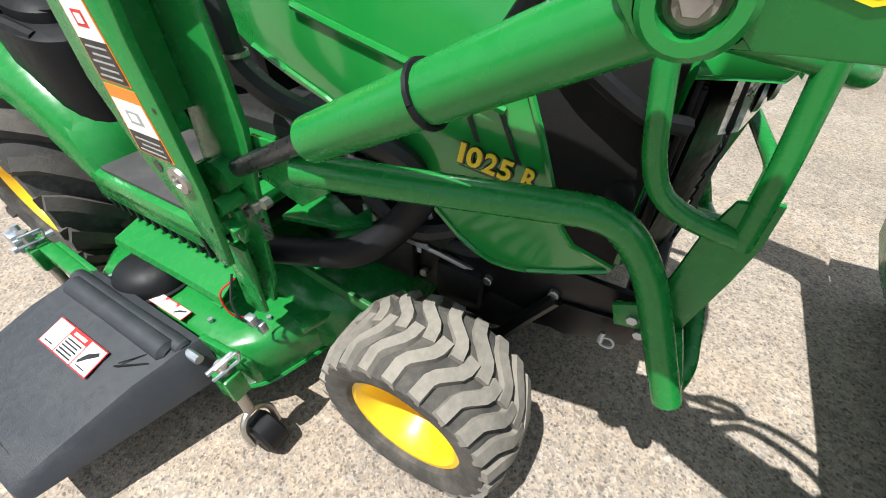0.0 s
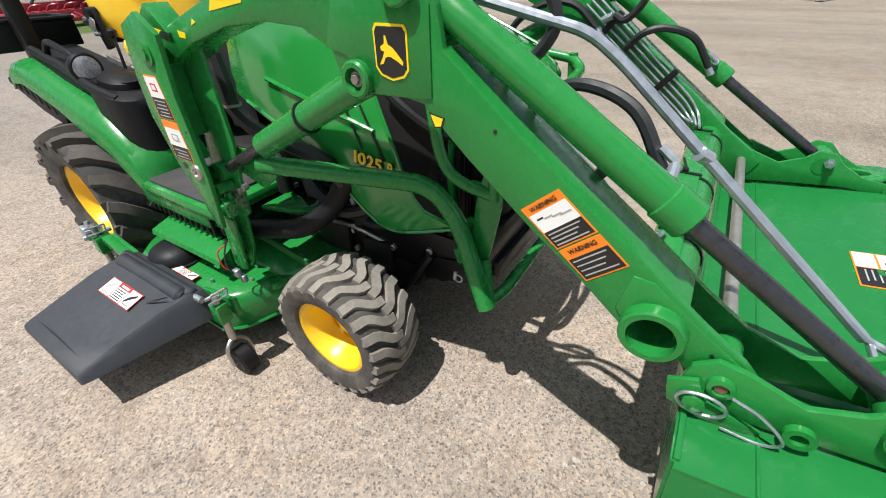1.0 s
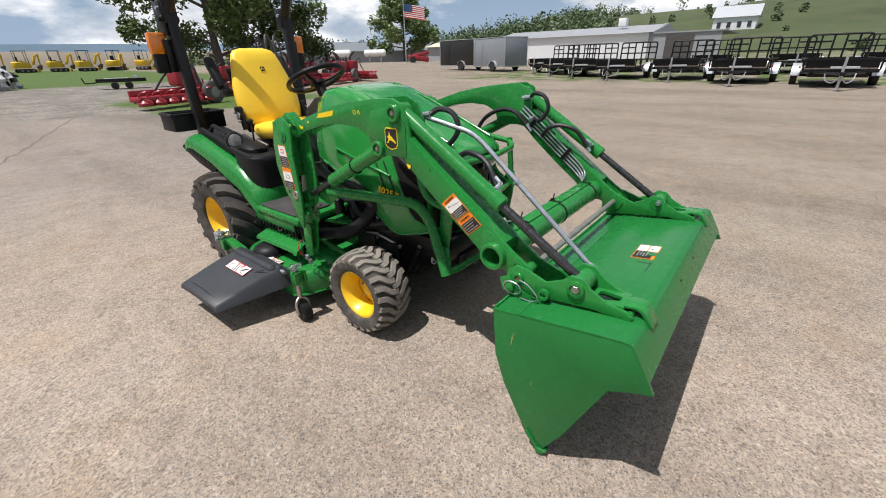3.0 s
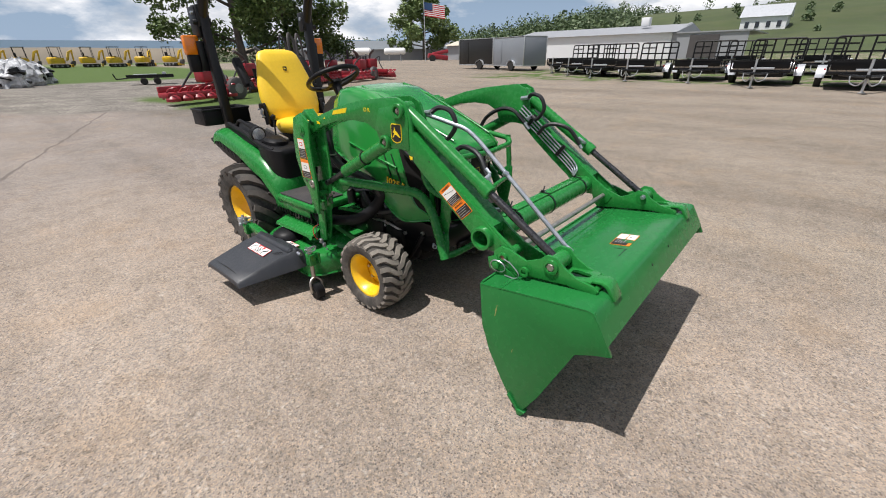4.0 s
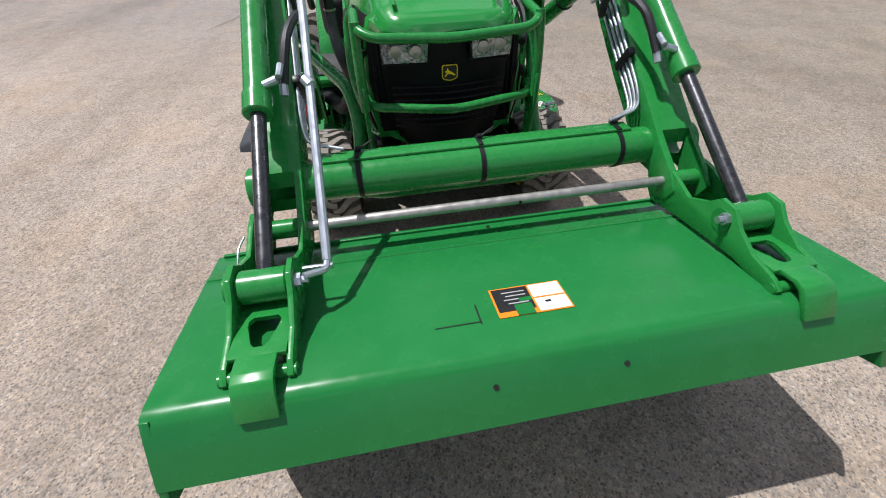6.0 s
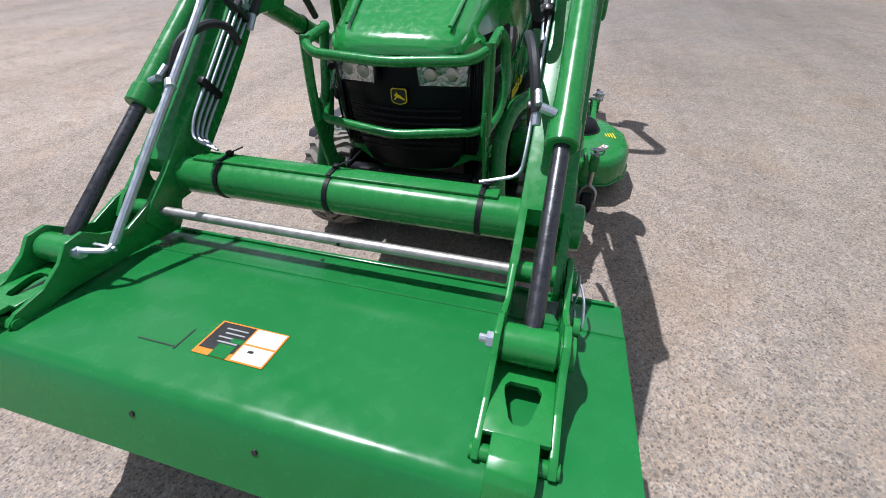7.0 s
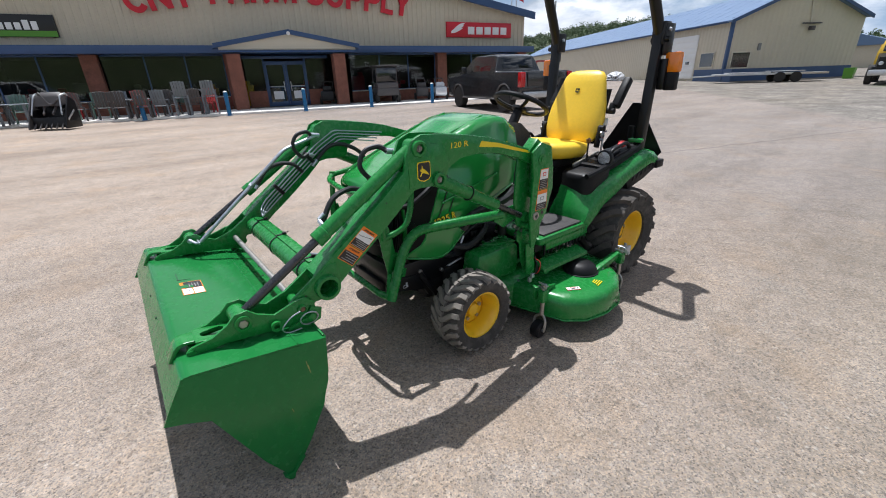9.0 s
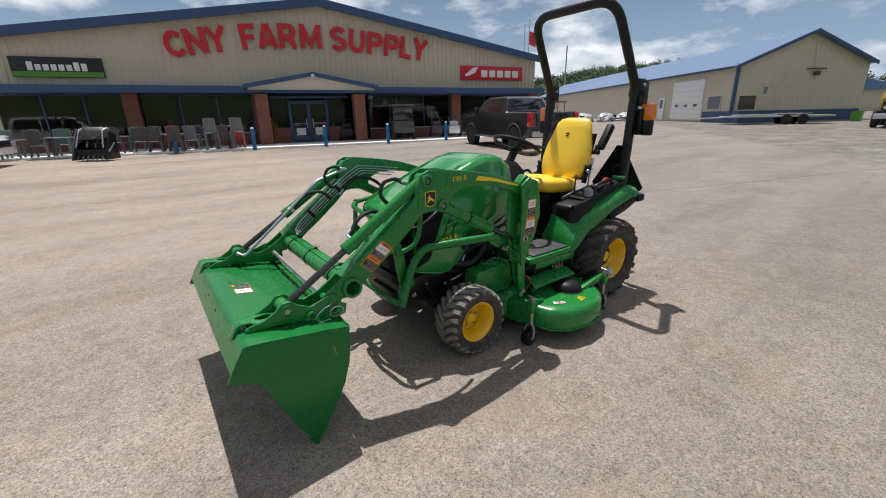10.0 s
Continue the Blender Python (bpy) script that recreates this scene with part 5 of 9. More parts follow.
    part("mast_bolt", P(lathe([(0.590, 0.024), (0.598, 0.022), (0.600, 0.012), (0.592, 0.010), (0.592, 0.0001)], (0, 0.372, 0.713), "x", 20)), STEEL, mast)
    # black disc in place of a shaded bolt hole
    part("mast_hole", P(rod((0.5915, 0.425, 0.723), (0.5928, 0.425, 0.723), 0.010, 12)), DECALBLACK, mast)
    part("mast_cap", P(prism([(0.33, 1.06), (0.395, 1.12), (0.45, 1.08)], 0.50, 0.56, "x", 0.002)), GREEN, mast)
    part("mast_foot", P(merged(prism([(0.352, 0.54), (0.42, 0.54), (0.438, 0.345), (0.40, 0.332), (0.372, 0.345)], 0.545, 0.555, "x", 0.002), box((0.530, 0.43, 0.43), (0.030, 0.008, 0.16), 0.001))), GREEN, mast)
    part("latch_lever", P(merged(rod((0.525, 0.345, 0.655), (0.572, 0.345, 0.655), 0.016, 12), prism([(0.33, 0.64), (0.36, 0.64), (0.375, 0.58), (0.345, 0.56), (0.325, 0.60)], 0.540, 0.552, "x", 0.002))), GREEN, mast, "green latch lever")
    part("latch_tab", P(box((0.56, 0.335, 0.615), (0.028, 0.030, 0.012), 0.003, (20, 0, 0))), GREEN, mast)
    part("wire_bundle", P(hose([(0.563, 0.42, 0.44), (0.60, 0.43, 0.42), (0.605, 0.415, 0.37), (0.585, 0.40, 0.345)], 0.0022, 6)), REDWIRE, mast)
    part("wire_bundle", P(hose([(0.563, 0.425, 0.45), (0.595, 0.41, 0.40), (0.60, 0.39, 0.36), (0.58, 0.385, 0.335)], 0.003, 6)), HOSE, mast)
    part("wire_plug", P(merged(box((0.585, 0.385, 0.345), (0.020, 0.024, 0.028), 0.004), box((0.575, 0.375, 0.318), (0.018, 0.020, 0.030), 0.003))), ZINC, mast)
    # edge holes are black discs, their shade painted on
    for zz in (0.83, 0.62):
        part("edge_hole", P(rod((0.5915, 0.352, zz), (0.5928, 0.352, zz), 0.004, 8)), DECALBLACK, mast)
    part("mast_spring", P(hose([(0.545, 0.27 + 0.012 * math.cos(k * 1.3), 0.60 + 0.004 * k) for k in range(12)], 0.003, 6)), DARKMETAL, mast)
    for k in range(3):
        part("mast_bolt_small", P(rod((0.515, 0.28 + 0.03 * k, 0.66 - 0.02 * k), (0.530, 0.28 + 0.03 * k, 0.66 - 0.02 * k), 0.010, 6)), STEEL, mast)

    # decals on the mast
    def on_mast(z0, z1, lo, hi, w0=0.0, w1=1.0):
        def ends(z):
            t = (z - 0.74) / 0.23
            a, b = 0.366 + 0.030 * t, 0.458
            return a + (b - a) * w0, a + (b - a) * w1
        a0, b0 = ends(z0)
        a1, b1 = ends(z1)
        return P(prism([(a0, z0), (b0, z0), (b1, z1), (a1, z1)], 0.5915 + lo, 0.5915 + hi, "x"))
    for z0, z1, head in ((0.855, 0.965, 0.004), (0.742, 0.850, 0.020)):
        dec = part("warning_decal", on_mast(z0, z1, 0.0, 0.0014), ORANGE, mast, "orange, white and black warning decal")
        split = z0 + (z1 - z0) * (0.50 if head < 0.01 else 0.36)
        part("picture_field", on_mast(split, z1 - head, 0.001, 0.002, 0.04, 0.96), WHITE, dec)
        part("text_field", on_mast(z0 + 0.002, split, 0.001, 0.002, 0.04, 0.96), DECALBLACK, dec)
        for k in range(5 if head < 0.01 else 3):
            z = z0 + 0.007 + 0.0095 * k
            part("print_line", on_mast(z, z + 0.0025, 0.0018, 0.0025, 0.14, 0.86 - 0.12 * (k % 2)), DECALGREY, dec)
        zc = (split + z1 - head) / 2
        ctr = on_mast(zc - 0.010, zc + 0.010, 0.0018, 0.0024, 0.30, 0.70)
        part("picture_mark", ctr, RED if head < 0.01 else DECALGREY, dec)
        part("picture_mark", on_mast(zc - 0.006, zc + 0.006, 0.0022, 0.0029, 0.38, 0.62), WHITE, dec)

    # lift cylinder
    a, b = Vector((0.515, -0.253, 1.014)), Vector((0.515, 0.36, 0.695))
    w = (b - a).normalized()
    cyl = part("lift_cylinder", P(merged(rod(a + w * 0.02, a + w * 0.445, 0.032, 20, bevel=0.003), rod(a - Vector((0.035, 0, 0)), a + Vector((0.035, 0, 0)), 0.036, 18))), GREEN, loader, "green hydraulic lift cylinder")
    part("piston_rod", P(rod(a + w * 0.44, b, 0.016, 14)), CHROME, cyl)
    part("cable_tie", P(tube([a + w * 0.235 + (frame_of(w)[0] * math.cos(t) + frame_of(w)[1] * math.sin(t)) * 0.0335 for t in [2 * math.pi * k / 16 for k in range(17)]], 0.0042, 0, 6, 1)), BLACKPLASTIC, cyl)
    part("rod_eye", P(rod(b - Vector((0.03, 0, 0)), b + Vector((0.03, 0, 0)), 0.030, 16)), GREEN, cyl)

    # tilt cylinder
    a, b = Vector((0.508, -0.352, 1.160)), Vector((0.508, -1.136, 0.660))
    w = (b - a).normalized()
    cyl = part("tilt_cylinder", P(merged(rod(a + w * 0.01, a + w * 0.545, 0.029, 20), rod(a + w * 0.50, a + w * 0.552, 0.0325, 20, bevel=0.003), rod(a - Vector((0.026, 0, 0)), a + Vector((0.026, 0, 0)), 0.034, 18))), GREEN, loader, "green hydraulic bucket cylinder")
    part("piston_rod", P(rod(a + w * 0.55, b, 0.0165, 16)), CHROME, cyl, "dark polished piston rod")
    part("oil_port", P(merged(rod(a + w * 0.50 + Vector((-0.02, 0, 0.02)), a + w * 0.50 + Vector((-0.050, 0, 0.030)), 0.009, 10), rod(a + w * 0.50 + Vector((-0.055, 0, 0.035)), a + w * 0.47 + Vector((-0.060, 0, 0.036)), 0.0075, 8))), ZINC, cyl)
    part("rod_eye", P(rod(b - Vector((0.044, 0, 0)), b + Vector((0.044, 0, 0)), 0.033, 20, bevel=0.003)), GREEN, cyl)

    # steel oil pipes on the inner top of the arm
    for k in range(4):
        x = 0.437
        pts = [(x, 0.05 - 0.02 * k, 1.112 - 0.016 * k), (x, -0.28 + 0.012 * k, 1.155 - 0.018 * k), (x, -0.40 + 0.012 * k, 1.085 - 0.015 * k), (x, -0.742 + 0.012 * k, 0.812 - 0.012 * k), (x - 0.004, -0.775 + 0.013 * k, 0.770 - 0.006 * k), (x - 0.09 + 0.018 * k, -0.790 + 0.011 * k, 0.752)]
        if sd > 0:
            pts[:2] = [(x, -0.385 + 0.012 * k, 1.097 - 0.015 * k)]
        part("oil_pipe", P(tube(pts, 0.0040, 0.025, 8)), ZINC, loader, "thin bare steel oil pipe")
    for y, z in ((-0.455, 1.018), (-0.655, 0.862)):
        part("pipe_clamp", P(box((0.434, y, z), (0.020, 0.020, 0.075), 0.003, (38, 0, 0))), BLACKPAINT, loader)
    part("oil_hose", P(hose([(0.42, -0.08, 0.94), (0.42, -0.14, 1.02), (0.42, -0.24, 1.07), (0.42, -0.33, 1.065), (0.425, -0.41, 1.00)], 0.012)), HOSE, loader, "black hydraulic hose")
    part("oil_hose", P(hose([(0.43, -0.42, 1.14), (0.41, -0.46, 1.165), (0.40, -0.52, 1.15), (0.40, -0.545, 1.09), (0.41, -0.50, 1.03), (0.42, -0.46, 1.04)], 0.011)), HOSE, loader)
    part("oil_hose", P(hose([(0.42, -0.51, 0.945), (0.40, -0.56, 0.995), (0.41, -0.62, 1.01), (0.43, -0.70, 0.985), (0.45, -0.76, 0.905)], 0.011)), HOSE, loader)
    part("hose_fitting", P(rod((0.432, -0.375, 1.136), (0.428, -0.432, 1.146), 0.0125, 10)), ZINC, loader)
    part("hose_fitting", P(rod((0.421, -0.455, 1.038), (0.430, -0.425, 1.024), 0.0115, 10)), ZINC, loader)
    part("hose_fitting", P(rod((0.425, -0.40, 1.01), (0.428, -0.44, 0.965), 0.010, 8)), ZINC, loader)
    part("hose_fitting", P(rod((0.45, -0.755, 0.91), (0.452, -0.772, 0.884), 0.010, 8)), ZINC, loader)
    part("sleeved_hose", P(hose([(0.39, 0.46, 0.98), (0.395, 0.44, 0.90), (0.395, 0.425, 0.83), (0.39, 0.34, 0.775), (0.375, 0.20, 0.745), (0.355, 0.11, 0.71), (0.33, 0.08, 0.64)], 0.024)), HOSE, loader, "black sleeved hose bundle")
    part("hose_clamp", P(lathe([(-0.004, 0.027), (0.004, 0.027), (0.004, 0.023), (-0.004, 0.023)], (0.395, 0.43, 0.845), "z", 16, closed=True)), STEEL, loader)

    # braced tube from the mast to the front
    part("side_tube", P(tube([(0.505, 0.20, 0.742), (0.46, 0.06, 0.738), (0.335, -0.245, 0.715), (0.315, -0.315, 0.62), (0.345, -0.425, 0.380)], 0.0255, 0.09, 14)), GREEN, loader, "green bent side tube")
    part("side_tube_plate", P(prism([(0.16, 0.77), (0.30, 0.77), (0.31, 0.69), (0.22, 0.66), (0.15, 0.71)], 0.492, 0.500, "x", 0.002)), GREEN, loader)

    # bucket carrier
    car = part("bucket_carrier", P(merged(prism(CARRIER, 0.556, 0.568, "x", 0.002), prism(CARRIER, 0.450, 0.461, "x", 0.002), cut(box((0.508, -1.215, 0.630), (0.096, 0.14, 0.010), 0.001, (-6, 0, 0)), prism([(0.486, -1.190), (0.530, -1.190), (0.537, -1.200), (0.535, -1.215), (0.523, -1.256), (0.516, -1.264), (0.500, -1.264), (0.493, -1.256), (0.481, -1.215), (0.479, -1.200)], 0.60, 0.70, "z")))), GREEN, loader, "green twin-plate bucket carrier")
    part("carrier_boss", P(rod((0.448, -1.136, 0.660), (0.574, -1.136, 0.660), 0.026, 20)), GREEN, car)
    part("carrier_pin", P(lathe([(0.566, 0.030), (0.577, 0.029), (0.579, 0.019), (0.573, 0.017), (0.573, 0.0001)], (0, -1.136, 0.660), "x", 24)), GREEN, car)
    part("pin_end", P(rod((0.572, -1.136, 0.660), (0.578, -1.136, 0.660), 0.016, 6, bevel=0.002)), STEEL, car)
    part("carrier_nut", P(merged(rod((0.452, -1.148, 0.672), (0.438, -1.148, 0.672), 0.014, 6), rod((0.440, -1.148, 0.672), (0.426, -1.148, 0.672), 0.008, 10))), ZINC, car)
    part("rear_pin", P(lathe([(0.566, 0.020), (0.578, 0.019), (0.580, 0.012), (0.572, 0.010), (0.572, 0.0001)], (0, -0.93, 0.637), "x", 20)), GREEN, car)
    part("pin_bolt", P(rod((0.570, -0.93, 0.637), (0.576, -0.93, 0.637), 0.010, 6)), RUST, car)
    part("carrier_eye", P(lathe([(-0.006, 0.020), (0.006, 0.020), (0.006, 0.011), (-0.006, 0.011)], (0.585, -1.035, 0.612), "x", 16, closed=True)), GREEN, car)
    ring = [(0.584 + 0.004 * math.sin(t), -0.915 + 0.034 * math.cos(t), 0.598 + 0.026 * math.sin(t)) for t in [2 * math.pi * k / 20 for k in range(21)]]
    part("lynch_pin_ring", P(tube(ring, 0.003, 0, 6, 1)), ZINC, car, "wire ring of a locking pin")
    part("lynch_pin", P(lathe([(0.568, 0.018), (0.590, 0.016), (0.594, 0.0001)], (0, -0.905, 0.598), "x", 16)), GREEN, car)
    part("pin_cable", P(hose([(0.588, -0.945, 0.64), (0.596, -0.985, 0.632), (0.598, -1.02, 0.60), (0.592, -1.00, 0.574), (0.588, -0.95, 0.570)], 0.0025, 6)), ZINC, car)
    part("latch_plate", P(prism([(-0.86, 0.62), (-0.87, 0.575), (-0.92, 0.560), (-0.99, 0.565), (-1.0, 0.58), (-0.92, 0.60), (-0.90, 0.64)], 0.570, 0.578, "x", 0.001)), GREEN, car)

part("cross_tube", rod((-0.446, -0.818, 0.686), (0.446, -0.818, 0.686), 0.048, 28), GREEN, loader, "green round cross tube between the arms")
part("hose_guard", box((-0.005, -0.802, 0.737), (0.80, 0.046, 0.008), 0.003), GREEN, loader)
for x in (-0.317, -0.01, 0.359):
    st = part("strap", merged(lathe([(x - 0.006, 0.0484), (x + 0.006, 0.0484), (x + 0.006, 0.0505), (x - 0.006, 0.0505)], (0, -0.818, 0.686), "x", 32, closed=True), box((x, -0.802, 0.7425), (0.012, 0.052, 0.004), 0.001)), BLACKPLASTIC, loader, "black cable strap")
    part("strap_tail", merged(box((x + 0.004, -0.79, 0.748), (0.014, 0.014, 0.010), 0.002), box((x + 0.024, -0.785, 0.756), (0.042, 0.006, 0.003), 0.001, (0, -20, 20))), BLACKPLASTIC, st)
part("tie_rod", rod((-0.446, -0.934, 0.640), (0.446, -0.934, 0.640), 0.0125, 16), DULLSTEEL, loader, "bare steel tie rod")
part("rod_pin", rod((0.06, -0.948, 0.641), (0.06, -0.951, 0.6415), 0.004, 8), BLACKPAINT, loader)
part("lower_cross_tube", tube([(-0.33, -0.425, 0.395), (-0.27, -0.445, 0.395), (0.27, -0.445, 0.395), (0.33, -0.425, 0.395)], 0.018, 0.05, 12), GREEN, loader)
lv = part("level_rod", tube([(-0.43, -0.40, 1.135), (-0.395, -0.60, 1.085), (-0.385, -0.655, 1.045), (-0.392, -1.105, 0.675)], 0.0095, 0.03, 10), ZINC, loader, "bent zinc-plated level indicator rod")
part("rod_foot", merged(tube([(-0.392, -1.10, 0.678), (-0.392, -1.125, 0.668), (-0.432, -1.15, 0.682)], 0.007, 0.02, 8), box((-0.41, -1.115, 0.668), (0.06, 0.008, 0.012), 0.002)), ZINC, lv)
part("rod_clamp", rod((-0.396, -0.80, 0.925), (-0.384, -0.815, 0.915), 0.0125, 10), ZINC, lv)


# ---- bucket ----
bucket = thing("loader_bucket", "scuffed green steel bucket dumped forward, cutting edge on the ground", "bucket", (0, -1.1, 0))
SIDE = [(-0.90, 0.555), (-1.12, 0.583), (-1.352, 0.612), (-1.43, 0.468), (-1.37, 0.447), (-1.31, 0.418), (-1.19, 0.14), (-1.115, 0.006), (-1.07, 0.06), (-1.02, 0.135), (-0.955, 0.255), (-0.915, 0.37)]
WORN = material("scuffed_green_paint", (0.014, 0.158, 0.036), 0.24, vary=0.07, scale=3, fine=25, coat=0.06, spec=0.27, bump=0.16, bump_scale=7, dirt=0.10, dirt_colour=(0.03, 0.18, 0.04))
SCUFF = material("scratched_primer", (0.34, 0.33, 0.10), 0.7, vary=0.4, scale=60, fine=200)
for sd in (-1, 1):
    s = part("side_plate", prism([(y, z - 0.004 if z > 0.5 else z) for y, z in SIDE], sd * 0.668, sd * 0.6826, "x", 0.001), WORN, bucket, "green bucket side plate, scratched")
    for scr in ([(-0.974, 0.435), (-0.977, 0.434), (-0.980, 0.455), (-0.977, 0.457)], [(-0.976, 0.456), (-0.981, 0.455), (-0.983, 0.470), (-0.978, 0.472)], [(-0.981, 0.470), (-0.983, 0.470), (-0.985, 0.490), (-0.983, 0.490)], [(-1.060, 0.300), (-1.062, 0.299), (-1.066, 0.317), (-1.064, 0.318)]):
        part("scratch", prism(scr, sd * 0.6822, sd * 0.6834, "x"), SCUFF, s, "pale yellowish scratch")
    part("edge_tooth", prism([(-1.10, 0.03), (-1.145, 0.03), (-1.125, 0.0), (-1.11, 0.0)], sd * 0.66, sd * 0.69, "x", 0.002), WORN, s)
rows = []
for y, z in [(-0.90, 0.555), (-0.985, 0.567), (-0.99, 0.5705), (-1.10, 0.583), (-1.25, 0.603), (-1.325, 0.611), (-1.345, 0.610), (-1.357, 0.598), (-1.385, 0.552), (-1.413, 0.502)]:
    rows.append([(-0.683, y, z), (-0.4, y, z), (0.0, y, z), (0.4, y, z), (0.683, y, z)])
shell = part("back_shell", sheet(rows, 0.006), WORN, bucket, "glossy green bent bucket back", smooth=50)
part("floor_plate", sheet([[(-0.672, y, z), (0, y, z), (0.672, y, z)] for y, z in ((-0.90, 0.555), (-0.912, 0.40), (-0.950, 0.26), (-1.02, 0.135), (-1.07, 0.065))], 0.006), WORN, bucket)
part("cutting_edge", prism([(-1.055, 0.075), (-1.062, 0.090), (-1.128, 0.008), (-1.120, 0.002)], -0.688, 0.688, "x", 0.001), WORN, bucket, "green cutting edge, paint worn")
part("weld_seam", tube([(-0.680, -1.000, 0.5715), (0.680, -1.000, 0.5715)], 0.003, 0, 6), WORN, bucket)
part("rear_lip", box((0, -0.902, 0.558), (1.34, 0.010, 0.010), 0.003), WORN, bucket)
# bucket holes are black discs set flush, imitating the dark inside
for x in (-0.120, 0.122):
    part("lip_hole", rod((x, -1.370, 0.5655), (x, -1.3778, 0.5687), 0.0052, 10), DECALBLACK, bucket)
part("shell_hole", rod((-0.012, -0.925, 0.556), (-0.012, -0.925, 0.5605), 0.005, 10), DECALBLACK, bucket)
for sd in (-1, 1):
    hk = part("hook_block", prism([(-1.262, 0.634), (-1.285, 0.643), (-1.318, 0.647), (-1.336, 0.643), (-1.348, 0.632), (-1.373, 0.590), (-1.361, 0.585), (-1.340, 0.618), (-1.330, 0.630), (-1.314, 0.636), (-1.288, 0.632), (-1.266, 0.624)], sd * 0.474, sd * 0.542, "x", 0.003), GREEN, bucket, "green hook plate bent over the bucket edge")
    part("hook_bar", rod((sd * 0.446, -1.302, 0.614), (sd * 0.572, -1.302, 0.614), 0.012, 14), GREEN, hk)
SH = Vector((0, -1, 0.131)).normalized()


def on_shell(x0, x1, y0, y1, lo, hi):
    def z(y):
        return 0.583 + (-1.10 - y) * 0.1333
    nrm = Vector((0, 0.1322, 0.991))
    rings = []
    for h in (lo, hi):
        rings.append([Vector((x, y, z(y))) + nrm * h for x, y in ((x0, y0), (x1, y0), (x1, y1), (x0, y1))])
    return loft(rings)


dec = part("warning_decal", on_shell(-0.082, 0.067, -1.262, -1.178, 0.0004, 0.0016), ORANGE, bucket, "torn orange, black and white warning decal")
part("text_field", on_shell(-0.078, -0.004, -1.248, -1.181, 0.0012, 0.0022), DECALBLACK, dec)
part("white_field", on_shell(0.000, 0.064, -1.218, -1.181, 0.0012, 0.0022), WHITE, dec)
part("white_field", on_shell(0.000, 0.064, -1.259, -1.223, 0.0012, 0.0022), WHITE, dec)
part("torn_gap", on_shell(-0.045, -0.010, -1.262, -1.232, 0.0018, 0.0028), WORN, dec)
part("torn_gap", on_shell(-0.030, -0.004, -1.225, -1.214, 0.0018, 0.0028), WORN, dec)
for k in range(4):
    part("print_line", on_shell(-0.060 + 0.006 * (k % 2), -0.012, -1.196 - 0.011 * k, -1.193 - 0.011 * k, 0.0018, 0.0028), DECALGREY, dec)
part("picture_mark", on_shell(0.018, 0.030, -1.238, -1.232, 0.0018, 0.0026), DECALBLACK, dec)
part("scratch_mark", merged(on_shell(-0.205, -0.119, -1.2620, -1.2595, 0.0002, 0.0010), on_shell(-0.120, -0.1168, -1.266, -1.213, 0.0002, 0.0010)), DECALBLACK, bucket, "dark scratch through the paint")


# ---- mower deck ----
deck = thing("mower_deck", "green steel mid-mount mower deck with black plastic discharge chute", "mower deck", (0, 0.75, 0))
OUT = [(-0.66, 0.46), (-0.60, 0.40), (-0.30, 0.30), (0.0, 0.28), (0.35, 0.33), (0.60, 0.40), (0.78, 0.45), (0.86, 0.55), (0.89, 0.70), (0.875, 0.86), (0.80, 0.99), (0.66, 1.10), (0.45, 1.14), (0.0, 1.20), (-0.40, 1.15), (-0.58, 1.08), (-0.66, 1.00)]


def ring_at(z, k=1.0, dy=0.0):
    return [(0.05 + (x - 0.05) * k, 0.72 + (y - 0.72) * k, z) for x, y in OUT]


part("deck_shell", loft([ring_at(0.105, 1.0), ring_at(0.115, 1.006), ring_at(0.19, 1.0), ring_at(0.225, 0.985), ring_at(0.240, 0.955), ring_at(0.246, 0.86), ring_at(0.252, 0.5)]), GREEN, deck, "rounded green deck shell", smooth=50)
part("deck_lip", tube([Vector(p) for p in ring_at(0.106, 1.008)] + [Vector(ring_at(0.106, 1.008)[0])], 0.007, 0.02, 6, 2), GREEN, deck)
def crown_ring(z, s):
    return [(x * (1 - 0.9 * s), 0.58 + (y - 0.58) * (1 - s), z) for x, y in ((-0.455, 0.36), (-0.40, 0.26), (-0.30, 0.19), (0.30, 0.19), (0.40, 0.26), (0.455, 0.36), (0.455, 0.86), (0.38, 0.96), (-0.38, 0.96), (-0.455, 0.86))]


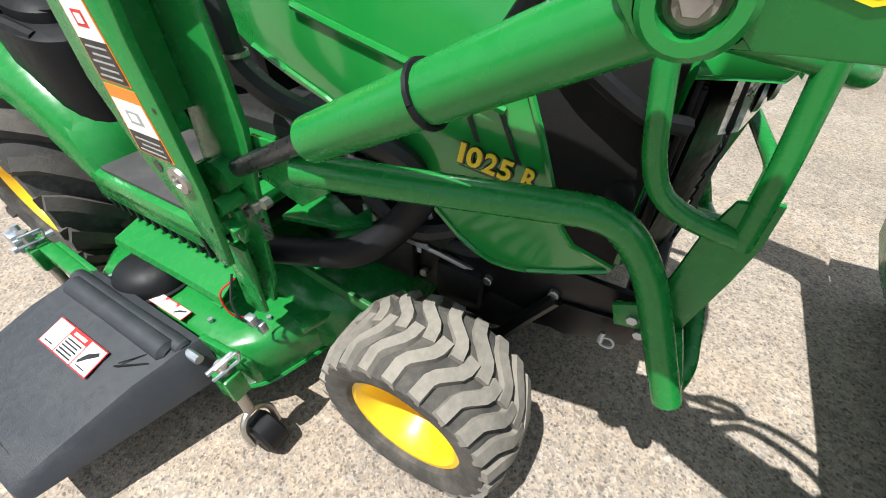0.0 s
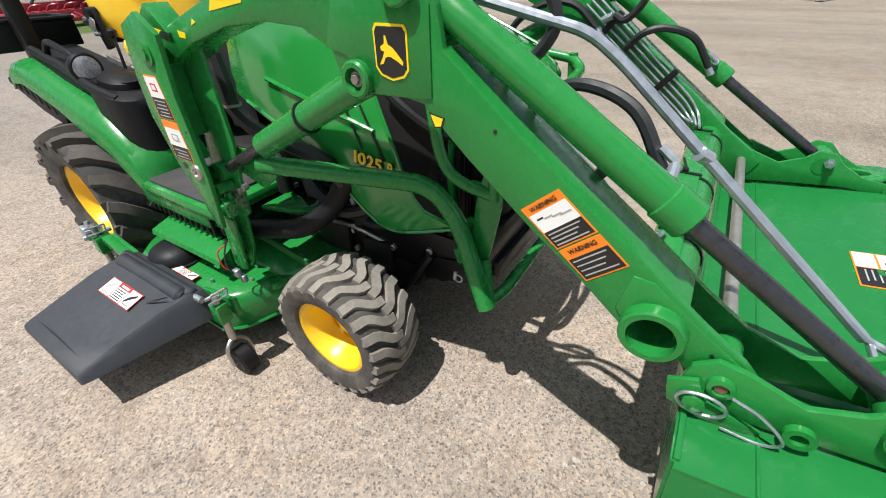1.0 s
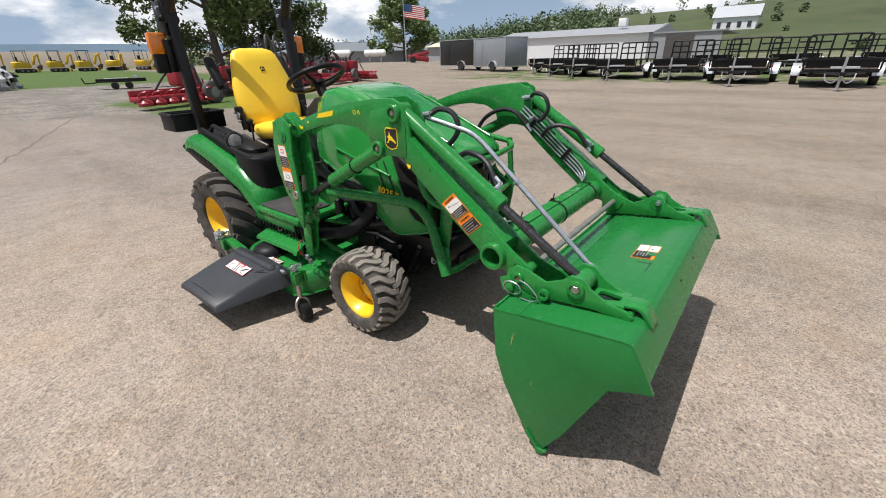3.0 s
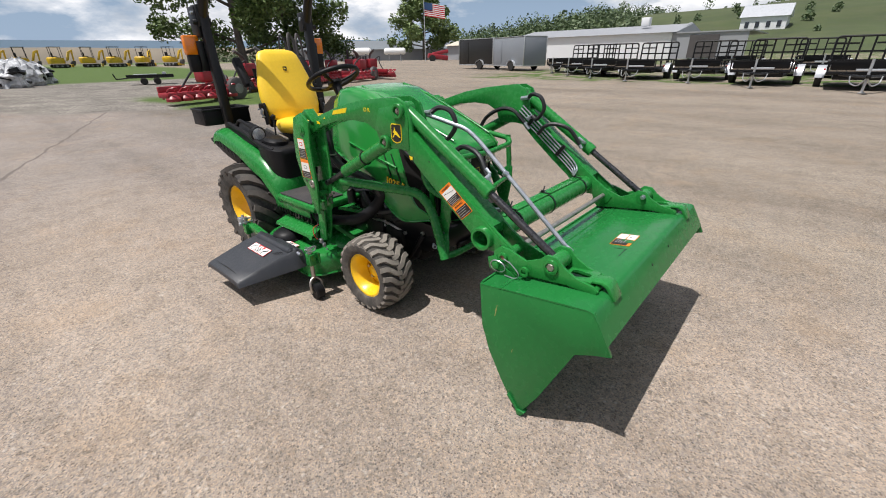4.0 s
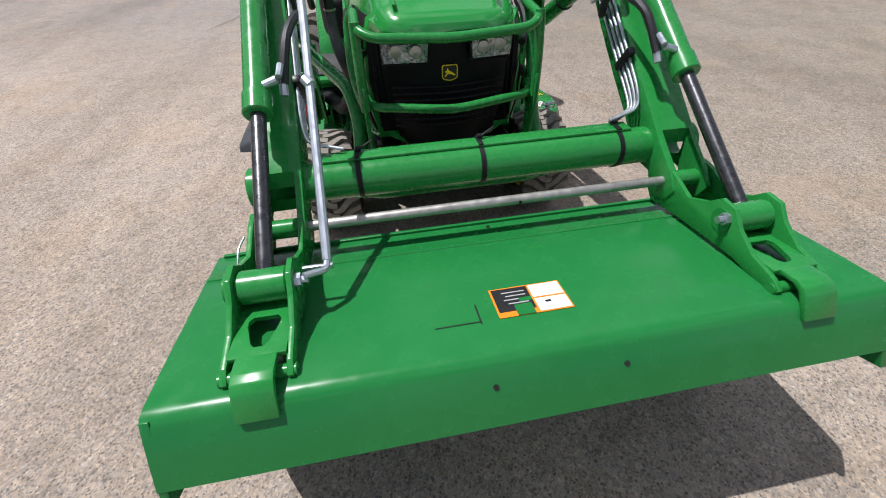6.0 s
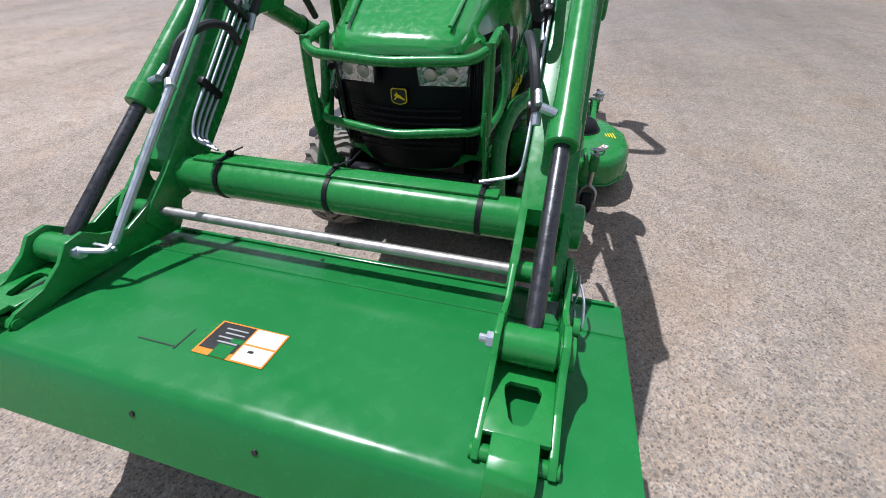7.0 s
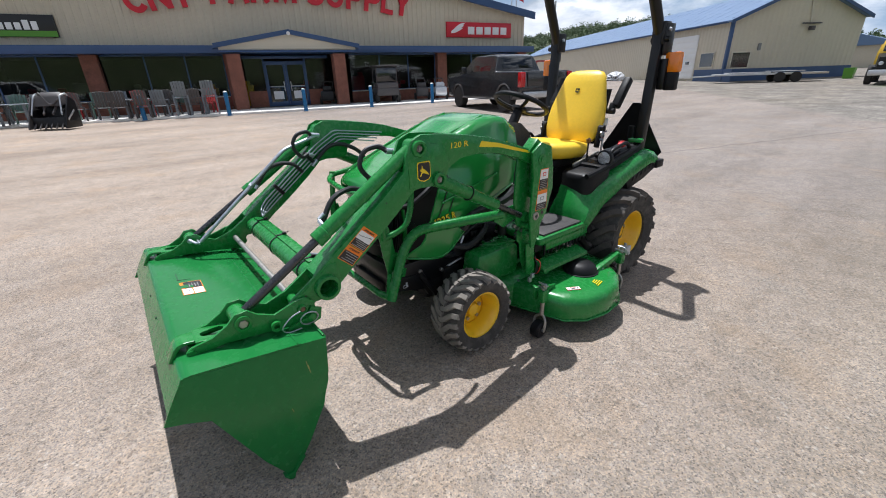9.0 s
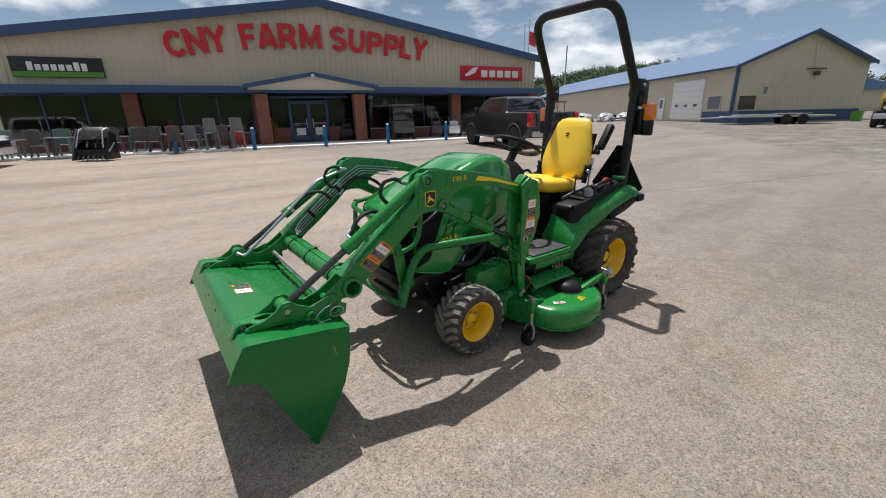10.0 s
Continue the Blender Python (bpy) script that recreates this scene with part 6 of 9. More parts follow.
part("deck_ridge", loft([crown_ring(0.12, -0.02), crown_ring(0.225, -0.01), crown_ring(0.262, 0.03), crown_ring(0.286, 0.10), crown_ring(0.298, 0.20), crown_ring(0.300, 0.5)]), GREEN, deck, "raised middle of the deck shell", smooth=50)
part("gear_box", merged(box((0.02, 0.70, 0.33), (0.18, 0.20, 0.12), 0.02), rod((0.02, 0.70, 0.30), (0.02, 0.70, 0.42), 0.05, 16)), DARKMETAL, deck)
for sd in (-1, 1):
    part("spindle_dome", lathe([(0.235, 0.104), (0.262, 0.102), (0.288, 0.088), (0.305, 0.062), (0.311, 0.030), (0.312, 0.0001)], (sd * 0.575 if sd < 0 else 0.615, 0.83, 0), "z", 28), BLACKPLASTIC, deck, "black plastic spindle dome")
    part("dome_rim", lathe([(0.240, 0.112), (0.252, 0.112), (0.254, 0.102), (0.240, 0.100)], (sd * 0.575 if sd < 0 else 0.615, 0.83, 0), "z", 28, closed=True), BLACKPLASTIC, deck)
    # gauge wheels on brackets, front and rear
    for y, x, tall in ((0.36, 0.69, 0.0), (1.16, 0.70, 0.02)):
        wx = sd * x
        gw = part("gauge_wheel", lathe([(-0.026, 0.022), (-0.029, 0.040), (-0.022, 0.052), (0.022, 0.052), (0.029, 0.040), (0.026, 0.022)], (wx, y - 0.02, 0.053), "x", 24), BLACKPLASTIC, deck, "small black gauge wheel")
        part("wheel_fork", merged(tube([(wx - sd * 0.038, y - 0.02, 0.053), (wx - sd * 0.039, y - 0.01, 0.120), (wx, y, 0.148), (wx + sd * 0.039, y - 0.01, 0.120), (wx + sd * 0.038, y - 0.02, 0.053)], 0.008, 0.03, 8), rod((wx - 0.041, y - 0.02, 0.053), (wx + 0.041, y - 0.02, 0.053), 0.008, 10)), STEEL, gw)
        post = part("wheel_post", rod((wx, y, 0.14), (wx, y, 0.335 + tall), 0.013, 12), STEEL, deck)
        part("post_sleeve", merged(box((wx, y, 0.265), (0.042, 0.05, 0.075), 0.006), prism([(y - 0.03, 0.23), (y + 0.16 if y < 1 else y - 0.20, 0.24), (y + 0.16 if y < 1 else y - 0.20, 0.27), (y - 0.03, 0.30)], wx - sd * 0.05, wx - sd * 0.035, "x", 0.002)), GREEN, post)
        part("post_pin", merged(tube([(wx - 0.03, y - 0.01, 0.32), (wx + 0.03, y - 0.015, 0.32), (wx + 0.035, y - 0.02, 0.35), (wx - 0.02, y - 0.02, 0.352)], 0.004, 0.008, 6), rod((wx - 0.03, y, 0.335), (wx + 0.03, y, 0.335), 0.006, 8)), ZINC, post)
    part("rear_arm", prism([(0.86, 0.255), (1.15, 0.31), (1.20, 0.31), (1.20, 0.275), (0.88, 0.225)], sd * 0.665, sd * 0.70, "x", 0.003), GREEN, deck)
    part("rear_arm_pin", merged(rod((sd * 0.64, 1.19, 0.30), (sd * 0.74, 1.19, 0.30), 0.010, 10), rod((sd * 0.70, 1.19, 0.26), (sd * 0.70, 1.20, 0.36), 0.009, 8), box((sd * 0.715, 1.20, 0.315), (0.03, 0.05, 0.06), 0.006)), ZINC, deck)
    part("lift_bracket", prism([(0.62, 0.24), (0.90, 0.24), (0.98, 0.32), (0.70, 0.32)], sd * 0.44, sd * 0.452, "x", 0.002), GREEN, deck)
    rail = [sheet([[(sd * 0.505, 0.51, 0.368), (sd * 0.505, 0.70, 0.368), (sd * 0.505, 0.93, 0.368)], [(sd * 0.576, 0.50, 0.340), (sd * 0.576, 0.70, 0.340), (sd * 0.580, 0.94, 0.340)], [(sd * 0.582, 0.50, 0.322), (sd * 0.582, 0.70, 0.322), (sd * 0.586, 0.94, 0.322)]], 0.005)]
    for k in range(14):
        rail.append(box((sd * 0.503, 0.53 + 0.029 * k, 0.374), (0.008, 0.012, 0.008), 0.001))
    rail.append(box((sd * 0.565, 0.515, 0.318), (0.045, 0.030, 0.006), 0.001))
    rail.append(box((sd * 0.495, 0.72, 0.300), (0.012, 0.30, 0.12), 0.002))
    part("toothed_rail", merged(*rail), GREEN, deck, "green toothed guard rail over the dome")
    part("pedal_plate", prism([(sd * 0.41, 0.42), (sd * 0.275, 0.425), (sd * 0.29, 0.36), (sd * 0.325, 0.275), (sd * 0.28, 0.268), (sd * 0.335, 0.22), (sd * 0.375, 0.28)], 0.494, 0.508, "z", 0.002), GREEN, deck, "bright green bent bracket plate")
    part("drag_arm", prism([(0.02, 0.30), (0.50, 0.38), (0.52, 0.355), (0.04, 0.265)], sd * 0.40, sd * 0.412, "x", 0.002), DARKGREEN, deck)
part("heat_shield", prism([(0.10, 0.50), (0.42, 0.50), (0.44, 0.34), (0.40, 0.30), (0.12, 0.30), (0.08, 0.36)], 0.30, 0.44, "x", 0.03), GREEN, deck)
part("black_pipe", tube([(-0.50, 0.52, 0.44), (-0.44, 0.40, 0.435), (-0.40, 0.22, 0.47), (-0.34, 0.13, 0.55), (-0.30, 0.08, 0.66)], 0.034, 0.08, 12), BLACKPLASTIC, deck, "thick black duct")


def chute_rows():
    # from the deck edge out to the lip, sloping down
    prof = [(-0.655, 0.262), (-0.70, 0.272), (-0.735, 0.262), (-0.80, 0.250), (-0.92, 0.210), (-1.03, 0.172), (-1.044, 0.164), (-1.048, 0.146)]
    rows = []
    for x, z in prof:
        t = min(1.0, max(0.0, (-0.70 - x) / 0.35))
        y0, y1 = 0.505 + 0.10 * t, 0.985 + 0.045 * t
        rows.append([(x, y0 - 0.010 - 0.014 * (1 - t), 0.168 - 0.034 * t), (x, y0, z - 0.012), (x, y0 + 0.012, z), (x, (y0 + y1) / 2, z + 0.006), (x, y1 - 0.012, z), (x, y1, z - 0.012), (x, y1 + 0.004, 0.175 - 0.038 * t)])
    return rows


chute = part("discharge_chute", sheet(chute_rows(), 0.007), CHUTEBLACK, deck, "dusty charcoal plastic discharge chute", smooth=40)
part("chute_hinge", merged(rod((-0.690, 0.515, 0.266), (-0.690, 0.985, 0.266), 0.022, 16, bevel=0.006), rod((-0.712, 0.535, 0.264), (-0.712, 0.960, 0.264), 0.030, 18, bevel=0.012)), CHUTEBLACK, chute)
# thin black tube draws the shade line of the moulded crease
part("lip_crease", tube([(-1.012, 0.612, 0.181), (-1.012, 0.82, 0.190), (-1.012, 1.012, 0.181)], 0.004, 0.05, 6), DECALBLACK, chute)
part("hinge_rod", rod((-0.690, 0.470, 0.262), (-0.690, 1.03, 0.262), 0.011, 10), ZINC, chute)
for x, y in ((-0.60, 0.56), (-0.52, 0.44), (-0.64, 0.93), (-0.35, 0.36), (0.60, 0.50), (0.45, 0.42), (0.70, 0.95)):
    part("deck_bolt", rod((x, y, 0.240), (x, y, 0.255), 0.007, 6), ZINC, deck)
part("weld_step", box((-0.42, 0.345, 0.235), (0.16, 0.05, 0.03), 0.006, (0, 0, -18)), GREEN, deck)
part("chute_mark", moved(box((0, 0, 0), (0.004, 0.075, 0.002)), pose(-0.775, 0.585, 0.266, 0, 18, 35)), DECALBLACK, chute)
part("chute_mark", moved(box((0, 0, 0), (0.003, 0.055, 0.002)), pose(-0.765, 0.595, 0.269, 0, 18, 55)), DECALBLACK, chute)


def label_on(parent, origin, across, along, w, h, kind):
    """A small red and white safety label lying in a plane."""
    m = plane_of(origin, across, along)

    def field(x0, x1, y0, y1, lo, hi):
        return moved(prism([(w * x0, h * y0), (w * x1, h * y0), (w * x1, h * y1), (w * x0, h * y1)], lo, hi, "z"), m)

    base = part("safety_label", field(-0.5, 0.5, -0.5, 0.5, 0, 0.0014), RED, parent, "white and red safety label with small print")
    part("picture_field", field(-0.485, -0.19, -0.46, 0.46, 0.001, 0.002), WHITE, base)
    part("picture_field", field(0.19, 0.485, -0.46, 0.46, 0.001, 0.002), WHITE, base)
    part("text_field", field(-0.17, 0.17, -0.46, 0.22, 0.001, 0.002), WHITE, base)
    part("danger_bar", field(-0.12, 0.12, 0.29, 0.40, 0.001, 0.002), WHITE, base)
    for k in range(5):
        part("print_line", field(-0.15, 0.14 - 0.03 * (k % 2), -0.40 + 0.12 * k, -0.345 + 0.12 * k, 0.0018, 0.0026), DECALBLACK, base)
    for s_ in (-0.34, 0.34):
        part("picture_mark", moved(prism([(w * (s_ - 0.10), -h * 0.30), (w * (s_ - 0.02), -h * 0.06), (w * (s_ + 0.10), h * 0.24), (w * (s_ + 0.07), h * 0.34), (w * (s_ - 0.06), h * 0.10), (w * (s_ - 0.12), -h * 0.20)], 0.0018, 0.0026, "z"), m), DECALBLACK if s_ > 0 else DECALGREY, base)
        part("picture_mark", field(s_ - 0.09, s_ + 0.08, -0.36, -0.32, 0.0018, 0.0026), DECALBLACK, base)


label_on(chute, (-0.815, 0.757, 0.2605), (0.0, -1, 0), (0.94, 0, 0.28), 0.205, 0.066, True)
label_on(deck, (-0.625, 0.69, 0.2535), (0, -1, 0.0), (1, 0, 0.0), 0.145, 0.032, False)
label_on(deck, (0.735, 0.585, 0.2475), (0.5, 0.85, 0), (-0.85, 0.5, 0), 0.085, 0.034, False)
for k in range(4):
    part("yellow_print", moved(box((0, 0, 0), (0.006, 0.075 - 0.012 * k, 0.0012)), pose(0.80 - 0.014 * k, 0.76, 0.2482, 0, 0, 12)), DECALYELLOW, deck)


# ---- yard side with the store ----
WALLCREAM = material("cream_metal_siding", (0.56, 0.50, 0.385), 0.5, vary=0.06, scale=0.4, fine=5, dirt=0.12, dirt_colour=(0.35, 0.30, 0.24))
CREAMTRIM = material("cream_trim", (0.60, 0.55, 0.44), 0.5, vary=0.05, scale=0.5)
BLUEMETAL = material("blue_metal_trim", (0.030, 0.070, 0.170), 0.4, vary=0.10, scale=1)
BLUEROOF = material("blue_metal_roof", (0.115, 0.185, 0.31), 0.42, vary=0.08, scale=0.4)
BRICK = material("red_brick", (0.235, 0.095, 0.065), 0.85, vary=0.35, scale=3, fine=16, bump=0.3, bump_scale=30)
# indoor shade is put into this dark colour for back wall and ceiling
DARKINSIDE = material("shop_interior_painted_dim", (0.06, 0.055, 0.05), 0.8, vary=0.5, scale=1.2, fine=5)
SHOPFLOOR = material("shop_floor", (0.18, 0.17, 0.15), 0.6, vary=0.2, scale=1)
SIGNRED = material("red_sign_face", (0.55, 0.010, 0.025), 0.4, vary=0.05, scale=1)
SIGNWHITE = material("white_sign_face", (0.80, 0.80, 0.79), 0.5, vary=0.03, scale=1)
SIGNBLACK = material("black_sign_face", (0.012, 0.012, 0.012), 0.4, vary=0.1, scale=1)
SIGNGREEN = material("green_sign_face", (0.09, 0.28, 0.02), 0.4, vary=0.05, scale=1)
BOLLARD = material("blue_bollard_paint", (0.010, 0.14, 0.33), 0.4, vary=0.12, scale=4)
WALK = material("pale_concrete_walk", (0.80, 0.77, 0.72), 0.85, vary=0.10, scale=1.5)
CHAIRGREY = material("grey_poly_chair", (0.16, 0.18, 0.20), 0.6, vary=0.15, scale=3)
CHAIRGREEN = material("green_poly_chair", (0.10, 0.16, 0.13), 0.6, vary=0.15, scale=3)
CHAIRRED = material("red_poly_chair", (0.42, 0.02, 0.025), 0.55, vary=0.1, scale=3)
CHAIRDARK = material("dark_poly_chair", (0.075, 0.068, 0.068), 0.6, vary=0.15, scale=3)
MACHRED = material("red_machine_paint", (0.30, 0.018, 0.030), 0.4, vary=0.25, scale=3, dirt=0.25, dirt_colour=(0.16, 0.07, 0.06))
MACHYELLOW = material("yellow_machine_paint", (0.68, 0.42, 0.015), 0.45, vary=0.12, scale=2, dirt=0.3)
MACHGREY = material("grey_machine_steel", (0.22, 0.22, 0.22), 0.5, metal=0.5, vary=0.3, scale=4)
TRUCKPAINT = material("dark_grey_truck_paint", (0.014, 0.015, 0.017), 0.28, vary=0.08, scale=1, coat=0.7, dirt=0.06, dirt_colour=(0.12, 0.11, 0.10))
TYREFAR = material("black_tyre", (0.025, 0.024, 0.023), 0.85, vary=0.2, scale=4)
TAIL = material("red_lamp_lens", (0.50, 0.008, 0.01), 0.2, coat=0.5)
ALU = material("aluminium", (0.55, 0.56, 0.57), 0.4, metal=0.8, vary=0.15, scale=2)


def glass(name, tint=(0.75, 0.80, 0.80)):
    m = bpy.data.materials.new(name)
    m.use_nodes = True
    b = m.node_tree.nodes["Principled BSDF"]
    b.inputs["Base Color"].default_value = (*tint, 1)
    b.inputs["Roughness"].default_value = 0.015
    b.inputs["IOR"].default_value = 1.5
    b.inputs["Transmission Weight"].default_value = 1.0
    return m


PANE = glass("shop_window_glass", (0.45, 0.50, 0.49))
CARGLASS = material("dark_car_glass", (0.010, 0.011, 0.012), 0.06, vary=0.1, scale=1, coat=1.0)


def pane(name, bm, parent, label=""):
    ob = part(name, bm, PANE, parent, label)
    ob.visible_shadow = False
    return ob


def corrugated(x0, x1, top_of, z0, y, pitch=0.30, rib=0.035):
    """An upright wall sheet with ribs, its top following top_of(x)."""
    bm = bmesh.new()
    xs = [x0]
    k = x0
    while k < x1 - 1e-6:
        for f, dy in ((0.0, 0), (0.60, 0), (0.68, -rib), (0.92, -rib), (1.0, 0)):
            if k + f * pitch <= x1:
                xs.append((k + f * pitch, dy))
        k += pitch
    cols = [(x0, 0)] + [c for c in xs[1:]] + [(x1, 0)]
    prev = None
    for x, dy in cols:
        a, b = bm.verts.new((x, y + dy, z0)), bm.verts.new((x, y + dy, top_of(x)))
        if prev:
            bm.faces.new((prev[0], a, b, prev[1]))
        prev = (a, b)
    bmesh.ops.remove_doubles(bm, verts=bm.verts, dist=1e-4)
    return bm


def gable(x, x0, x1, eave, ridge):
    c, h = (x0 + x1) / 2, (x1 - x0) / 2
    return ridge - (ridge - eave) * abs(x - c) / h


STORE_M = Matrix.Translation((-22.3126, 4.8316, 0.0)) @ pose(0, 0, 0, 0, 0, 90 - 12.0)
Z0 = 0.30
store = thing("store_building", "cream metal-sided store with blue trim, brick columns and wide shop windows", "building")
XL, XR, EAVE, RIDGE = -11.4, 17.5, 5.15, 7.45
part("gable_wall", corrugated(XL, XR, lambda x: gable(x, XL, XR, EAVE, RIDGE), 3.12, 0.0), WALLCREAM, store, "cream ribbed metal gable wall")
part("side_wall", merged(box((XR - 0.06, 10.05, 2.7), (0.12, 19.9, 4.9)), box((XL + 0.06, 10.05, 2.7), (0.12, 19.9, 4.9)), box((3.05, 20.0, 2.7), (28.9, 0.12, 4.9))), WALLCREAM, store)
for sg in (-1, 1):
    xa, xb = 3.05, (XL - 0.5 if sg < 0 else XR + 0.5)
    za, zb = RIDGE + 0.12, EAVE + 0.12 - 0.08
    part("roof_slope", loft([[(xa, -0.45, za), (xb, -0.45, zb), (xb, -0.45, zb - 0.10), (xa, -0.45, za - 0.10)], [(xa, 20.4, za), (xb, 20.4, zb), (xb, 20.4, zb - 0.10), (xa, 20.4, za - 0.10)]]), BLUEROOF, store, "blue metal roof slope")
    part("rake_trim", loft([[(xa, -0.50, za + 0.04), (xb, -0.50, zb + 0.04), (xb, -0.50, zb - 0.36), (xa, -0.50, za - 0.36)], [(xa, -0.38, za + 0.04), (xb, -0.38, zb + 0.04), (xb, -0.38, zb - 0.36), (xa, -0.38, za - 0.36)]]), BLUEMETAL, store, "blue rake trim")
part("soffit_band", merged(box((3.05, -0.55, 3.00), (28.9, 1.2, 0.26), 0.02), box((3.05, -1.16, 3.02), (28.9, 0.04, 0.34), 0.01)), BLUEMETAL, store, "blue fascia band above the shop windows")
# back wall and ceiling are coloured dark to imitate the unlit shop
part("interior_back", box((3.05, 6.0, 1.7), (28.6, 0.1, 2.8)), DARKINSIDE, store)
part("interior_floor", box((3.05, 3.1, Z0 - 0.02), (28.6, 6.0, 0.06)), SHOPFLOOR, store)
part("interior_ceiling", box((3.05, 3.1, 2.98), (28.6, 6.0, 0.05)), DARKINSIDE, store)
rng = random.Random(4)
for k in range(26):
    x = -10.5 + k * 1.08 + rng.uniform(-0.2, 0.2)
    h = rng.uniform(0.5, 1.5)
    part("display_stand", merged(box((x, rng.uniform(2.0, 4.5), Z0 + h / 2), (rng.uniform(0.3, 0.8), 0.5, h), 0.04), box((x, 3.2, Z0 + h + 0.1), (0.3, 0.3, 0.25), 0.05)), rng.choice([MACHRED, MACHGREY, CHAIRDARK, MACHYELLOW, CHAIRGREEN]), store)
BAYS = [(-11.2, -6.6), (-5.9, -0.9), (5.5, 10.85), (11.55, 17.3)]
for a, b in BAYS:
    win = part("shop_window", merged(box(((a + b) / 2, 0.05, 2.84), (b - a, 0.08, 0.08), 0.01), box(((a + b) / 2, 0.05, 0.92), (b - a, 0.10, 0.08), 0.01)), BLUEMETAL, store, "wide shop window with dark glass")
    cnt = max(2, round((b - a) / 1.7))
    for k in range(cnt):
        x0, x1 = a + (b - a) * k / cnt, a + (b - a) * (k + 1) / cnt
        pane("pane", box(((x0 + x1) / 2, 0.05, 1.88), (x1 - x0 - 0.06, 0.012, 1.86)), win)
        part("mullion", box((x1, 0.05, 1.88), (0.06, 0.09, 1.9), 0.008), BLUEMETAL, win)
    # knee wall of brick courses
    knee = part("knee_wall", box(((a + b) / 2, 0.06, 0.58), (b - a, 0.16, 0.60)), BRICK, store, "low red brick wall")
    part("brick_course", merged(*[box(((a + b) / 2, -0.022, 0.33 + 0.075 * r), (b - a, 0.012, 0.060), 0.003) for r in range(8)]), BRICK, knee)
    part("wall_cap", box(((a + b) / 2, 0.02, 0.90), (b - a, 0.22, 0.04), 0.008), CREAMTRIM, knee)


def brick_column(x, y, w, d, z0, z1, label="red brick column"):
    col = part("brick_column", box((x, y, (z0 + z1) / 2), (w - 0.02, d - 0.02, z1 - z0)), BRICK, store, label)
    cs = []
    n = int((z1 - z0) / 0.078)
    for r in range(n):
        z = z0 + 0.039 + 0.078 * r
        off = 0.11 if r % 2 else 0.0
        x0 = x - w / 2
        xs = sorted({x0, x0 + w} | {x0 + off + 0.22 * k for k in range(1 - (r % 2), int(w / 0.22) + 1) if 0.03 < off + 0.22 * k < w - 0.03})
        for p, q in zip(xs, xs[1:]):
            cs.append(box(((p + q) / 2, y, z), (q - p - 0.010, d, 0.066)))
    part("brick_face", merged(*cs), BRICK, col)


for x in (-6.25, -0.55, 11.2, 17.2):
    brick_column(x, -0.12, 0.64, 0.44, 0.28, 2.88)
# entrance porch
PY = -1.25
for x in (-0.44, 4.60):
    brick_column(x, PY, 0.62, 0.62, 0.28, 2.80, "red brick porch column")
porch = part("porch_gable", prism([(-1.0, 2.98), (5.5, 2.98), (5.5, 3.12), (2.2, 3.70), (-1.0, 3.12)], PY - 0.30, PY + 1.4, "y"), CREAMTRIM, store, "small cream porch gable")
for sg in (-1, 1):
    xb = -1.2 if sg < 0 else 5.7
    part("porch_roof", loft([[(2.2, PY - 0.45, 3.86), (xb, PY - 0.45, 3.24), (xb, PY - 0.45, 3.04), (2.2, PY - 0.45, 3.66)], [(2.2, PY + 1.2, 3.86), (xb, PY + 1.2, 3.24), (xb, PY + 1.2, 3.04), (2.2, PY + 1.2, 3.66)]]), BLUEMETAL, porch, "blue porch roof edge")
part("porch_lamp", lathe([(0, 0.09), (-0.08, 0.08), (-0.10, 0.0001)], (2.2, PY - 0.46, 3.68), "y", 16), SIGNWHITE, porch)
part("porch_ceiling", box((2.2, PY + 0.5, 2.90), (6.4, 1.9, 0.08)), BLUEMETAL, porch)
entry = part("entrance", merged(box((2.1, 0.02, 2.72), (4.4, 0.10, 0.14), 0.01), box((0.95, 0.02, 1.5), (0.10, 0.10, 2.4), 0.01), box((3.02, 0.02, 1.5), (0.10, 0.10, 2.4), 0.01), box((2.0, 0.02, 2.48), (2.1, 0.10, 0.10), 0.01)), BLUEMETAL, store, "blue-framed glass entrance")
for x in (1.47, 2.50):
    door = part("glass_door", merged(box((x - 0.46, -0.02, 1.38), (0.10, 0.06, 2.14), 0.008), box((x + 0.46, -0.02, 1.38), (0.10, 0.06, 2.14), 0.008), box((x, -0.02, 0.42), (1.0, 0.06, 0.22), 0.008), box((x, -0.02, 2.40), (1.0, 0.06, 0.10), 0.008), box((x, -0.02, 1.28), (1.0, 0.05, 0.07), 0.008)), BLUEMETAL, entry)
    pane("pane", box((x, -0.02, 1.40), (0.84, 0.012, 1.95)), door)
    part("push_bar", rod((x - 0.36, -0.08, 1.30), (x + 0.36, -0.08, 1.30), 0.022, 8), ALU, door)
    part("door_pull", rod((x + (0.34 if x < 2 else -0.34), -0.10, 1.05), (x + (0.34 if x < 2 else -0.34), -0.10, 1.55), 0.022, 8), ALU, door)
    part("door_notice", box((x, -0.035, 0.86), (0.5, 0.004, 0.4)), SIGNWHITE, door)
for x0, x1 in ((0.0, 0.9), (3.07, 4.2)):
    pane("side_pane", box(((x0 + x1) / 2, 0.03, 1.9), (x1 - x0, 0.012, 1.6)), entry)
    part("side_panel", box(((x0 + x1) / 2, 0.03, 0.7), (x1 - x0, 0.12, 0.8)), BRICK, entry)
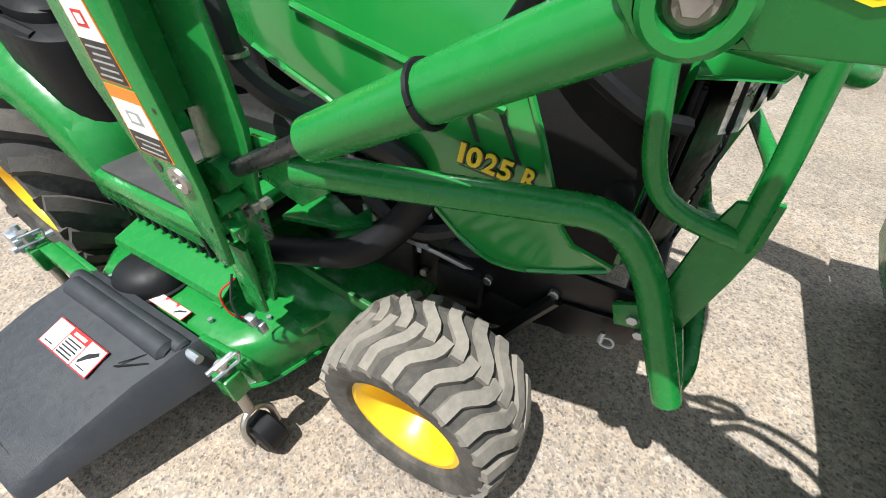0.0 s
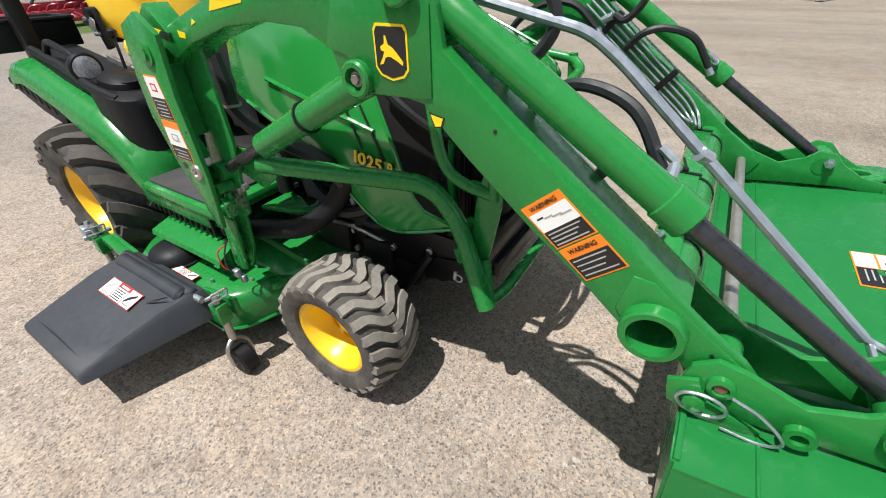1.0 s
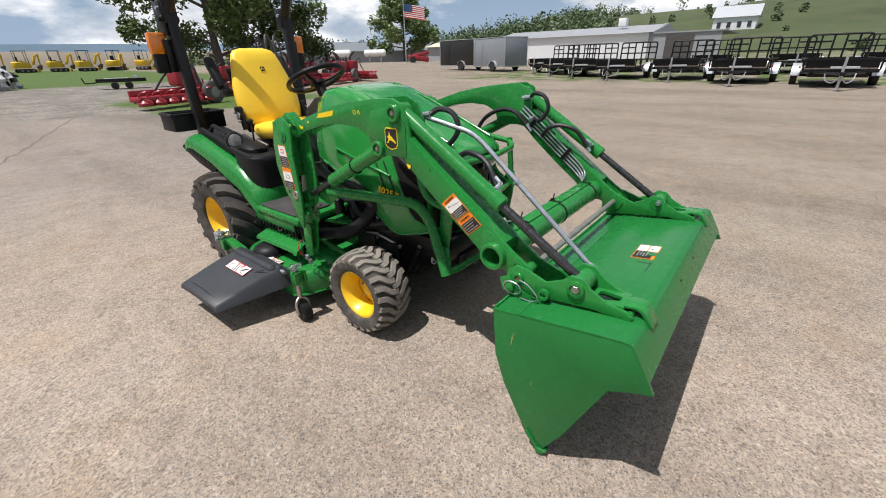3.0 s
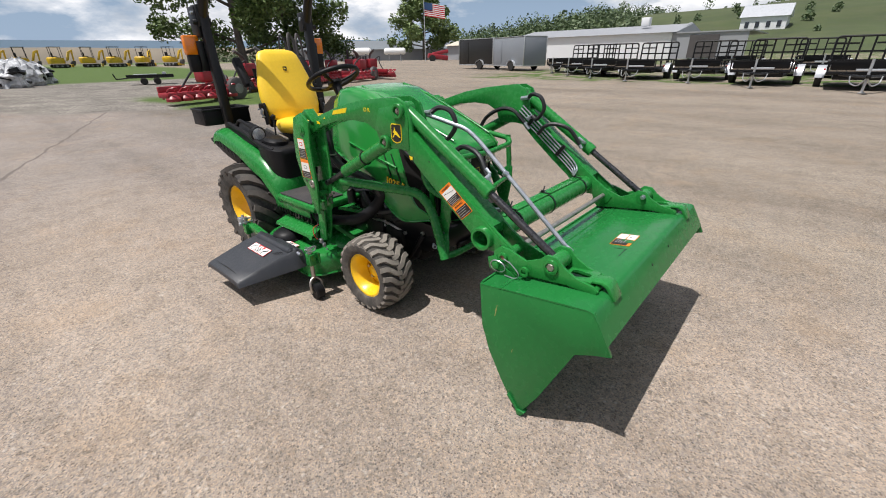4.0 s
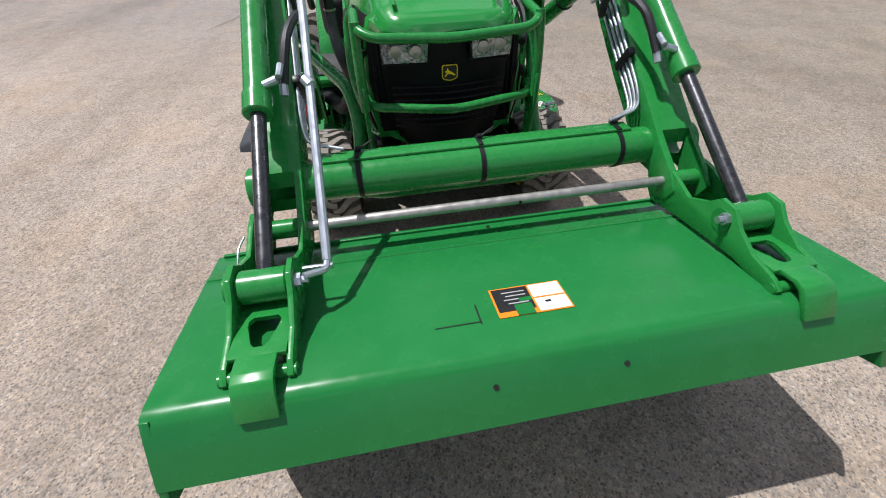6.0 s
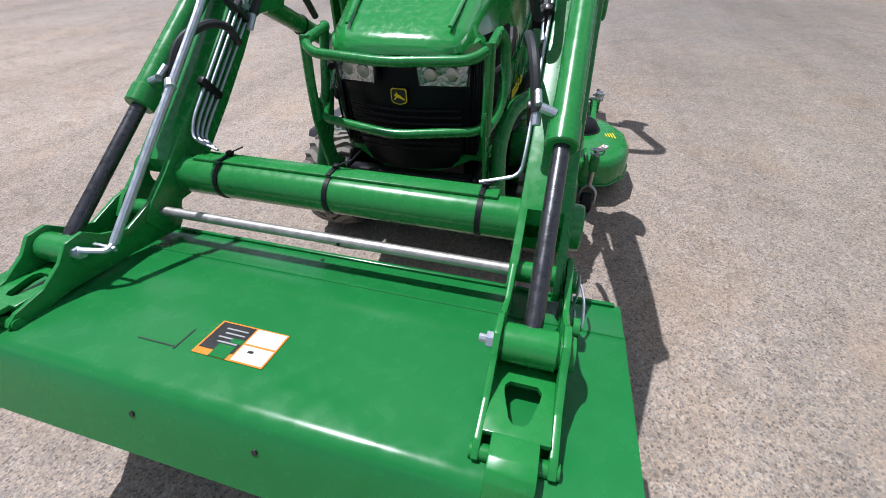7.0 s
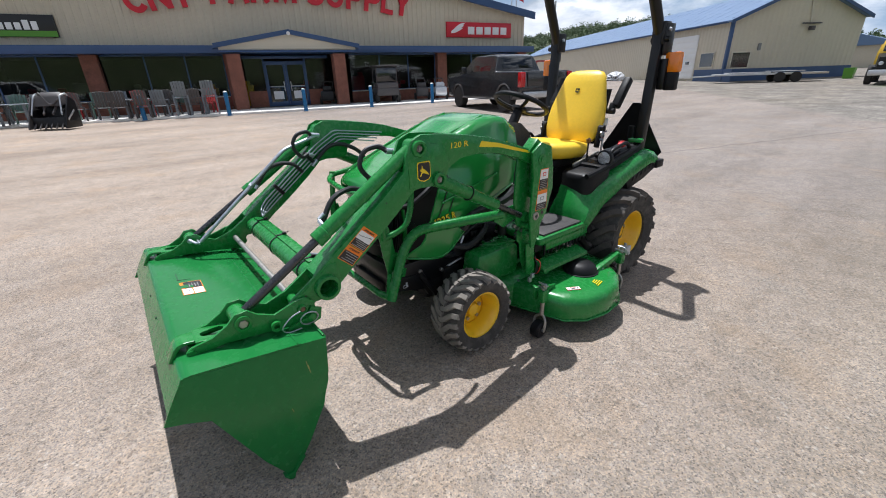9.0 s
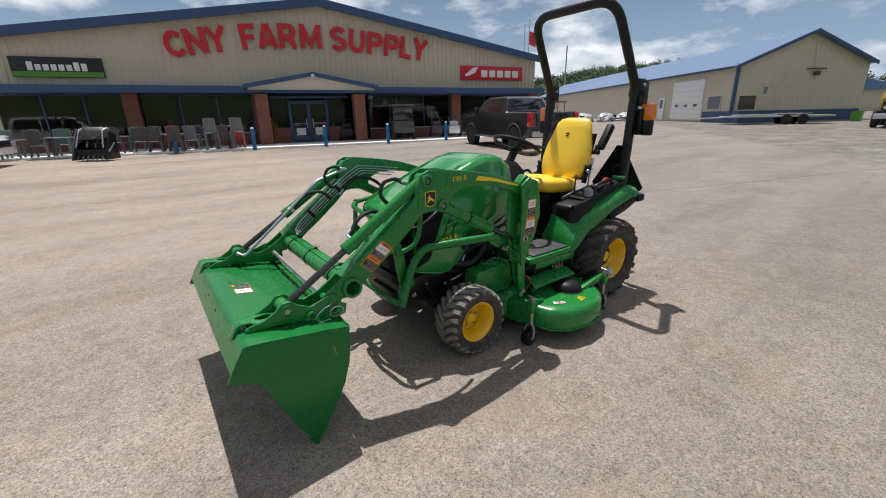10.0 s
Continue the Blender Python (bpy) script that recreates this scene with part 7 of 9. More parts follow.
# signs on the gable
def ribbon(pts, w, z0, z1):
    """A flat stroke of even width along a line, with mitred bends."""
    ps = [Vector((p[0], p[1], 0)) for p in pts]
    left, right = [], []
    for k, p in enumerate(ps):
        a = (p - ps[k - 1]).normalized() if k else None
        b = (ps[k + 1] - p).normalized() if k < len(ps) - 1 else None
        way = ((a or b) + (b or a)).normalized()
        side = Vector((-way.y, way.x, 0))
        ref = a or b
        h = w / 2 / max(0.55, side.dot(Vector((-ref.y, ref.x, 0))))
        left.append(p + side * h)
        right.append(p - side * h)
    bm = bmesh.new()
    rings = [[bm.verts.new((q.x, q.y, z)) for q, z in ((left[k], z0), (right[k], z0), (right[k], z1), (left[k], z1))] for k in range(len(ps))]
    for p, q in zip(rings, rings[1:]):
        for k in range(4):
            bm.faces.new((p[k], p[(k + 1) % 4], q[(k + 1) % 4], q[k]))
    bm.faces.new(rings[0])
    bm.faces.new(rings[-1])
    bmesh.ops.recalc_face_normals(bm, faces=bm.faces)
    return bm


def bow(cx, cy, rx, ry, a0, a1, n=10):
    return [(cx + rx * math.cos(radians(a0 + (a1 - a0) * k / n)), cy + ry * math.sin(radians(a0 + (a1 - a0) * k / n))) for k in range(n + 1)]


P_BOW = [(0.12, 0.90), (0.50, 0.90)] + bow(0.58, 0.68, 0.28, 0.22, 90, -90, 8) + [(0.12, 0.46)]
SHAPES = {
    "C": [bow(0.52, 0.5, 0.40, 0.40, 42, 318, 18)],
    "N": [[(0.12, 0.0), (0.12, 1.0)], [(0.88, 0.0), (0.88, 1.0)], [(0.14, 0.96), (0.86, 0.04)]],
    "Y": [[(0.08, 1.0), (0.5, 0.46)], [(0.92, 1.0), (0.5, 0.46)], [(0.5, 0.52), (0.5, 0.0)]],
    "F": [[(0.14, 0.0), (0.14, 1.0)], [(0.14, 0.90), (0.92, 0.90)], [(0.14, 0.48), (0.80, 0.48)]],
    "A": [[(0.08, 0.0), (0.46, 1.0)], [(0.92, 0.0), (0.54, 1.0)], [(0.24, 0.27), (0.76, 0.27)]],
    "R": [[(0.13, 0.0), (0.13, 1.0)], P_BOW, [(0.55, 0.46), (0.86, 0.0)]],
    "M": [[(0.10, 0.0), (0.10, 1.0)], [(0.90, 0.0), (0.90, 1.0)], [(0.12, 0.95), (0.5, 0.12), (0.88, 0.95)]],
    "S": [bow(0.5, 0.70, 0.36, 0.22, 25, 270, 12) + bow(0.5, 0.28, 0.38, 0.20, 90, -155, 12)],
    "U": [[(0.13, 1.0), (0.13, 0.42)] + bow(0.5, 0.38, 0.37, 0.30, 180, 360, 10) + [(0.87, 0.42), (0.87, 1.0)]],
    "P": [[(0.13, 0.0), (0.13, 1.0)], P_BOW],
    "L": [[(0.15, 1.0), (0.15, 0.0)], [(0.15, 0.10), (0.90, 0.10)]],
}
arc = [(-3.92, 5.14, "C"), (-3.00, 5.30, "N"), (-2.06, 5.42, "Y"), (-0.56, 5.63, "F"), (0.32, 5.68, "A"), (1.34, 5.75, "R"), (2.52, 5.79, "M"), (4.02, 5.75, "S"), (5.06, 5.68, "U"), (6.12, 5.58, "P"), (7.12, 5.50, "P"), (8.02, 5.44, "L"), (8.86, 5.38, "Y")]
lsign = part("sign_letters_back", merged(*[box((x, -0.04, z - 0.02), (0.04, 0.03, 0.04)) for x, z, ch in arc]), WALLCREAM, store, "large red raised sign letters")
for i, (x, z, ch) in enumerate(arc):
    lean = -math.degrees(math.atan2((x - 2.5) * 0.036 * 2, 2.0)) * 0.9
    m_ = Matrix.Translation((x, -0.10, z)) @ pose(0, 0, 0, 90, 0, 0) @ pose(0, 0, 0, 0, 0, lean)
    wide = {"M": 1.10, "N": 0.92, "L": 0.78, "F": 0.80}.get(ch, 0.90)
    strokes = [moved(ribbon([((px - 0.5) * wide, (py - 0.5) * 1.16) for px, py in st], 0.235, 0.0, 0.10 + 0.004 * k), m_) for k, st in enumerate(SHAPES[ch])]
    part("sign_letter", merged(*strokes), SIGNRED, lsign)
sg1 = part("maker_sign", box((14.0, -0.10, 4.16), (4.7, 0.14, 0.84), 0.02), SIGNRED, store, "red sign board with a white wing and white bars")
part("wing_shape", prism([(11.95, 4.06), (12.25, 4.28), (12.55, 4.48), (12.95, 4.55), (12.75, 4.40), (12.85, 4.38), (12.65, 4.26), (12.75, 4.22), (12.5, 4.10), (12.2, 3.98), (11.95, 3.96)], -0.19, -0.17, "y"), SIGNWHITE, sg1)
for k in range(5):
    part("sign_bar", box((13.35 + 0.60 * k, -0.18, 4.12), (0.46, 0.02, 0.42), 0.05), SIGNWHITE, sg1)
sg2 = part("maker_sign", box((-8.65, -0.10, 3.98), (3.3, 0.14, 0.84), 0.02), SIGNBLACK, store, "black sign board with a green stripe and white bars")
part("green_stripe", box((-8.65, -0.18, 3.68), (3.26, 0.02, 0.22)), SIGNGREEN, sg2)
for k, h in enumerate((0.36, 0.26, 0.26, 0.26, 0.26, 0.26, 0.36, 0.32)):
    part("sign_bar", box((-9.62 + 0.275 * k, -0.18, 3.96 + (h - 0.26) / 2), (0.205, 0.02, h), 0.03), SIGNWHITE, sg2)
store.matrix_basis = STORE_M

# walk and kerb in front of the store
walk_slab = thing("pavement", "pale concrete walk in front of the store", "pavement", kind="structure")
for k in range(12):
    part("slab", box((-11.0 + 2.5 * k, -2.3, Z0 - 0.07), (2.48, 3.4, 0.14), 0.01), WALK, walk_slab)
walk_slab.matrix_basis = STORE_M.copy()


def on_store(a, d, z=0.0):
    p = STORE_M @ Vector((a, -d, 0))
    p.z = z
    return p


def bollard():
    b = thing("bollard", "blue-painted steel bollard by the store walk", "bollard", group="bollards")
    part("post", lathe([(-0.05, 0.085), (0.93, 0.085), (0.97, 0.075), (0.99, 0.045), (1.0, 0.0001)], (0, 0, 0), "z", 20), BOLLARD, b)
    part("foot_ring", lathe([(0.0, 0.11), (0.02, 0.10), (0.03, 0.086)], (0, 0, 0), "z", 20), BOLLARD, b)
    part("cap_band", lathe([(0.955, 0.084), (0.965, 0.084), (0.985, 0.060), (1.003, 0.0001)], (0, 0, 0), "z", 16), SIGNWHITE, b)
    return b


bol = bollard()
spots = [(-19.27, -0.15), (-18.63, 2.92), (-17.95, 6.11), (-17.28, 9.26), (-16.58, 12.55)]
bol.matrix_basis = pose(spots[0][0], spots[0][1], ground_z(*spots[0]), 0, 0, 0)
for x, y in spots[1:]:
    copy_thing(bol, pose(x, y, ground_z(x, y), 0, 0, 30))


def patio_chair(mat, tall, label):
    """An outdoor chair with slatted seat and back; tall: the bar-height kind."""
    s = 0.72 if tall else 0.42
    c = thing("patio_chair", label, "chair", group="patio chairs")
    for x in (-0.26, 0.26):
        for y in (-0.24, 0.26):
            part("leg", box((x, y, (s + 0.1) / 2), (0.06, 0.06, s + 0.1), 0.008), mat, c)
        part("armrest", box((x, 0.0, s + 0.24), (0.09, 0.60, 0.035), 0.01), mat, c)
        part("arm_post", box((x, -0.24, s + 0.12), (0.05, 0.06, 0.22), 0.008), mat, c)
        if tall:
            part("foot_rail", box((x, 0.0, 0.26), (0.04, 0.5, 0.05), 0.008), mat, c)
    for k in range(5):
        part("seat_slat", box((0, -0.22 + 0.11 * k, s), (0.50, 0.098, 0.025), 0.006), mat, c)
        part("back_slat", box((-0.20 + 0.10 * k, 0.27 + 0.06, s + 0.34), (0.088, 0.025, 0.62 - 0.03 * abs(k - 2)), 0.008, (-12, 0, 0)), mat, c)
    return c


def patio_table(top_z, label):
    t = thing("patio_table", label, "table", group="patio tables")
    for k in range(6):
        part("top_slat", box((-0.40 + 0.16 * k, 0, top_z), (0.15, 0.92, 0.03), 0.006), CHAIRGREY, t)
    for x in (-0.38, 0.38):
        for y in (-0.38, 0.38):
            part("leg", box((x, y, top_z / 2), (0.07, 0.07, top_z - 0.02), 0.008), CHAIRGREY, t)
    return t


rng = random.Random(11)
kinds = {m.name: patio_chair(m, False, lab) for m, lab in ((CHAIRGREY, "grey slatted outdoor chair on the walk"), (CHAIRDARK, "dark brown slatted outdoor chair on the walk"), (CHAIRGREEN, "grey-green slatted outdoor chair on the walk"), (CHAIRRED, "red slatted outdoor chair on the walk"))}
used = set()
row = [(-8.2, 2.2, CHAIRGREEN, 20), (-7.4, 2.6, CHAIRGREY, 190), (-6.4, 2.4, CHAIRDARK, 170), (-5.9, 1.6, CHAIRGREEN, 10), (-9.2, 1.8, CHAIRDARK, 40), (-10.2, 2.2, CHAIRGREY, 0), (-5.0, 2.7, CHAIRDARK, 185), (-4.3, 2.1, CHAIRRED, 30), (-3.6, 2.6, CHAIRGREY, 175), (-2.9, 1.6, CHAIRGREEN, 0), (-2.4, 2.6, CHAIRDARK, 190), (-1.9, 1.8, CHAIRRED, 200), (-7.0, 1.2, CHAIRRED, 0), (-8.8, 0.9, CHAIRGREY, 10), (-3.9, 1.0, CHAIRDARK, 0), (-5.3, 0.9, CHAIRGREY, 0), (-9.7, 2.9, CHAIRGREEN, 185), (-8.8, 2.95, CHAIRDARK, 178), (-6.9, 2.0, CHAIRGREEN, 172), (-5.6, 2.3, CHAIRDARK, 190), (-4.2, 3.0, CHAIRDARK, 182), (-3.3, 2.0, CHAIRDARK, 168)]
for a, d, m, turn in row:
    p = on_store(a, d + 0.9, Z0)
    mm = Matrix.Translation(p) @ pose(0, 0, 0, 0, 0, turn + 78)
    if m.name not in used:
        kinds[m.name].matrix_basis = mm
        used.add(m.name)
    else:
        copy_thing(kinds[m.name], mm)
bar = patio_chair(CHAIRGREY, True, "tall grey slatted bar chair on the walk")
bar.matrix_basis = Matrix.Translation(on_store(-3.0 + 0.2, 3.6, Z0)) @ pose(0, 0, 0, 0, 0, 78 + 180)
copy_thing(bar, Matrix.Translation(on_store(-1.75, 3.6, Z0)) @ pose(0, 0, 0, 0, 0, 78 + 180))
tb = patio_table(1.0, "tall grey slatted outdoor table between bar chairs")
tb.matrix_basis = Matrix.Translation(on_store(-2.3, 3.3, Z0)) @ pose(0, 0, 0, 0, 0, 78)
tl = patio_table(0.72, "low grey slatted outdoor table among chairs")
tl.matrix_basis = Matrix.Translation(on_store(-4.4, 3.4, Z0)) @ pose(0, 0, 0, 0, 0, 78)
copy_thing(tl, Matrix.Translation(on_store(-8.1, 3.9, Z0)) @ pose(0, 0, 0, 0, 0, 78))

# steel attachment standing on the yard
att = thing("grapple_attachment", "dark steel grapple attachment with bright rails, standing on the yard", "attachment")
part("frame", merged(box((0, 0.1, 0.55), (1.5, 0.12, 0.9), 0.03, (-12, 0, 0)), box((-0.7, -0.1, 0.35), (0.08, 0.9, 0.6), 0.02), box((0.7, -0.1, 0.35), (0.08, 0.9, 0.6), 0.02)), BLACKPAINT, att)
part("hood", loft([[(-0.62, 0.2, 0.85), (0.62, 0.2, 0.85), (0.62, -0.35, 0.75), (-0.62, -0.35, 0.75)], [(-0.52, 0.15, 1.12), (0.52, 0.15, 1.12), (0.52, -0.2, 1.02), (-0.52, -0.2, 1.02)], [(-0.40, 0.10, 1.18), (0.40, 0.10, 1.18), (0.40, -0.1, 1.12), (-0.40, -0.1, 1.12)]]), CHAIRDARK, att, "dark sheet hood")
for k in range(6):
    part("tine", tube([(-0.6 + 0.24 * k, 0.1, 0.35), (-0.6 + 0.24 * k, -0.45, 0.30), (-0.6 + 0.24 * k, -0.85, 0.06)], 0.03, 0.2, 6), CHAIRDARK, att)
part("side_plate", prism([(-0.9, 0.05), (0.3, 0.05), (0.3, 0.9), (-0.1, 1.05), (-0.5, 0.6)], 0.78, 0.84, "x", 0.01), BLACKPAINT, att)
part("side_plate", prism([(-0.9, 0.05), (0.3, 0.05), (0.3, 0.9), (-0.1, 1.05), (-0.5, 0.6)], -0.84, -0.78, "x", 0.01), CHAIRDARK, att)
part("cylinder", rod((-0.3, 0.15, 1.0), (-0.2, -0.5, 0.5), 0.045, 10), CHAIRDARK, att)
part("cylinder", rod((0.3, 0.15, 1.0), (0.2, -0.5, 0.5), 0.045, 10), CHAIRDARK, att)
part("hanging_hose", hose([(-0.5, 0.1, 1.0), (-0.2, -0.35, 1.15), (0.15, -0.4, 0.8), (0.5, -0.3, 0.95)], 0.035, 6), CHAIRDARK, att)
for x in (-0.66, 0.66):
    part("rail", tube([(x, 0.22, 0.70), (x, 0.16, 1.14), (x * 0.86, -0.22, 1.06), (x, -0.62, 0.48)], 0.035, 0.12, 8), ALU, att, "bright bent steel rail")
part("scraper_plate", box((0, -0.60, 0.24), (1.42, 0.05, 0.34), 0.02, (-14, 0, 0)), BLACKPAINT, att)
part("side_bar", box((0.86, -0.30, 0.46), (0.03, 0.66, 0.06), 0.01, (24, 0, 0)), ALU, att)
att.matrix_basis = pose(-18.0, -2.7, ground_z(-18.0, -2.7), 0, 0, 60) @ Matrix.Diagonal((0.70, 0.70, 1.02, 1.0))


# ---- pickup truck ----
def car_wheel(x, y, r, w, parent, rim_mat, side):
    wh = part("wheel", lathe([(-w / 2, r * 0.55), (-w / 2, r * 0.93), (-w * 0.36, r), (w * 0.36, r), (w / 2, r * 0.93), (w / 2, r * 0.55)], (x, y, r), "y", 28), TYREFAR, parent, "black road tyre")
    part("rim", lathe([(side * w * 0.46, r * 0.62), (side * w * 0.40, r * 0.56), (side * w * 0.28, r * 0.30), (side * w * 0.40, r * 0.20), (side * w * 0.42, 0.0001)], (x, y, r), "y", 20), rim_mat, wh)


truck = thing("pickup_truck", "dark grey crew-cab pickup truck parked by the store", "truck")
# nose towards -x, built about its own middle
prof = [(-2.85, 0.45), (-2.90, 0.75), (-2.86, 1.05), (-2.70, 1.18), (-1.55, 1.27), (-0.95, 1.80), (-0.65, 1.90), (0.75, 1.90), (1.02, 1.82), (1.20, 1.32), (2.88, 1.30), (2.92, 0.75), (2.86, 0.45), (2.2, 0.40), (-2.2, 0.40)]
body_bm = prism(prof, -0.98, 0.98, "y", 0.05, 3)
for v in body_bm.verts:
    if v.co.z > 1.30:
        v.co.y *= 1.0 - 0.28 * min(1.0, (v.co.z - 1.30) / 0.60)
body_bm = cut(body_bm, box((2.02, 0, 1.20), (1.52, 1.70, 0.80)), rod((-1.82, -1.2, 0.42), (-1.82, 1.2, 0.42), 0.50, 28), rod((1.85, -1.2, 0.42), (1.85, 1.2, 0.42), 0.50, 28))
part("body", body_bm, TRUCKPAINT, truck, "dark grey painted body", smooth=30)
for sg in (-1, 1):
    for x0, x1 in ((-0.98, -0.10), (-0.02, 0.80)):
        pts = [(x0 + (0.30 if x0 < -0.5 else 0), 1.36), (x1, 1.36), (x1 - (0.05 if x0 < -0.5 else 0.12), 1.78), (x0 + (0.52 if x0 < -0.5 else 0.0), 1.78)]
        bm = prism([(p, q) for p, q in pts], 0.955, 0.972, "y")
        for v in bm.verts:
            v.co.y *= 1.0 - 0.28 * min(1.0, max(0, v.co.z - 1.30) / 0.60)
        if sg < 0:
            bmesh.ops.scale(bm, vec=(1, -1, 1), verts=bm.verts)
            bmesh.ops.reverse_faces(bm, faces=bm.faces)
        part("side_window", bm, CARGLASS, truck, "dark side window glass")
    for x in (-1.82, 1.85):
        car_wheel(x, sg * 0.86, 0.42, 0.28, truck, ALU, sg)
        part("wheel_arch", tube([(x + 0.50 * math.cos(a), sg * 0.985, 0.42 + 0.50 * math.sin(a)) for a in [math.pi * k / 12 for k in range(13)]], 0.03, 0, 6, 1), CHAIRDARK, truck)
    part("running_board", box((0, sg * 0.98, 0.42), (2.6, 0.16, 0.05), 0.02), CHAIRDARK, truck)
    part("tail_lamp", box((2.83, sg * 0.915, 1.04), (0.24, 0.16, 0.46), 0.03), TAIL, truck, "red tail lamp")
    part("mirror", box((-0.98, sg * 1.12, 1.42), (0.12, 0.22, 0.24), 0.04), TRUCKPAINT, truck)
    for x in (0.0, -0.95, 0.85):
        part("door_seam", box((x, sg * 0.983, 0.92), (0.012, 0.006, 0.75)), SIGNBLACK, truck)
    for x in (-0.18, 0.70):
        part("door_handle", box((x, sg * 0.995, 1.20), (0.16, 0.03, 0.04), 0.01), TRUCKPAINT, truck)
part("rear_window", box((1.105, 0, 1.60), (0.03, 1.28, 0.36), 0.01, (0, -20, 0)), CARGLASS, truck)
part("windscreen", box((-1.235, 0, 1.58), (0.03, 1.45, 0.68), 0.01, (0, 48, 0)), CARGLASS, truck)
part("rear_bumper", box((2.98, 0, 0.58), (0.16, 1.85, 0.20), 0.04), ALU, truck)
part("tailgate_panel", box((2.925, 0, 1.05), (0.03, 1.50, 0.42), 0.02), TRUCKPAINT, truck)
truck.matrix_basis = pose(-11.1, 12.1, ground_z(-11.1, 12.1), 0, 0, -15) @ Matrix.Scale(1.08, 4)


# ---- second building ----
C2 = Vector((-11.87, 37.91, 0))
shed = thing("warehouse", "long cream metal warehouse with a blue roof and white overhead door", "building")
# x along the gable end, y back along the long wall
GW, LEN, E2, R2 = 10.9, 56.0, 4.75, 6.95
part("gable_wall", corrugated(0, GW, lambda x: gable(x, 0, GW, E2, R2), 0.2, 0.0, 0.4, 0.012), WALLCREAM, shed, "cream ribbed gable wall")
wall_bm = moved(corrugated(-LEN, 0, lambda x: E2, 0.2, 0.0, 0.4, 0.012), pose(0, 0, 0, 0, 0, -90))
part("long_wall", wall_bm, WALLCREAM, shed, "cream ribbed long wall")
part("far_wall", box((GW - 0.05, LEN / 2 + 0.05, 2.4), (0.1, LEN - 0.2, 4.6)), WALLCREAM, shed)
for sg in (-1, 1):
    xa, xb = GW / 2, (-0.5 if sg < 0 else GW + 0.12)
    za, zb = R2 + 0.12, (E2 - 0.15 if sg < 0 else E2 - 0.02)
    part("roof_slope", loft([[(xa, -0.5, za), (xb, -0.5, zb), (xb, -0.5, zb - 0.12), (xa, -0.5, za - 0.12)], [(xa, LEN, za), (xb, LEN, zb), (xb, LEN, zb - 0.12), (xa, LEN, za - 0.12)]]), BLUEROOF, shed, "pale blue metal roof slope")
    part("rake_trim", loft([[(xa, -0.56, za + 0.03), (xb, -0.56, zb + 0.03), (xb, -0.56, zb - 0.22), (xa, -0.56, za - 0.22)], [(xa, -0.48, za + 0.03), (xb, -0.48, zb + 0.03), (xb, -0.48, zb - 0.22), (xa, -0.48, za - 0.22)]]), BLUEMETAL, shed)
    part("roof_rib", merged(*[loft([[(xa, 1.5 * k, za + 0.001), (xb, 1.5 * k, zb + 0.001), (xb, 1.5 * k, zb + 0.008), (xa, 1.5 * k, za + 0.008)], [(xa, 1.5 * k + 0.05, za + 0.001), (xb, 1.5 * k + 0.05, zb + 0.001), (xb, 1.5 * k + 0.05, zb + 0.008), (xa, 1.5 * k + 0.05, za + 0.008)]]) for k in range(0, 37)]), BLUEROOF, shed)
part("corner_trim", box((0, 0, 2.5), (0.22, 0.22, 4.6), 0.01), BLUEMETAL, shed)
part("base_band", merged(box((GW / 2, -0.06, 0.75), (GW, 0.04, 0.95)), box((-0.06, 1.2, 0.75), (0.04, 4.4, 0.95))), BLUEMETAL, shed, "blue wainscot band")
part("eave_trim", box((-0.42, LEN / 2, E2 - 0.22), (0.16, LEN, 0.16), 0.02), BLUEMETAL, shed)
od = part("overhead_door", box((-0.05, 5.9, 2.25), (0.06, 4.6, 3.4)), SIGNWHITE, shed, "white panelled overhead door")
for k in range(7):
    part("door_panel", box((-0.09, 5.9, 0.80 + 0.49 * k), (0.03, 4.5, 0.46), 0.012), SIGNWHITE, od)
for k in range(3):
    part("door_window", box((-0.115, 4.5 + 1.4 * k, 1.80), (0.02, 0.5, 0.22), 0.01), CARGLASS, od)
md = part("side_door", box((-0.06, 10.0, 1.6), (0.06, 1.0, 2.2), 0.01), SIGNWHITE, shed, "white entry door")
part("door_glass", box((-0.10, 10.0, 2.05), (0.02, 0.5, 0.8)), CARGLASS, md)
for w0 in ((-0.05, 2.15, 0), (0.75, -0.05, 1)):
    if w0[2]:
        wn_ = part("window", merged(box((1.15, -0.05, 1.85), (1.6, 0.06, 1.25)),), CREAMTRIM, shed, "wide window with a cream frame")
        part("pane", box((1.15, -0.09, 1.85), (1.4, 0.02, 1.05)), CARGLASS, wn_)
    else:
        wn_ = part("window", box((-0.05, 2.1, 1.95), (0.06, 1.7, 1.2)), CREAMTRIM, shed, "wide window with a cream frame")
        part("pane", box((-0.09, 2.1, 1.95), (0.02, 1.5, 1.0)), CARGLASS, wn_)
part("wall_lamp", merged(box((6.4, -0.12, 4.3), (1.6, 0.08, 0.10), 0.01), box((6.4, -0.2, 3.95), (0.35, 0.3, 0.3), 0.04)), CHAIRDARK, shed)
part("vent_outline", tube([(6.0, -0.05, 6.2), (6.3, -0.05, 4.4)], 0.06, 0, 6), CREAMTRIM, shed)
part("notice", box((2.55, -0.05, 2.75), (0.26, 0.03, 0.50)), MACHGREY, shed)
shed.matrix_basis = Matrix.Translation(C2 + Vector((0, 0, 0.2))) @ pose(0, 0, 0, 0, 0, 90 - 33.0)


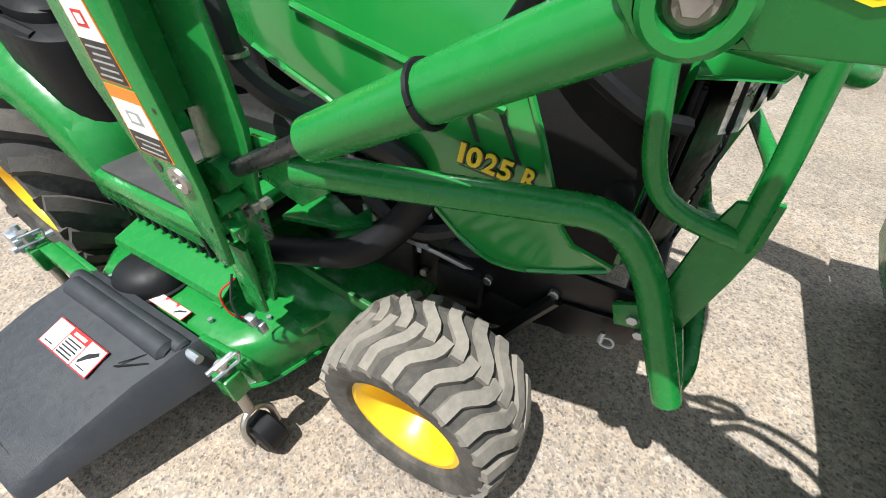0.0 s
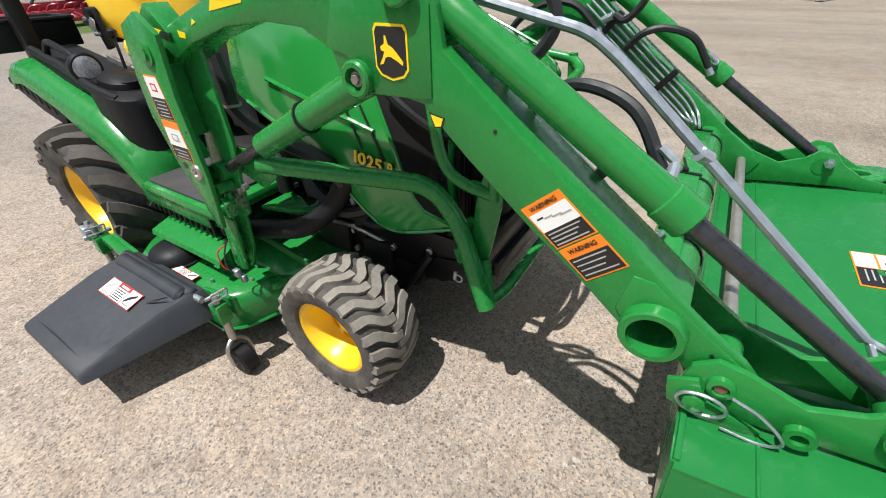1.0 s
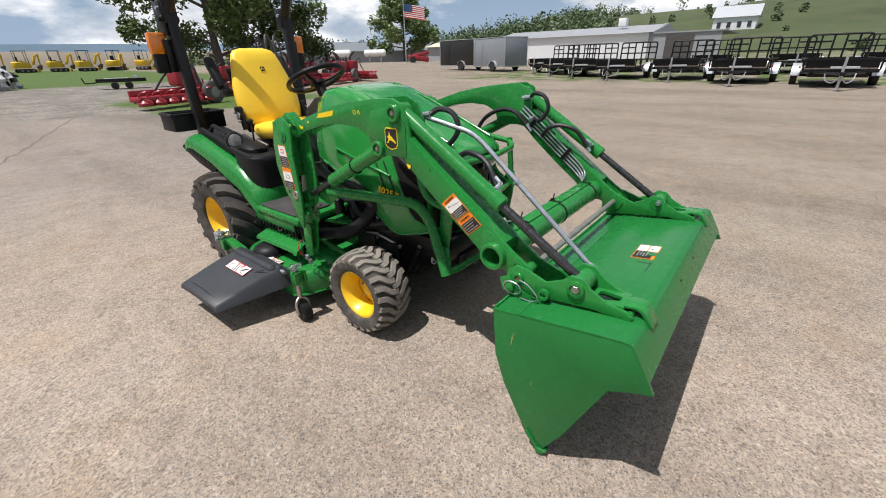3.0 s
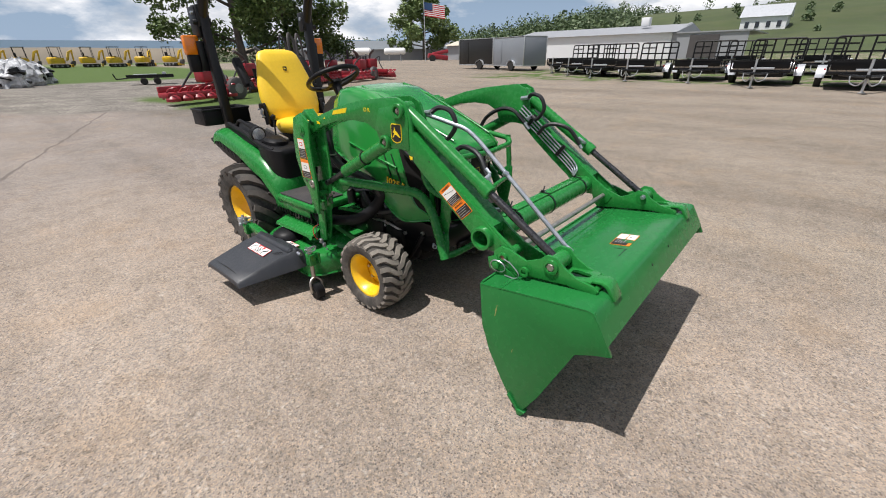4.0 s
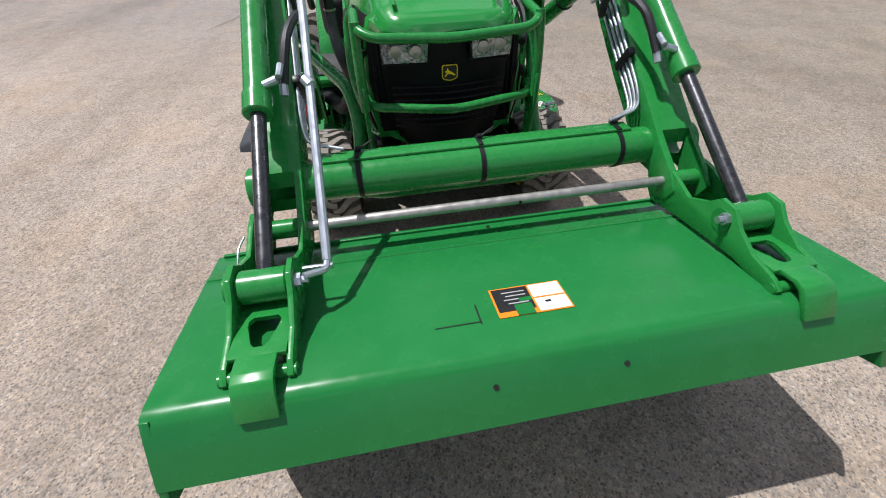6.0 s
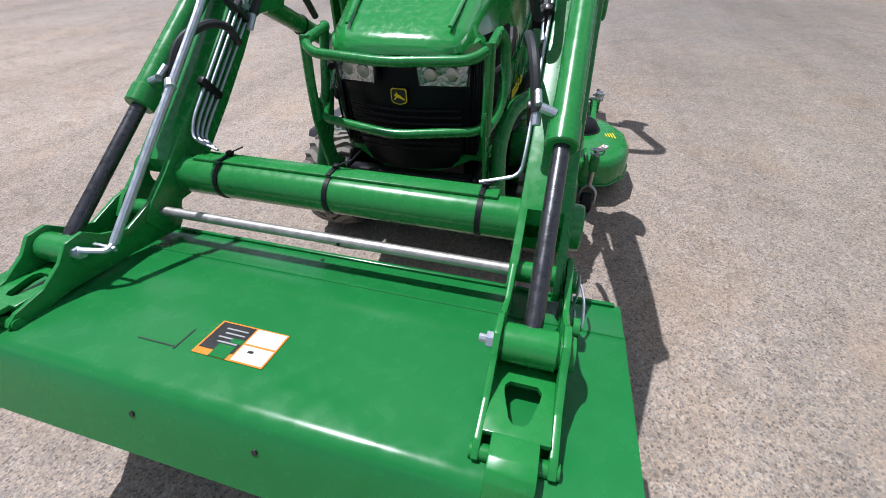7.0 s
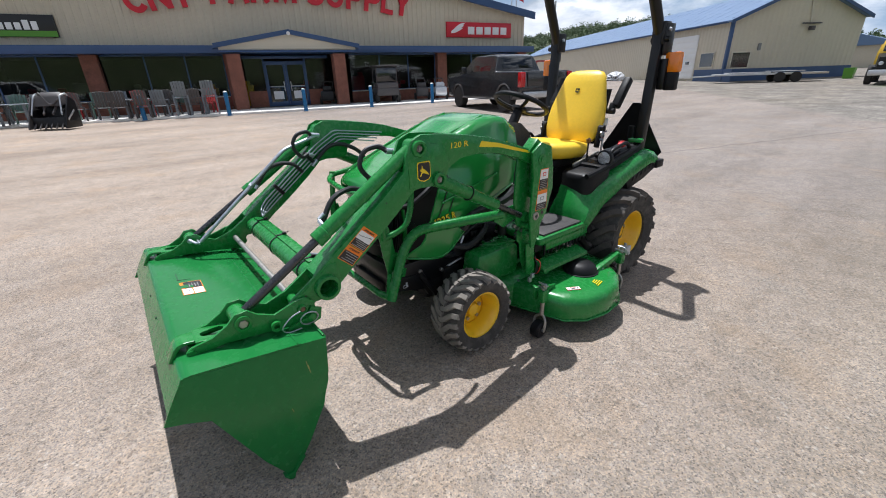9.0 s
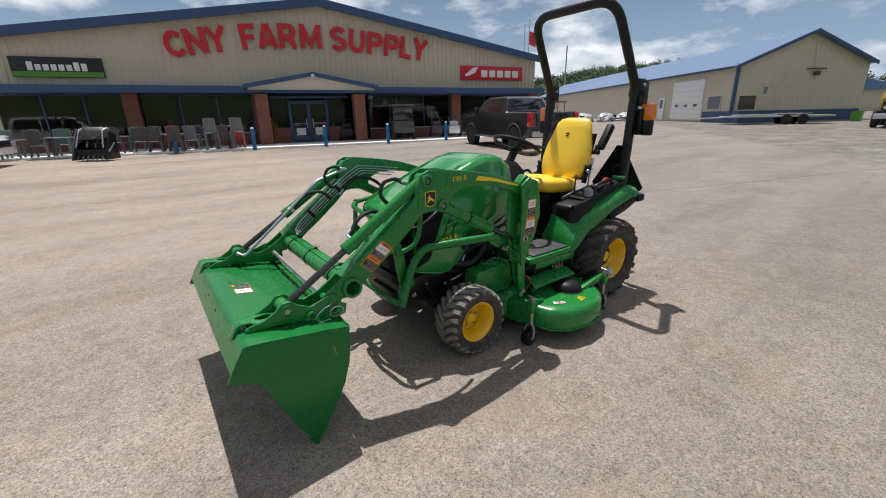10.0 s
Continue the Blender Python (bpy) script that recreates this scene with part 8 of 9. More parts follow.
# ---- trailers and machines ----
def utility_trailer():
    t = thing("utility_trailer", "black steel utility trailer with a raised ramp gate and bright fenders", "trailer", group="utility trailers")
    W, L = 1.85, 3.6
    part("deck_frame", merged(box((0, L / 2, 0.52), (W, L, 0.10), 0.01), box((-W / 2, L / 2, 0.86), (0.05, L, 0.05)), box((W / 2, L / 2, 0.86), (0.05, L, 0.05)), box((0, 0, 0.86), (W, 0.05, 0.05))), BLACKPAINT, t, "black steel deck frame")
    for k in range(8):
        part("deck_board", box((-W / 2 + 0.13 + 0.225 * k, L / 2, 0.585), (0.20, L - 0.1, 0.035), 0.004), BOARD, t)
    for k in range(5):
        for sx in (-1, 1):
            part("rail_post", box((sx * W / 2, 0.03 + (L - 0.06) * k / 4, 0.70), (0.045, 0.045, 0.32)), BLACKPAINT, t)
    gate = part("ramp_gate", tube([(-W / 2 + 0.04, L, 0.55), (-W / 2 + 0.04, L + 0.05, 1.66), (W / 2 - 0.04, L + 0.05, 1.66), (W / 2 - 0.04, L, 0.55)], 0.038, 0.14, 8), BLACKPAINT, t, "raised black tube ramp gate")
    for k in range(4):
        part("gate_bar", box((-W / 2 + 0.04 + (W - 0.08) * (k + 1) / 5, L + 0.03, 1.10), (0.06, 0.05, 1.10)), BLACKPAINT, gate)
    for z in (0.85, 1.15):
        part("gate_bar", box((0, L + 0.03, z), (W - 0.1, 0.04, 0.06)), BLACKPAINT, gate)
    for sx in (-1, 1):
        part("gate_bar", box((sx * W * 0.30, L + 0.03, 1.42), (W * 0.36, 0.04, 0.06)), BLACKPAINT, gate)
    part("tongue", merged(tube([(-0.6, 0, 0.48), (0, -1.15, 0.46)], 0.045, 0, 6), tube([(0.6, 0, 0.48), (0, -1.15, 0.46)], 0.045, 0, 6), box((0, -1.25, 0.48), (0.12, 0.30, 0.10), 0.02)), BLACKPAINT, t)
    part("tongue_jack", merged(rod((0.0, -1.0, 0.02), (0.0, -1.0, 0.95), 0.035, 8), box((0, -1.0, 0.02), (0.16, 0.16, 0.03), 0.005)), ALU, t, "bare steel tongue jack")
    for sx in (-1, 1):
        part("safety_chain", hose([(0, -1.1, 0.44), (sx * 0.15, -0.95, 0.22), (sx * 0.32, -0.7, 0.28), (sx * 0.36, -0.55, 0.46)], 0.018, 6), ALU, t)
        for y in (1.75,):
            part("wheel", lathe([(-0.10, 0.18), (-0.10, 0.30), (-0.07, 0.33), (0.07, 0.33), (0.10, 0.30), (0.10, 0.18)], (sx * (W / 2 + 0.14), y, 0.33), "x", 20), TYREFAR, t)
            part("rim", lathe([(-0.08, 0.19), (-0.03, 0.15), (0.03, 0.15), (0.08, 0.19)], (sx * (W / 2 + 0.14), y, 0.33), "x", 14), ALU, t)
        arch = [(sx * (W / 2 + 0.14), 1.75 + 0.44 * math.cos(a), 0.33 + 0.40 * math.sin(a)) for a in [math.pi * k / 8 for k in range(9)]]
        part("fender", sheet([[(x - 0.13, y, z), (x + 0.13, y, z)] for x, y, z in arch], 0.02), FENDER, t, "bright metal fender")
        part("marker_lamp", box((sx * (W / 2 + 0.06), 1.2, 0.60), (0.06, 0.12, 0.06), 0.01), TAIL, t)
    part("axle", rod((-W / 2 - 0.1, 1.75, 0.33), (W / 2 + 0.1, 1.75, 0.33), 0.04, 8), BLACKPAINT, t)
    part("under_frame", box((0, L / 2, 0.40), (W * 0.8, L * 0.9, 0.16), 0.01), BLACKPAINT, t)
    part("headboard", box((0, 0.06, 0.74), (W - 0.1, 0.03, 0.26), 0.005), BLACKPAINT, t)
    part("registration_strip", box((0.1, -0.03, 0.62), (0.7, 0.02, 0.07), 0.004), FENDER, t, "pale reflective strip")
    return t


BOARD = material("weathered_deck_boards", (0.20, 0.16, 0.12), 0.8, vary=0.3, scale=3, fine=30)
FENDER = material("bright_fender_metal", (0.62, 0.64, 0.67), 0.35, metal=0.5, vary=0.12, scale=2)
ut = utility_trailer()
spots = [(17.2, -2.64, 91), (18.3, 0.21, 88), (20.0, 2.65, 91), (20.2, 5.3, 90), (21.6, 7.6, 92), (23.2, 9.6, 90), (25.2, 11.6, 89), (17.0, -5.6, 89), (25.0, -4.6, 86), (25.5, -1.4, 94), (26.5, 2.2, 90), (17.2, -8.6, 88)]
for i, (x, y, turn) in enumerate(spots):
    # the tongue points at the yard
    m = pose(x, y, ground_z(x, y), 0, 0, turn - 180)
    if i == 0:
        ut.matrix_basis = m
    else:
        copy_thing(ut, m)


def cargo_trailer(mat, label):
    t = thing("cargo_trailer", label, "trailer", group="enclosed trailers")
    part("box_body", box((0, 0, 1.30), (2.0, 3.9, 1.90), 0.04), mat, t)
    part("corner_trim", merged(*[box((sx * 1.0, sy * 1.95, 1.30), (0.06, 0.06, 1.94), 0.01) for sx in (-1, 1) for sy in (-1, 1)], box((0, 0, 2.26), (2.04, 3.94, 0.05), 0.01), box((0, 0, 0.34), (2.04, 3.94, 0.08), 0.01)), ALU, t)
    part("side_door", box((-1.012, 1.2, 1.25), (0.02, 0.8, 1.6), 0.01), mat, t)
    part("rear_door", box((0, -1.962, 1.25), (1.85, 0.02, 1.7), 0.01), mat, t)
    for sx in (-1, 1):
        part("wheel", lathe([(-0.10, 0.18), (-0.10, 0.30), (-0.07, 0.33), (0.07, 0.33), (0.10, 0.30), (0.10, 0.18)], (sx * 1.06, -0.6, 0.33), "x", 20), TYREFAR, t)
        arch = [(sx * 1.06, -0.6 + 0.44 * math.cos(a), 0.33 + 0.40 * math.sin(a)) for a in [math.pi * k / 8 for k in range(9)]]
        part("fender", sheet([[(x - 0.13, y, z), (x + 0.13, y, z)] for x, y, z in arch], 0.02), FENDER, t)
    part("tongue", merged(tube([(-0.6, 1.9, 0.40), (0, 3.0, 0.42)], 0.05, 0, 6), tube([(0.6, 1.9, 0.40), (0, 3.0, 0.42)], 0.05, 0, 6)), BLACKPAINT, t)
    return t


GREYBOX = material("grey_trailer_skin", (0.23, 0.25, 0.28), 0.35, vary=0.06, scale=0.8)
BLACKBOX = material("black_trailer_skin", (0.020, 0.019, 0.019), 0.35, vary=0.15, scale=0.8)
ct = cargo_trailer(GREYBOX, "grey enclosed cargo trailer at the yard's edge")
ct.matrix_basis = pose(27.9, 16.4, ground_z(27.9, 16.4), 0, 0, -22)
ct2 = cargo_trailer(BLACKBOX, "black enclosed cargo trailer at the yard's edge")
ct2.matrix_basis = pose(29.2, 20.6, ground_z(29.2, 20.6), 0, 0, -8)


def excavator():
    e = thing("mini_excavator", "yellow mini excavator parked on the grass", "excavator", group="mini excavators")
    for sx in (-1, 1):
        tr = part("track", prism([(-0.85, 0.12), (-0.70, 0.02), (0.70, 0.02), (0.85, 0.12), (0.85, 0.32), (0.70, 0.42), (-0.70, 0.42), (-0.85, 0.32)], sx * 0.45, sx * 0.78, "x", 0.03), TYREFAR, e, "black rubber track")
        for k in range(3):
            part("roller", lathe([(sx * 0.78, 0.12), (sx * 0.80, 0.10), (sx * 0.80, 0.0001)], (0, -0.5 + 0.5 * k, 0.20), "x", 12), MACHGREY, tr)
    part("house", loft([oval(0.72, 0.80, (0, 0.25, 0.50), (0, 1, 0), 20, 3), oval(0.78, 0.85, (0, 0.25, 0.75), (0, 1, 0), 20, 3), oval(0.74, 0.80, (0, 0.28, 1.10), (0, 1, 0), 20, 3), oval(0.55, 0.55, (0, 0.40, 1.22), (0, 1, 0), 20, 3)]), MACHYELLOW, e, "rounded yellow body")
    part("canopy", merged(box((-0.15, 0.1, 2.35), (1.0, 1.2, 0.06), 0.02), *[rod((-0.15 + sx * 0.45, 0.1 + sy * 0.5, 1.1), (-0.15 + sx * 0.45, 0.1 + sy * 0.5, 2.35), 0.03, 8) for sx in (-1, 1) for sy in (-1, 1)]), BLACKPAINT, e, "black canopy on posts")
    part("seat", merged(box((-0.15, 0.3, 1.25), (0.45, 0.45, 0.12), 0.04), box((-0.15, 0.5, 1.5), (0.45, 0.12, 0.5), 0.04)), BLACKPLASTIC, e)
    part("boom", prism([(-0.55, 0.8), (-0.75, 0.85), (-1.15, 1.85), (-1.55, 2.05), (-1.65, 1.90), (-1.35, 1.7), (-1.0, 0.85)], -0.08, 0.08, "x", 0.02), MACHYELLOW, e, "bent yellow boom")
    part("stick", prism([(-1.50, 2.05), (-1.70, 2.05), (-1.55, 0.75), (-1.43, 0.75)], -0.07, 0.07, "x", 0.02), MACHYELLOW, e)
    part("digging_bucket", prism([(-1.65, 0.8), (-1.30, 0.8), (-1.10, 0.55), (-1.20, 0.3), (-1.50, 0.25)], -0.25, 0.25, "x", 0.03), CHAIRDARK, e)
    part("blade", box((0, -1.15, 0.25), (1.5, 0.06, 0.36), 0.02), MACHYELLOW, e)
    return e


ex = excavator()
for i, (x, y) in enumerate(((3.0, 73.5), (5.9, 72.6), (8.9, 70.6), (12.0, 70.4), (14.4, 68.4), (17.2, 67.5), (20.2, 66.4))):
    m = pose(x, y, ground_z(x, y), 0, 0, (92, 88, 95, 86, 90, 130, 40)[i])
    if i == 0:
        ex.matrix_basis = m
    else:
        copy_thing(ex, m)


def red_implement():
    r = thing("red_mower_implement", "dark red folded hay mower with grey wheel and black arms", "implement", group="red implements")
    part("cutter_bar", merged(box((0, 0, 0.30), (2.5, 0.5, 0.16), 0.05), box((0, 0.25, 0.45), (2.4, 0.10, 0.20), 0.03)), MACHRED, r)
    for k in range(6):
        x = -1.05 + 0.42 * k
        part("cutter_disc", lathe([(0.12, 0.20), (0.20, 0.21), (0.27, 0.16), (0.34, 0.05), (0.35, 0.0001)], (x, -0.18, 0), "z", 16), MACHRED, r)
        part("guard_hoop", tube([(x - 0.14, 0.1, 0.2), (x - 0.12, -0.28, 0.50), (x, -0.42, 0.52), (x + 0.12, -0.28, 0.50), (x + 0.14, 0.1, 0.2)], 0.03, 0.1, 6), MACHRED, r)
    part("wheel", lathe([(-0.12, 0.14), (-0.12, 0.30), (-0.08, 0.36), (0.08, 0.36), (0.12, 0.30), (0.12, 0.14)], (1.25, -0.25, 0.36), "y", 22), CHAIRDARK, r)
    part("wheel_hub", lathe([(-0.10, 0.22), (-0.13, 0.14), (-0.12, 0.0001)], (1.25, -0.25, 0.36), "y", 16), MACHGREY, r)
    part("gear_case", box((0.6, 0.25, 0.85), (0.7, 0.5, 0.5), 0.08), MACHRED, r)
    part("arm", merged(tube([(0.9, 0.2, 0.5), (0.6, 0.3, 1.35), (0.1, 0.3, 1.55)], 0.06, 0.2, 8), tube([(1.2, 0.2, 0.5), (1.1, 0.3, 1.25)], 0.06, 0.2, 8)), CHAIRDARK, r)
    part("drive_hose", hose([(0.5, 0.2, 1.0), (0.2, -0.1, 1.2), (-0.1, 0.1, 0.9), (-0.5, 0.1, 0.5)], 0.03, 6), HOSE, r)
    return r


ri = red_implement()
for i, (x, y, turn) in enumerate(((3.75, 13.75, 15), (10.6, 17.6, 40), (12.6, 18.9, 30), (14.7, 19.6, 55), (12.0, 21.2, 10), (16.4, 21.3, 35), (14.4, 22.3, 70), (5.0, 15.4, 65), (6.4, 16.2, 25), (13.4, 17.6, 20), (15.6, 18.3, 80))):
    m = pose(x, y, ground_z(x, y), 0, 0, turn) @ Matrix.Diagonal((1, 1, 1, 1))
    if i == 0:
        ri.matrix_basis = m
    else:
        copy_thing(ri, m)


def rake(x, y, turn):
    k = thing("folded_rake", "tall folded dark implement frame among red machines", "implement", group="folded rakes")
    for s in (-0.35, 0.35):
        part("hoop", tube([(s - 0.25, 0, 0.2), (s - 0.22, 0.1, 2.0), (s, 0.15, 2.3), (s + 0.22, 0.1, 2.0), (s + 0.25, 0, 0.2)], 0.045, 0.2, 8), CHAIRDARK, k)
    part("frame", merged(box((0, 0, 0.5), (1.6, 0.5, 0.3), 0.05), box((0, 0.2, 1.0), (1.3, 0.12, 0.12), 0.02)), MACHRED, k)
    k.matrix_basis = pose(x, y, ground_z(x, y), 0, 0, turn)


rake(9.3, 16.6, 30)
rake(10.2, 18.8, 20)


def leaning_gear(x, y, turn):
    k = thing("implement_frame", "dark steel implement frame leaning under the trees", "implement")
    part("beam", tube([(0, 0, 0.1), (0.4, 0, 1.5)], 0.07, 0, 8), CHAIRDARK, k)
    part("beam", tube([(0.9, 0.1, 0.1), (0.35, 0, 1.5), (0.1, 0.1, 1.7)], 0.07, 0.1, 8), MACHGREY, k)
    part("base", box((0.5, 0.1, 0.12), (1.4, 0.8, 0.16), 0.04), CHAIRDARK, k)
    k.matrix_basis = pose(x, y, ground_z(x, y), 0, 0, turn)


leaning_gear(7.6, 17.2, 20)
flat = thing("flat_trailer", "low black flatbed implement trailer on the gravel", "trailer", (0, 0, 0))
part("deck", merged(box((0, 0, 0.55), (3.2, 1.3, 0.10), 0.02), box((0, -0.6, 0.68), (3.2, 0.06, 0.16), 0.01)), BLACKPAINT, flat)
part("cargo", merged(box((-0.3, 0, 0.70), (1.6, 0.9, 0.18), 0.05), box((1.0, 0.1, 0.75), (0.3, 0.3, 0.35), 0.05)), ALU, flat)
for x in (-0.5, 0.4):
    part("wheel", lathe([(-0.10, 0.10), (-0.10, 0.22), (-0.06, 0.26), (0.06, 0.26), (0.10, 0.22), (0.10, 0.10)], (x, -0.62, 0.26), "y", 16), TYREFAR, flat)
    part("wheel", lathe([(-0.10, 0.10), (-0.10, 0.22), (-0.06, 0.26), (0.06, 0.26), (0.10, 0.22), (0.10, 0.10)], (x, 0.62, 0.26), "y", 16), TYREFAR, flat)
part("tongue", tube([(-1.6, 0, 0.5), (-2.3, 0, 0.45), (-2.4, 0, 0.85)], 0.05, 0.1, 6), BLACKPAINT, flat)
flat.matrix_basis = pose(5.75, 25.6, ground_z(5.75, 25.6), 0, 0, -15) @ Matrix.Scale(0.66, 4)

WRAP = material("white_plastic_wrap", (0.50, 0.51, 0.53), 0.30, vary=0.45, scale=2.5, fine=9, bump=0.6, bump_scale=5)


def wrapped(x, y, turn, sx, sy, sz, name="wrapped_machine", label="machine wrapped in white plastic film"):
    w = thing(name, label, "machine", group="wrapped machines")
    r2 = random.Random(int(x * 31 + y * 7))
    rings = []
    for h, k in ((0.0, 0.95), (0.15, 1.0), (0.3, 0.94), (0.45, 0.98), (0.6, 0.85), (0.75, 0.76), (0.9, 0.50), (1.0, 0.2)):
        rings.append([Vector((p.x * sx * (1 + r2.uniform(-0.17, 0.17)), p.y * sy * (1 + r2.uniform(-0.17, 0.17)), h * sz * (1 + r2.uniform(-0.10, 0.10)))) for p in oval(k, k, (0, 0, 0), (0, 1, 0), 22, 2.4)])
    part("film", loft(rings), WRAP, w, smooth=0)
    for _ in range(9):
        a = r2.uniform(0, 6.28)
        part("dark_part", box((0.85 * sx * math.cos(a), 0.85 * sy * math.sin(a), sz * r2.uniform(0.1, 0.7)), (0.4, 0.4, r2.uniform(0.06, 0.2)), 0.02, (r2.uniform(-20, 20), r2.uniform(-20, 20), r2.uniform(0, 90))), BLACKPAINT, w)
    w.matrix_basis = pose(x, y, ground_z(x, y) - 0.02, 0, 0, turn)


for x, y, t, a, b, c in ((0.5, 28.9, 10, 0.7, 0.9, 1.2), (1.2, 30.2, 40, 0.7, 0.9, 1.3), (0.5, 31.3, 0, 0.7, 0.9, 1.4), (1.9, 31.9, 60, 0.7, 0.8, 1.1), (-26.6, 39.0, 0, 0.9, 1.3, 0.95), (-25.2, 41.2, 20, 0.9, 1.3, 0.9), (-24.0, 43.0, 50, 0.9, 1.2, 0.9)):
    wrapped(x, y, t, a, b, c)

alu = thing("aluminium_trailer", "low bare aluminium trailer parked by the warehouse", "trailer", (0, 0, 0))
part("deck", merged(box((0, 0, 0.55), (6.5, 1.9, 0.12), 0.02), box((-1.2, 0, 0.66), (2.5, 1.8, 0.06), 0.01)), ALU, alu)
for x in (0.6, 1.5):
    for sy in (-1, 1):
        part("wheel", lathe([(-0.10, 0.14), (-0.10, 0.28), (-0.06, 0.33), (0.06, 0.33), (0.10, 0.28), (0.10, 0.14)], (x, sy * 1.0, 0.33), "y", 18), TYREFAR, alu)
        part("fender", box((x, sy * 1.0, 0.72), (0.85, 0.26, 0.05), 0.02), ALU, alu)
part("tongue", tube([(-3.2, 0, 0.5), (-4.6, 0, 0.45)], 0.06, 0, 6), ALU, alu)
alu.matrix_basis = pose(-8.6, 36.6, ground_z(-8.6, 36.6), 0, 0, 28)
bin_ = thing("green_bin", "lime green waste bin by the warehouse corner", "bin", (-4.9, 41.5, 0))
part("tub", loft([[(-5.2, 41.2, 0.30), (-4.7, 41.2, 0.30), (-4.7, 41.8, 0.30), (-5.2, 41.8, 0.30)], [(-5.25, 41.1, 1.25), (-4.65, 41.1, 1.25), (-4.65, 41.85, 1.25), (-5.25, 41.85, 1.25)]]), SIGNGREEN, bin_)

ytruck = thing("yellow_truck", "yellow-roofed black heavy truck at the edge of the yard", "truck", (0, 0, 0))
part("chassis", box((0, 1.0, 0.75), (1.9, 6.0, 0.3), 0.05), BLACKPAINT, ytruck)
part("bonnet", loft([[(-0.75, -2.2, 0.8), (0.75, -2.2, 0.8), (0.75, -2.2, 1.35), (-0.75, -2.2, 1.35)], [(-0.9, -0.8, 0.8), (0.9, -0.8, 0.8), (0.9, -0.8, 1.55), (-0.9, -0.8, 1.55)]]), BLACKPAINT, ytruck)
part("cab", loft([[(-1.0, -0.8, 0.9), (1.0, -0.8, 0.9), (1.0, 0.9, 0.9), (-1.0, 0.9, 0.9)], [(-1.0, -0.7, 1.6), (1.0, -0.7, 1.6), (1.0, 0.9, 1.6), (-1.0, 0.9, 1.6)], [(-0.85, -0.3, 2.2), (0.85, -0.3, 2.2), (0.85, 0.8, 2.2), (-0.85, 0.8, 2.2)]]), MACHYELLOW, ytruck)
part("windscreen", box((0, -0.53, 1.88), (1.6, 0.04, 0.55), 0.01, (-34, 0, 0)), CARGLASS, ytruck)
for sx in (-1, 1):
    for y in (-1.5, 2.4, 3.4):
        part("wheel", lathe([(-0.14, 0.25), (-0.14, 0.45), (-0.1, 0.5), (0.1, 0.5), (0.14, 0.45), (0.14, 0.25)], (sx * 0.95, y, 0.5), "x", 20), TYREFAR, ytruck)
    part("headlight", lathe([(0, 0.10), (-0.05, 0.09), (-0.06, 0.0001)], (sx * 0.62, -2.22, 1.05), "y", 14), ALU, ytruck)
part("bumper", box((0, -2.4, 0.6), (2.0, 0.15, 0.28), 0.05), ALU, ytruck)
part("bed_box", box((0, 2.6, 1.5), (2.1, 3.2, 1.1), 0.05), MACHYELLOW, ytruck)
ytruck.matrix_basis = pose(-1.7, 33.4, ground_z(-1.7, 33.4), 0, 0, 4)

# car whose front shows at the edge of the yard by the store
car = thing("parked_car", "white estate car parked along the store front", "car", (0, 0, 0))
CARWHITE = material("white_car_paint", (0.62, 0.63, 0.64), 0.25, vary=0.04, scale=1, coat=0.6)


def slim(bm):
    for v in bm.verts:
        v.co.y *= 1.0 - 0.20 * min(1.0, max(0.0, v.co.z - 1.02) / 0.70)
    return bm


cb = slim(prism([(-2.38, 0.38), (-2.42, 0.80), (-2.25, 0.98), (-1.35, 1.08), (-0.70, 1.66), (-0.45, 1.74), (2.05, 1.76), (2.22, 1.66), (2.38, 1.05), (2.40, 0.38)], -0.92, 0.92, "y", 0.05, 3))
part("body", cut(cb, rod((-1.45, -1.1, 0.36), (-1.45, 1.1, 0.36), 0.43, 24), rod((1.42, -1.1, 0.36), (1.42, 1.1, 0.36), 0.43, 24)), CARWHITE, car, "white painted body")
for sy in (-1, 1):
    for x in (-1.45, 1.42):
        car_wheel(x, sy * 0.80, 0.36, 0.24, car, ALU, sy)
    for x0, x1, x2, x3 in ((-1.05, -0.12, -0.15, -0.62), (-0.04, 0.86, 0.86, -0.04), (0.94, 2.12, 2.02, 0.94)):
        bm = slim(prism([(x0, 1.12), (x1, 1.12), (x2, 1.62), (x3, 1.62)], 0.905, 0.925, "y"))
        if sy < 0:
            bmesh.ops.scale(bm, vec=(1, -1, 1), verts=bm.verts)
            bmesh.ops.reverse_faces(bm, faces=bm.faces)
        part("side_window", bm, CARGLASS, car)
    part("headlight", box((-2.36, sy * 0.68, 0.86), (0.12, 0.34, 0.16), 0.03), LAMPGLASS, car)
part("windscreen", box((-1.04, 0, 1.40), (0.03, 1.40, 0.74), 0.01, (0, 48, 0)), CARGLASS, car)
part("front_grille", box((-2.42, 0, 0.72), (0.05, 1.0, 0.22), 0.02), BLACKPLASTIC, car)
car.matrix_basis = pose(-18.0, -7.45, ground_z(-18.0, -7.45), 0, 0, -102)

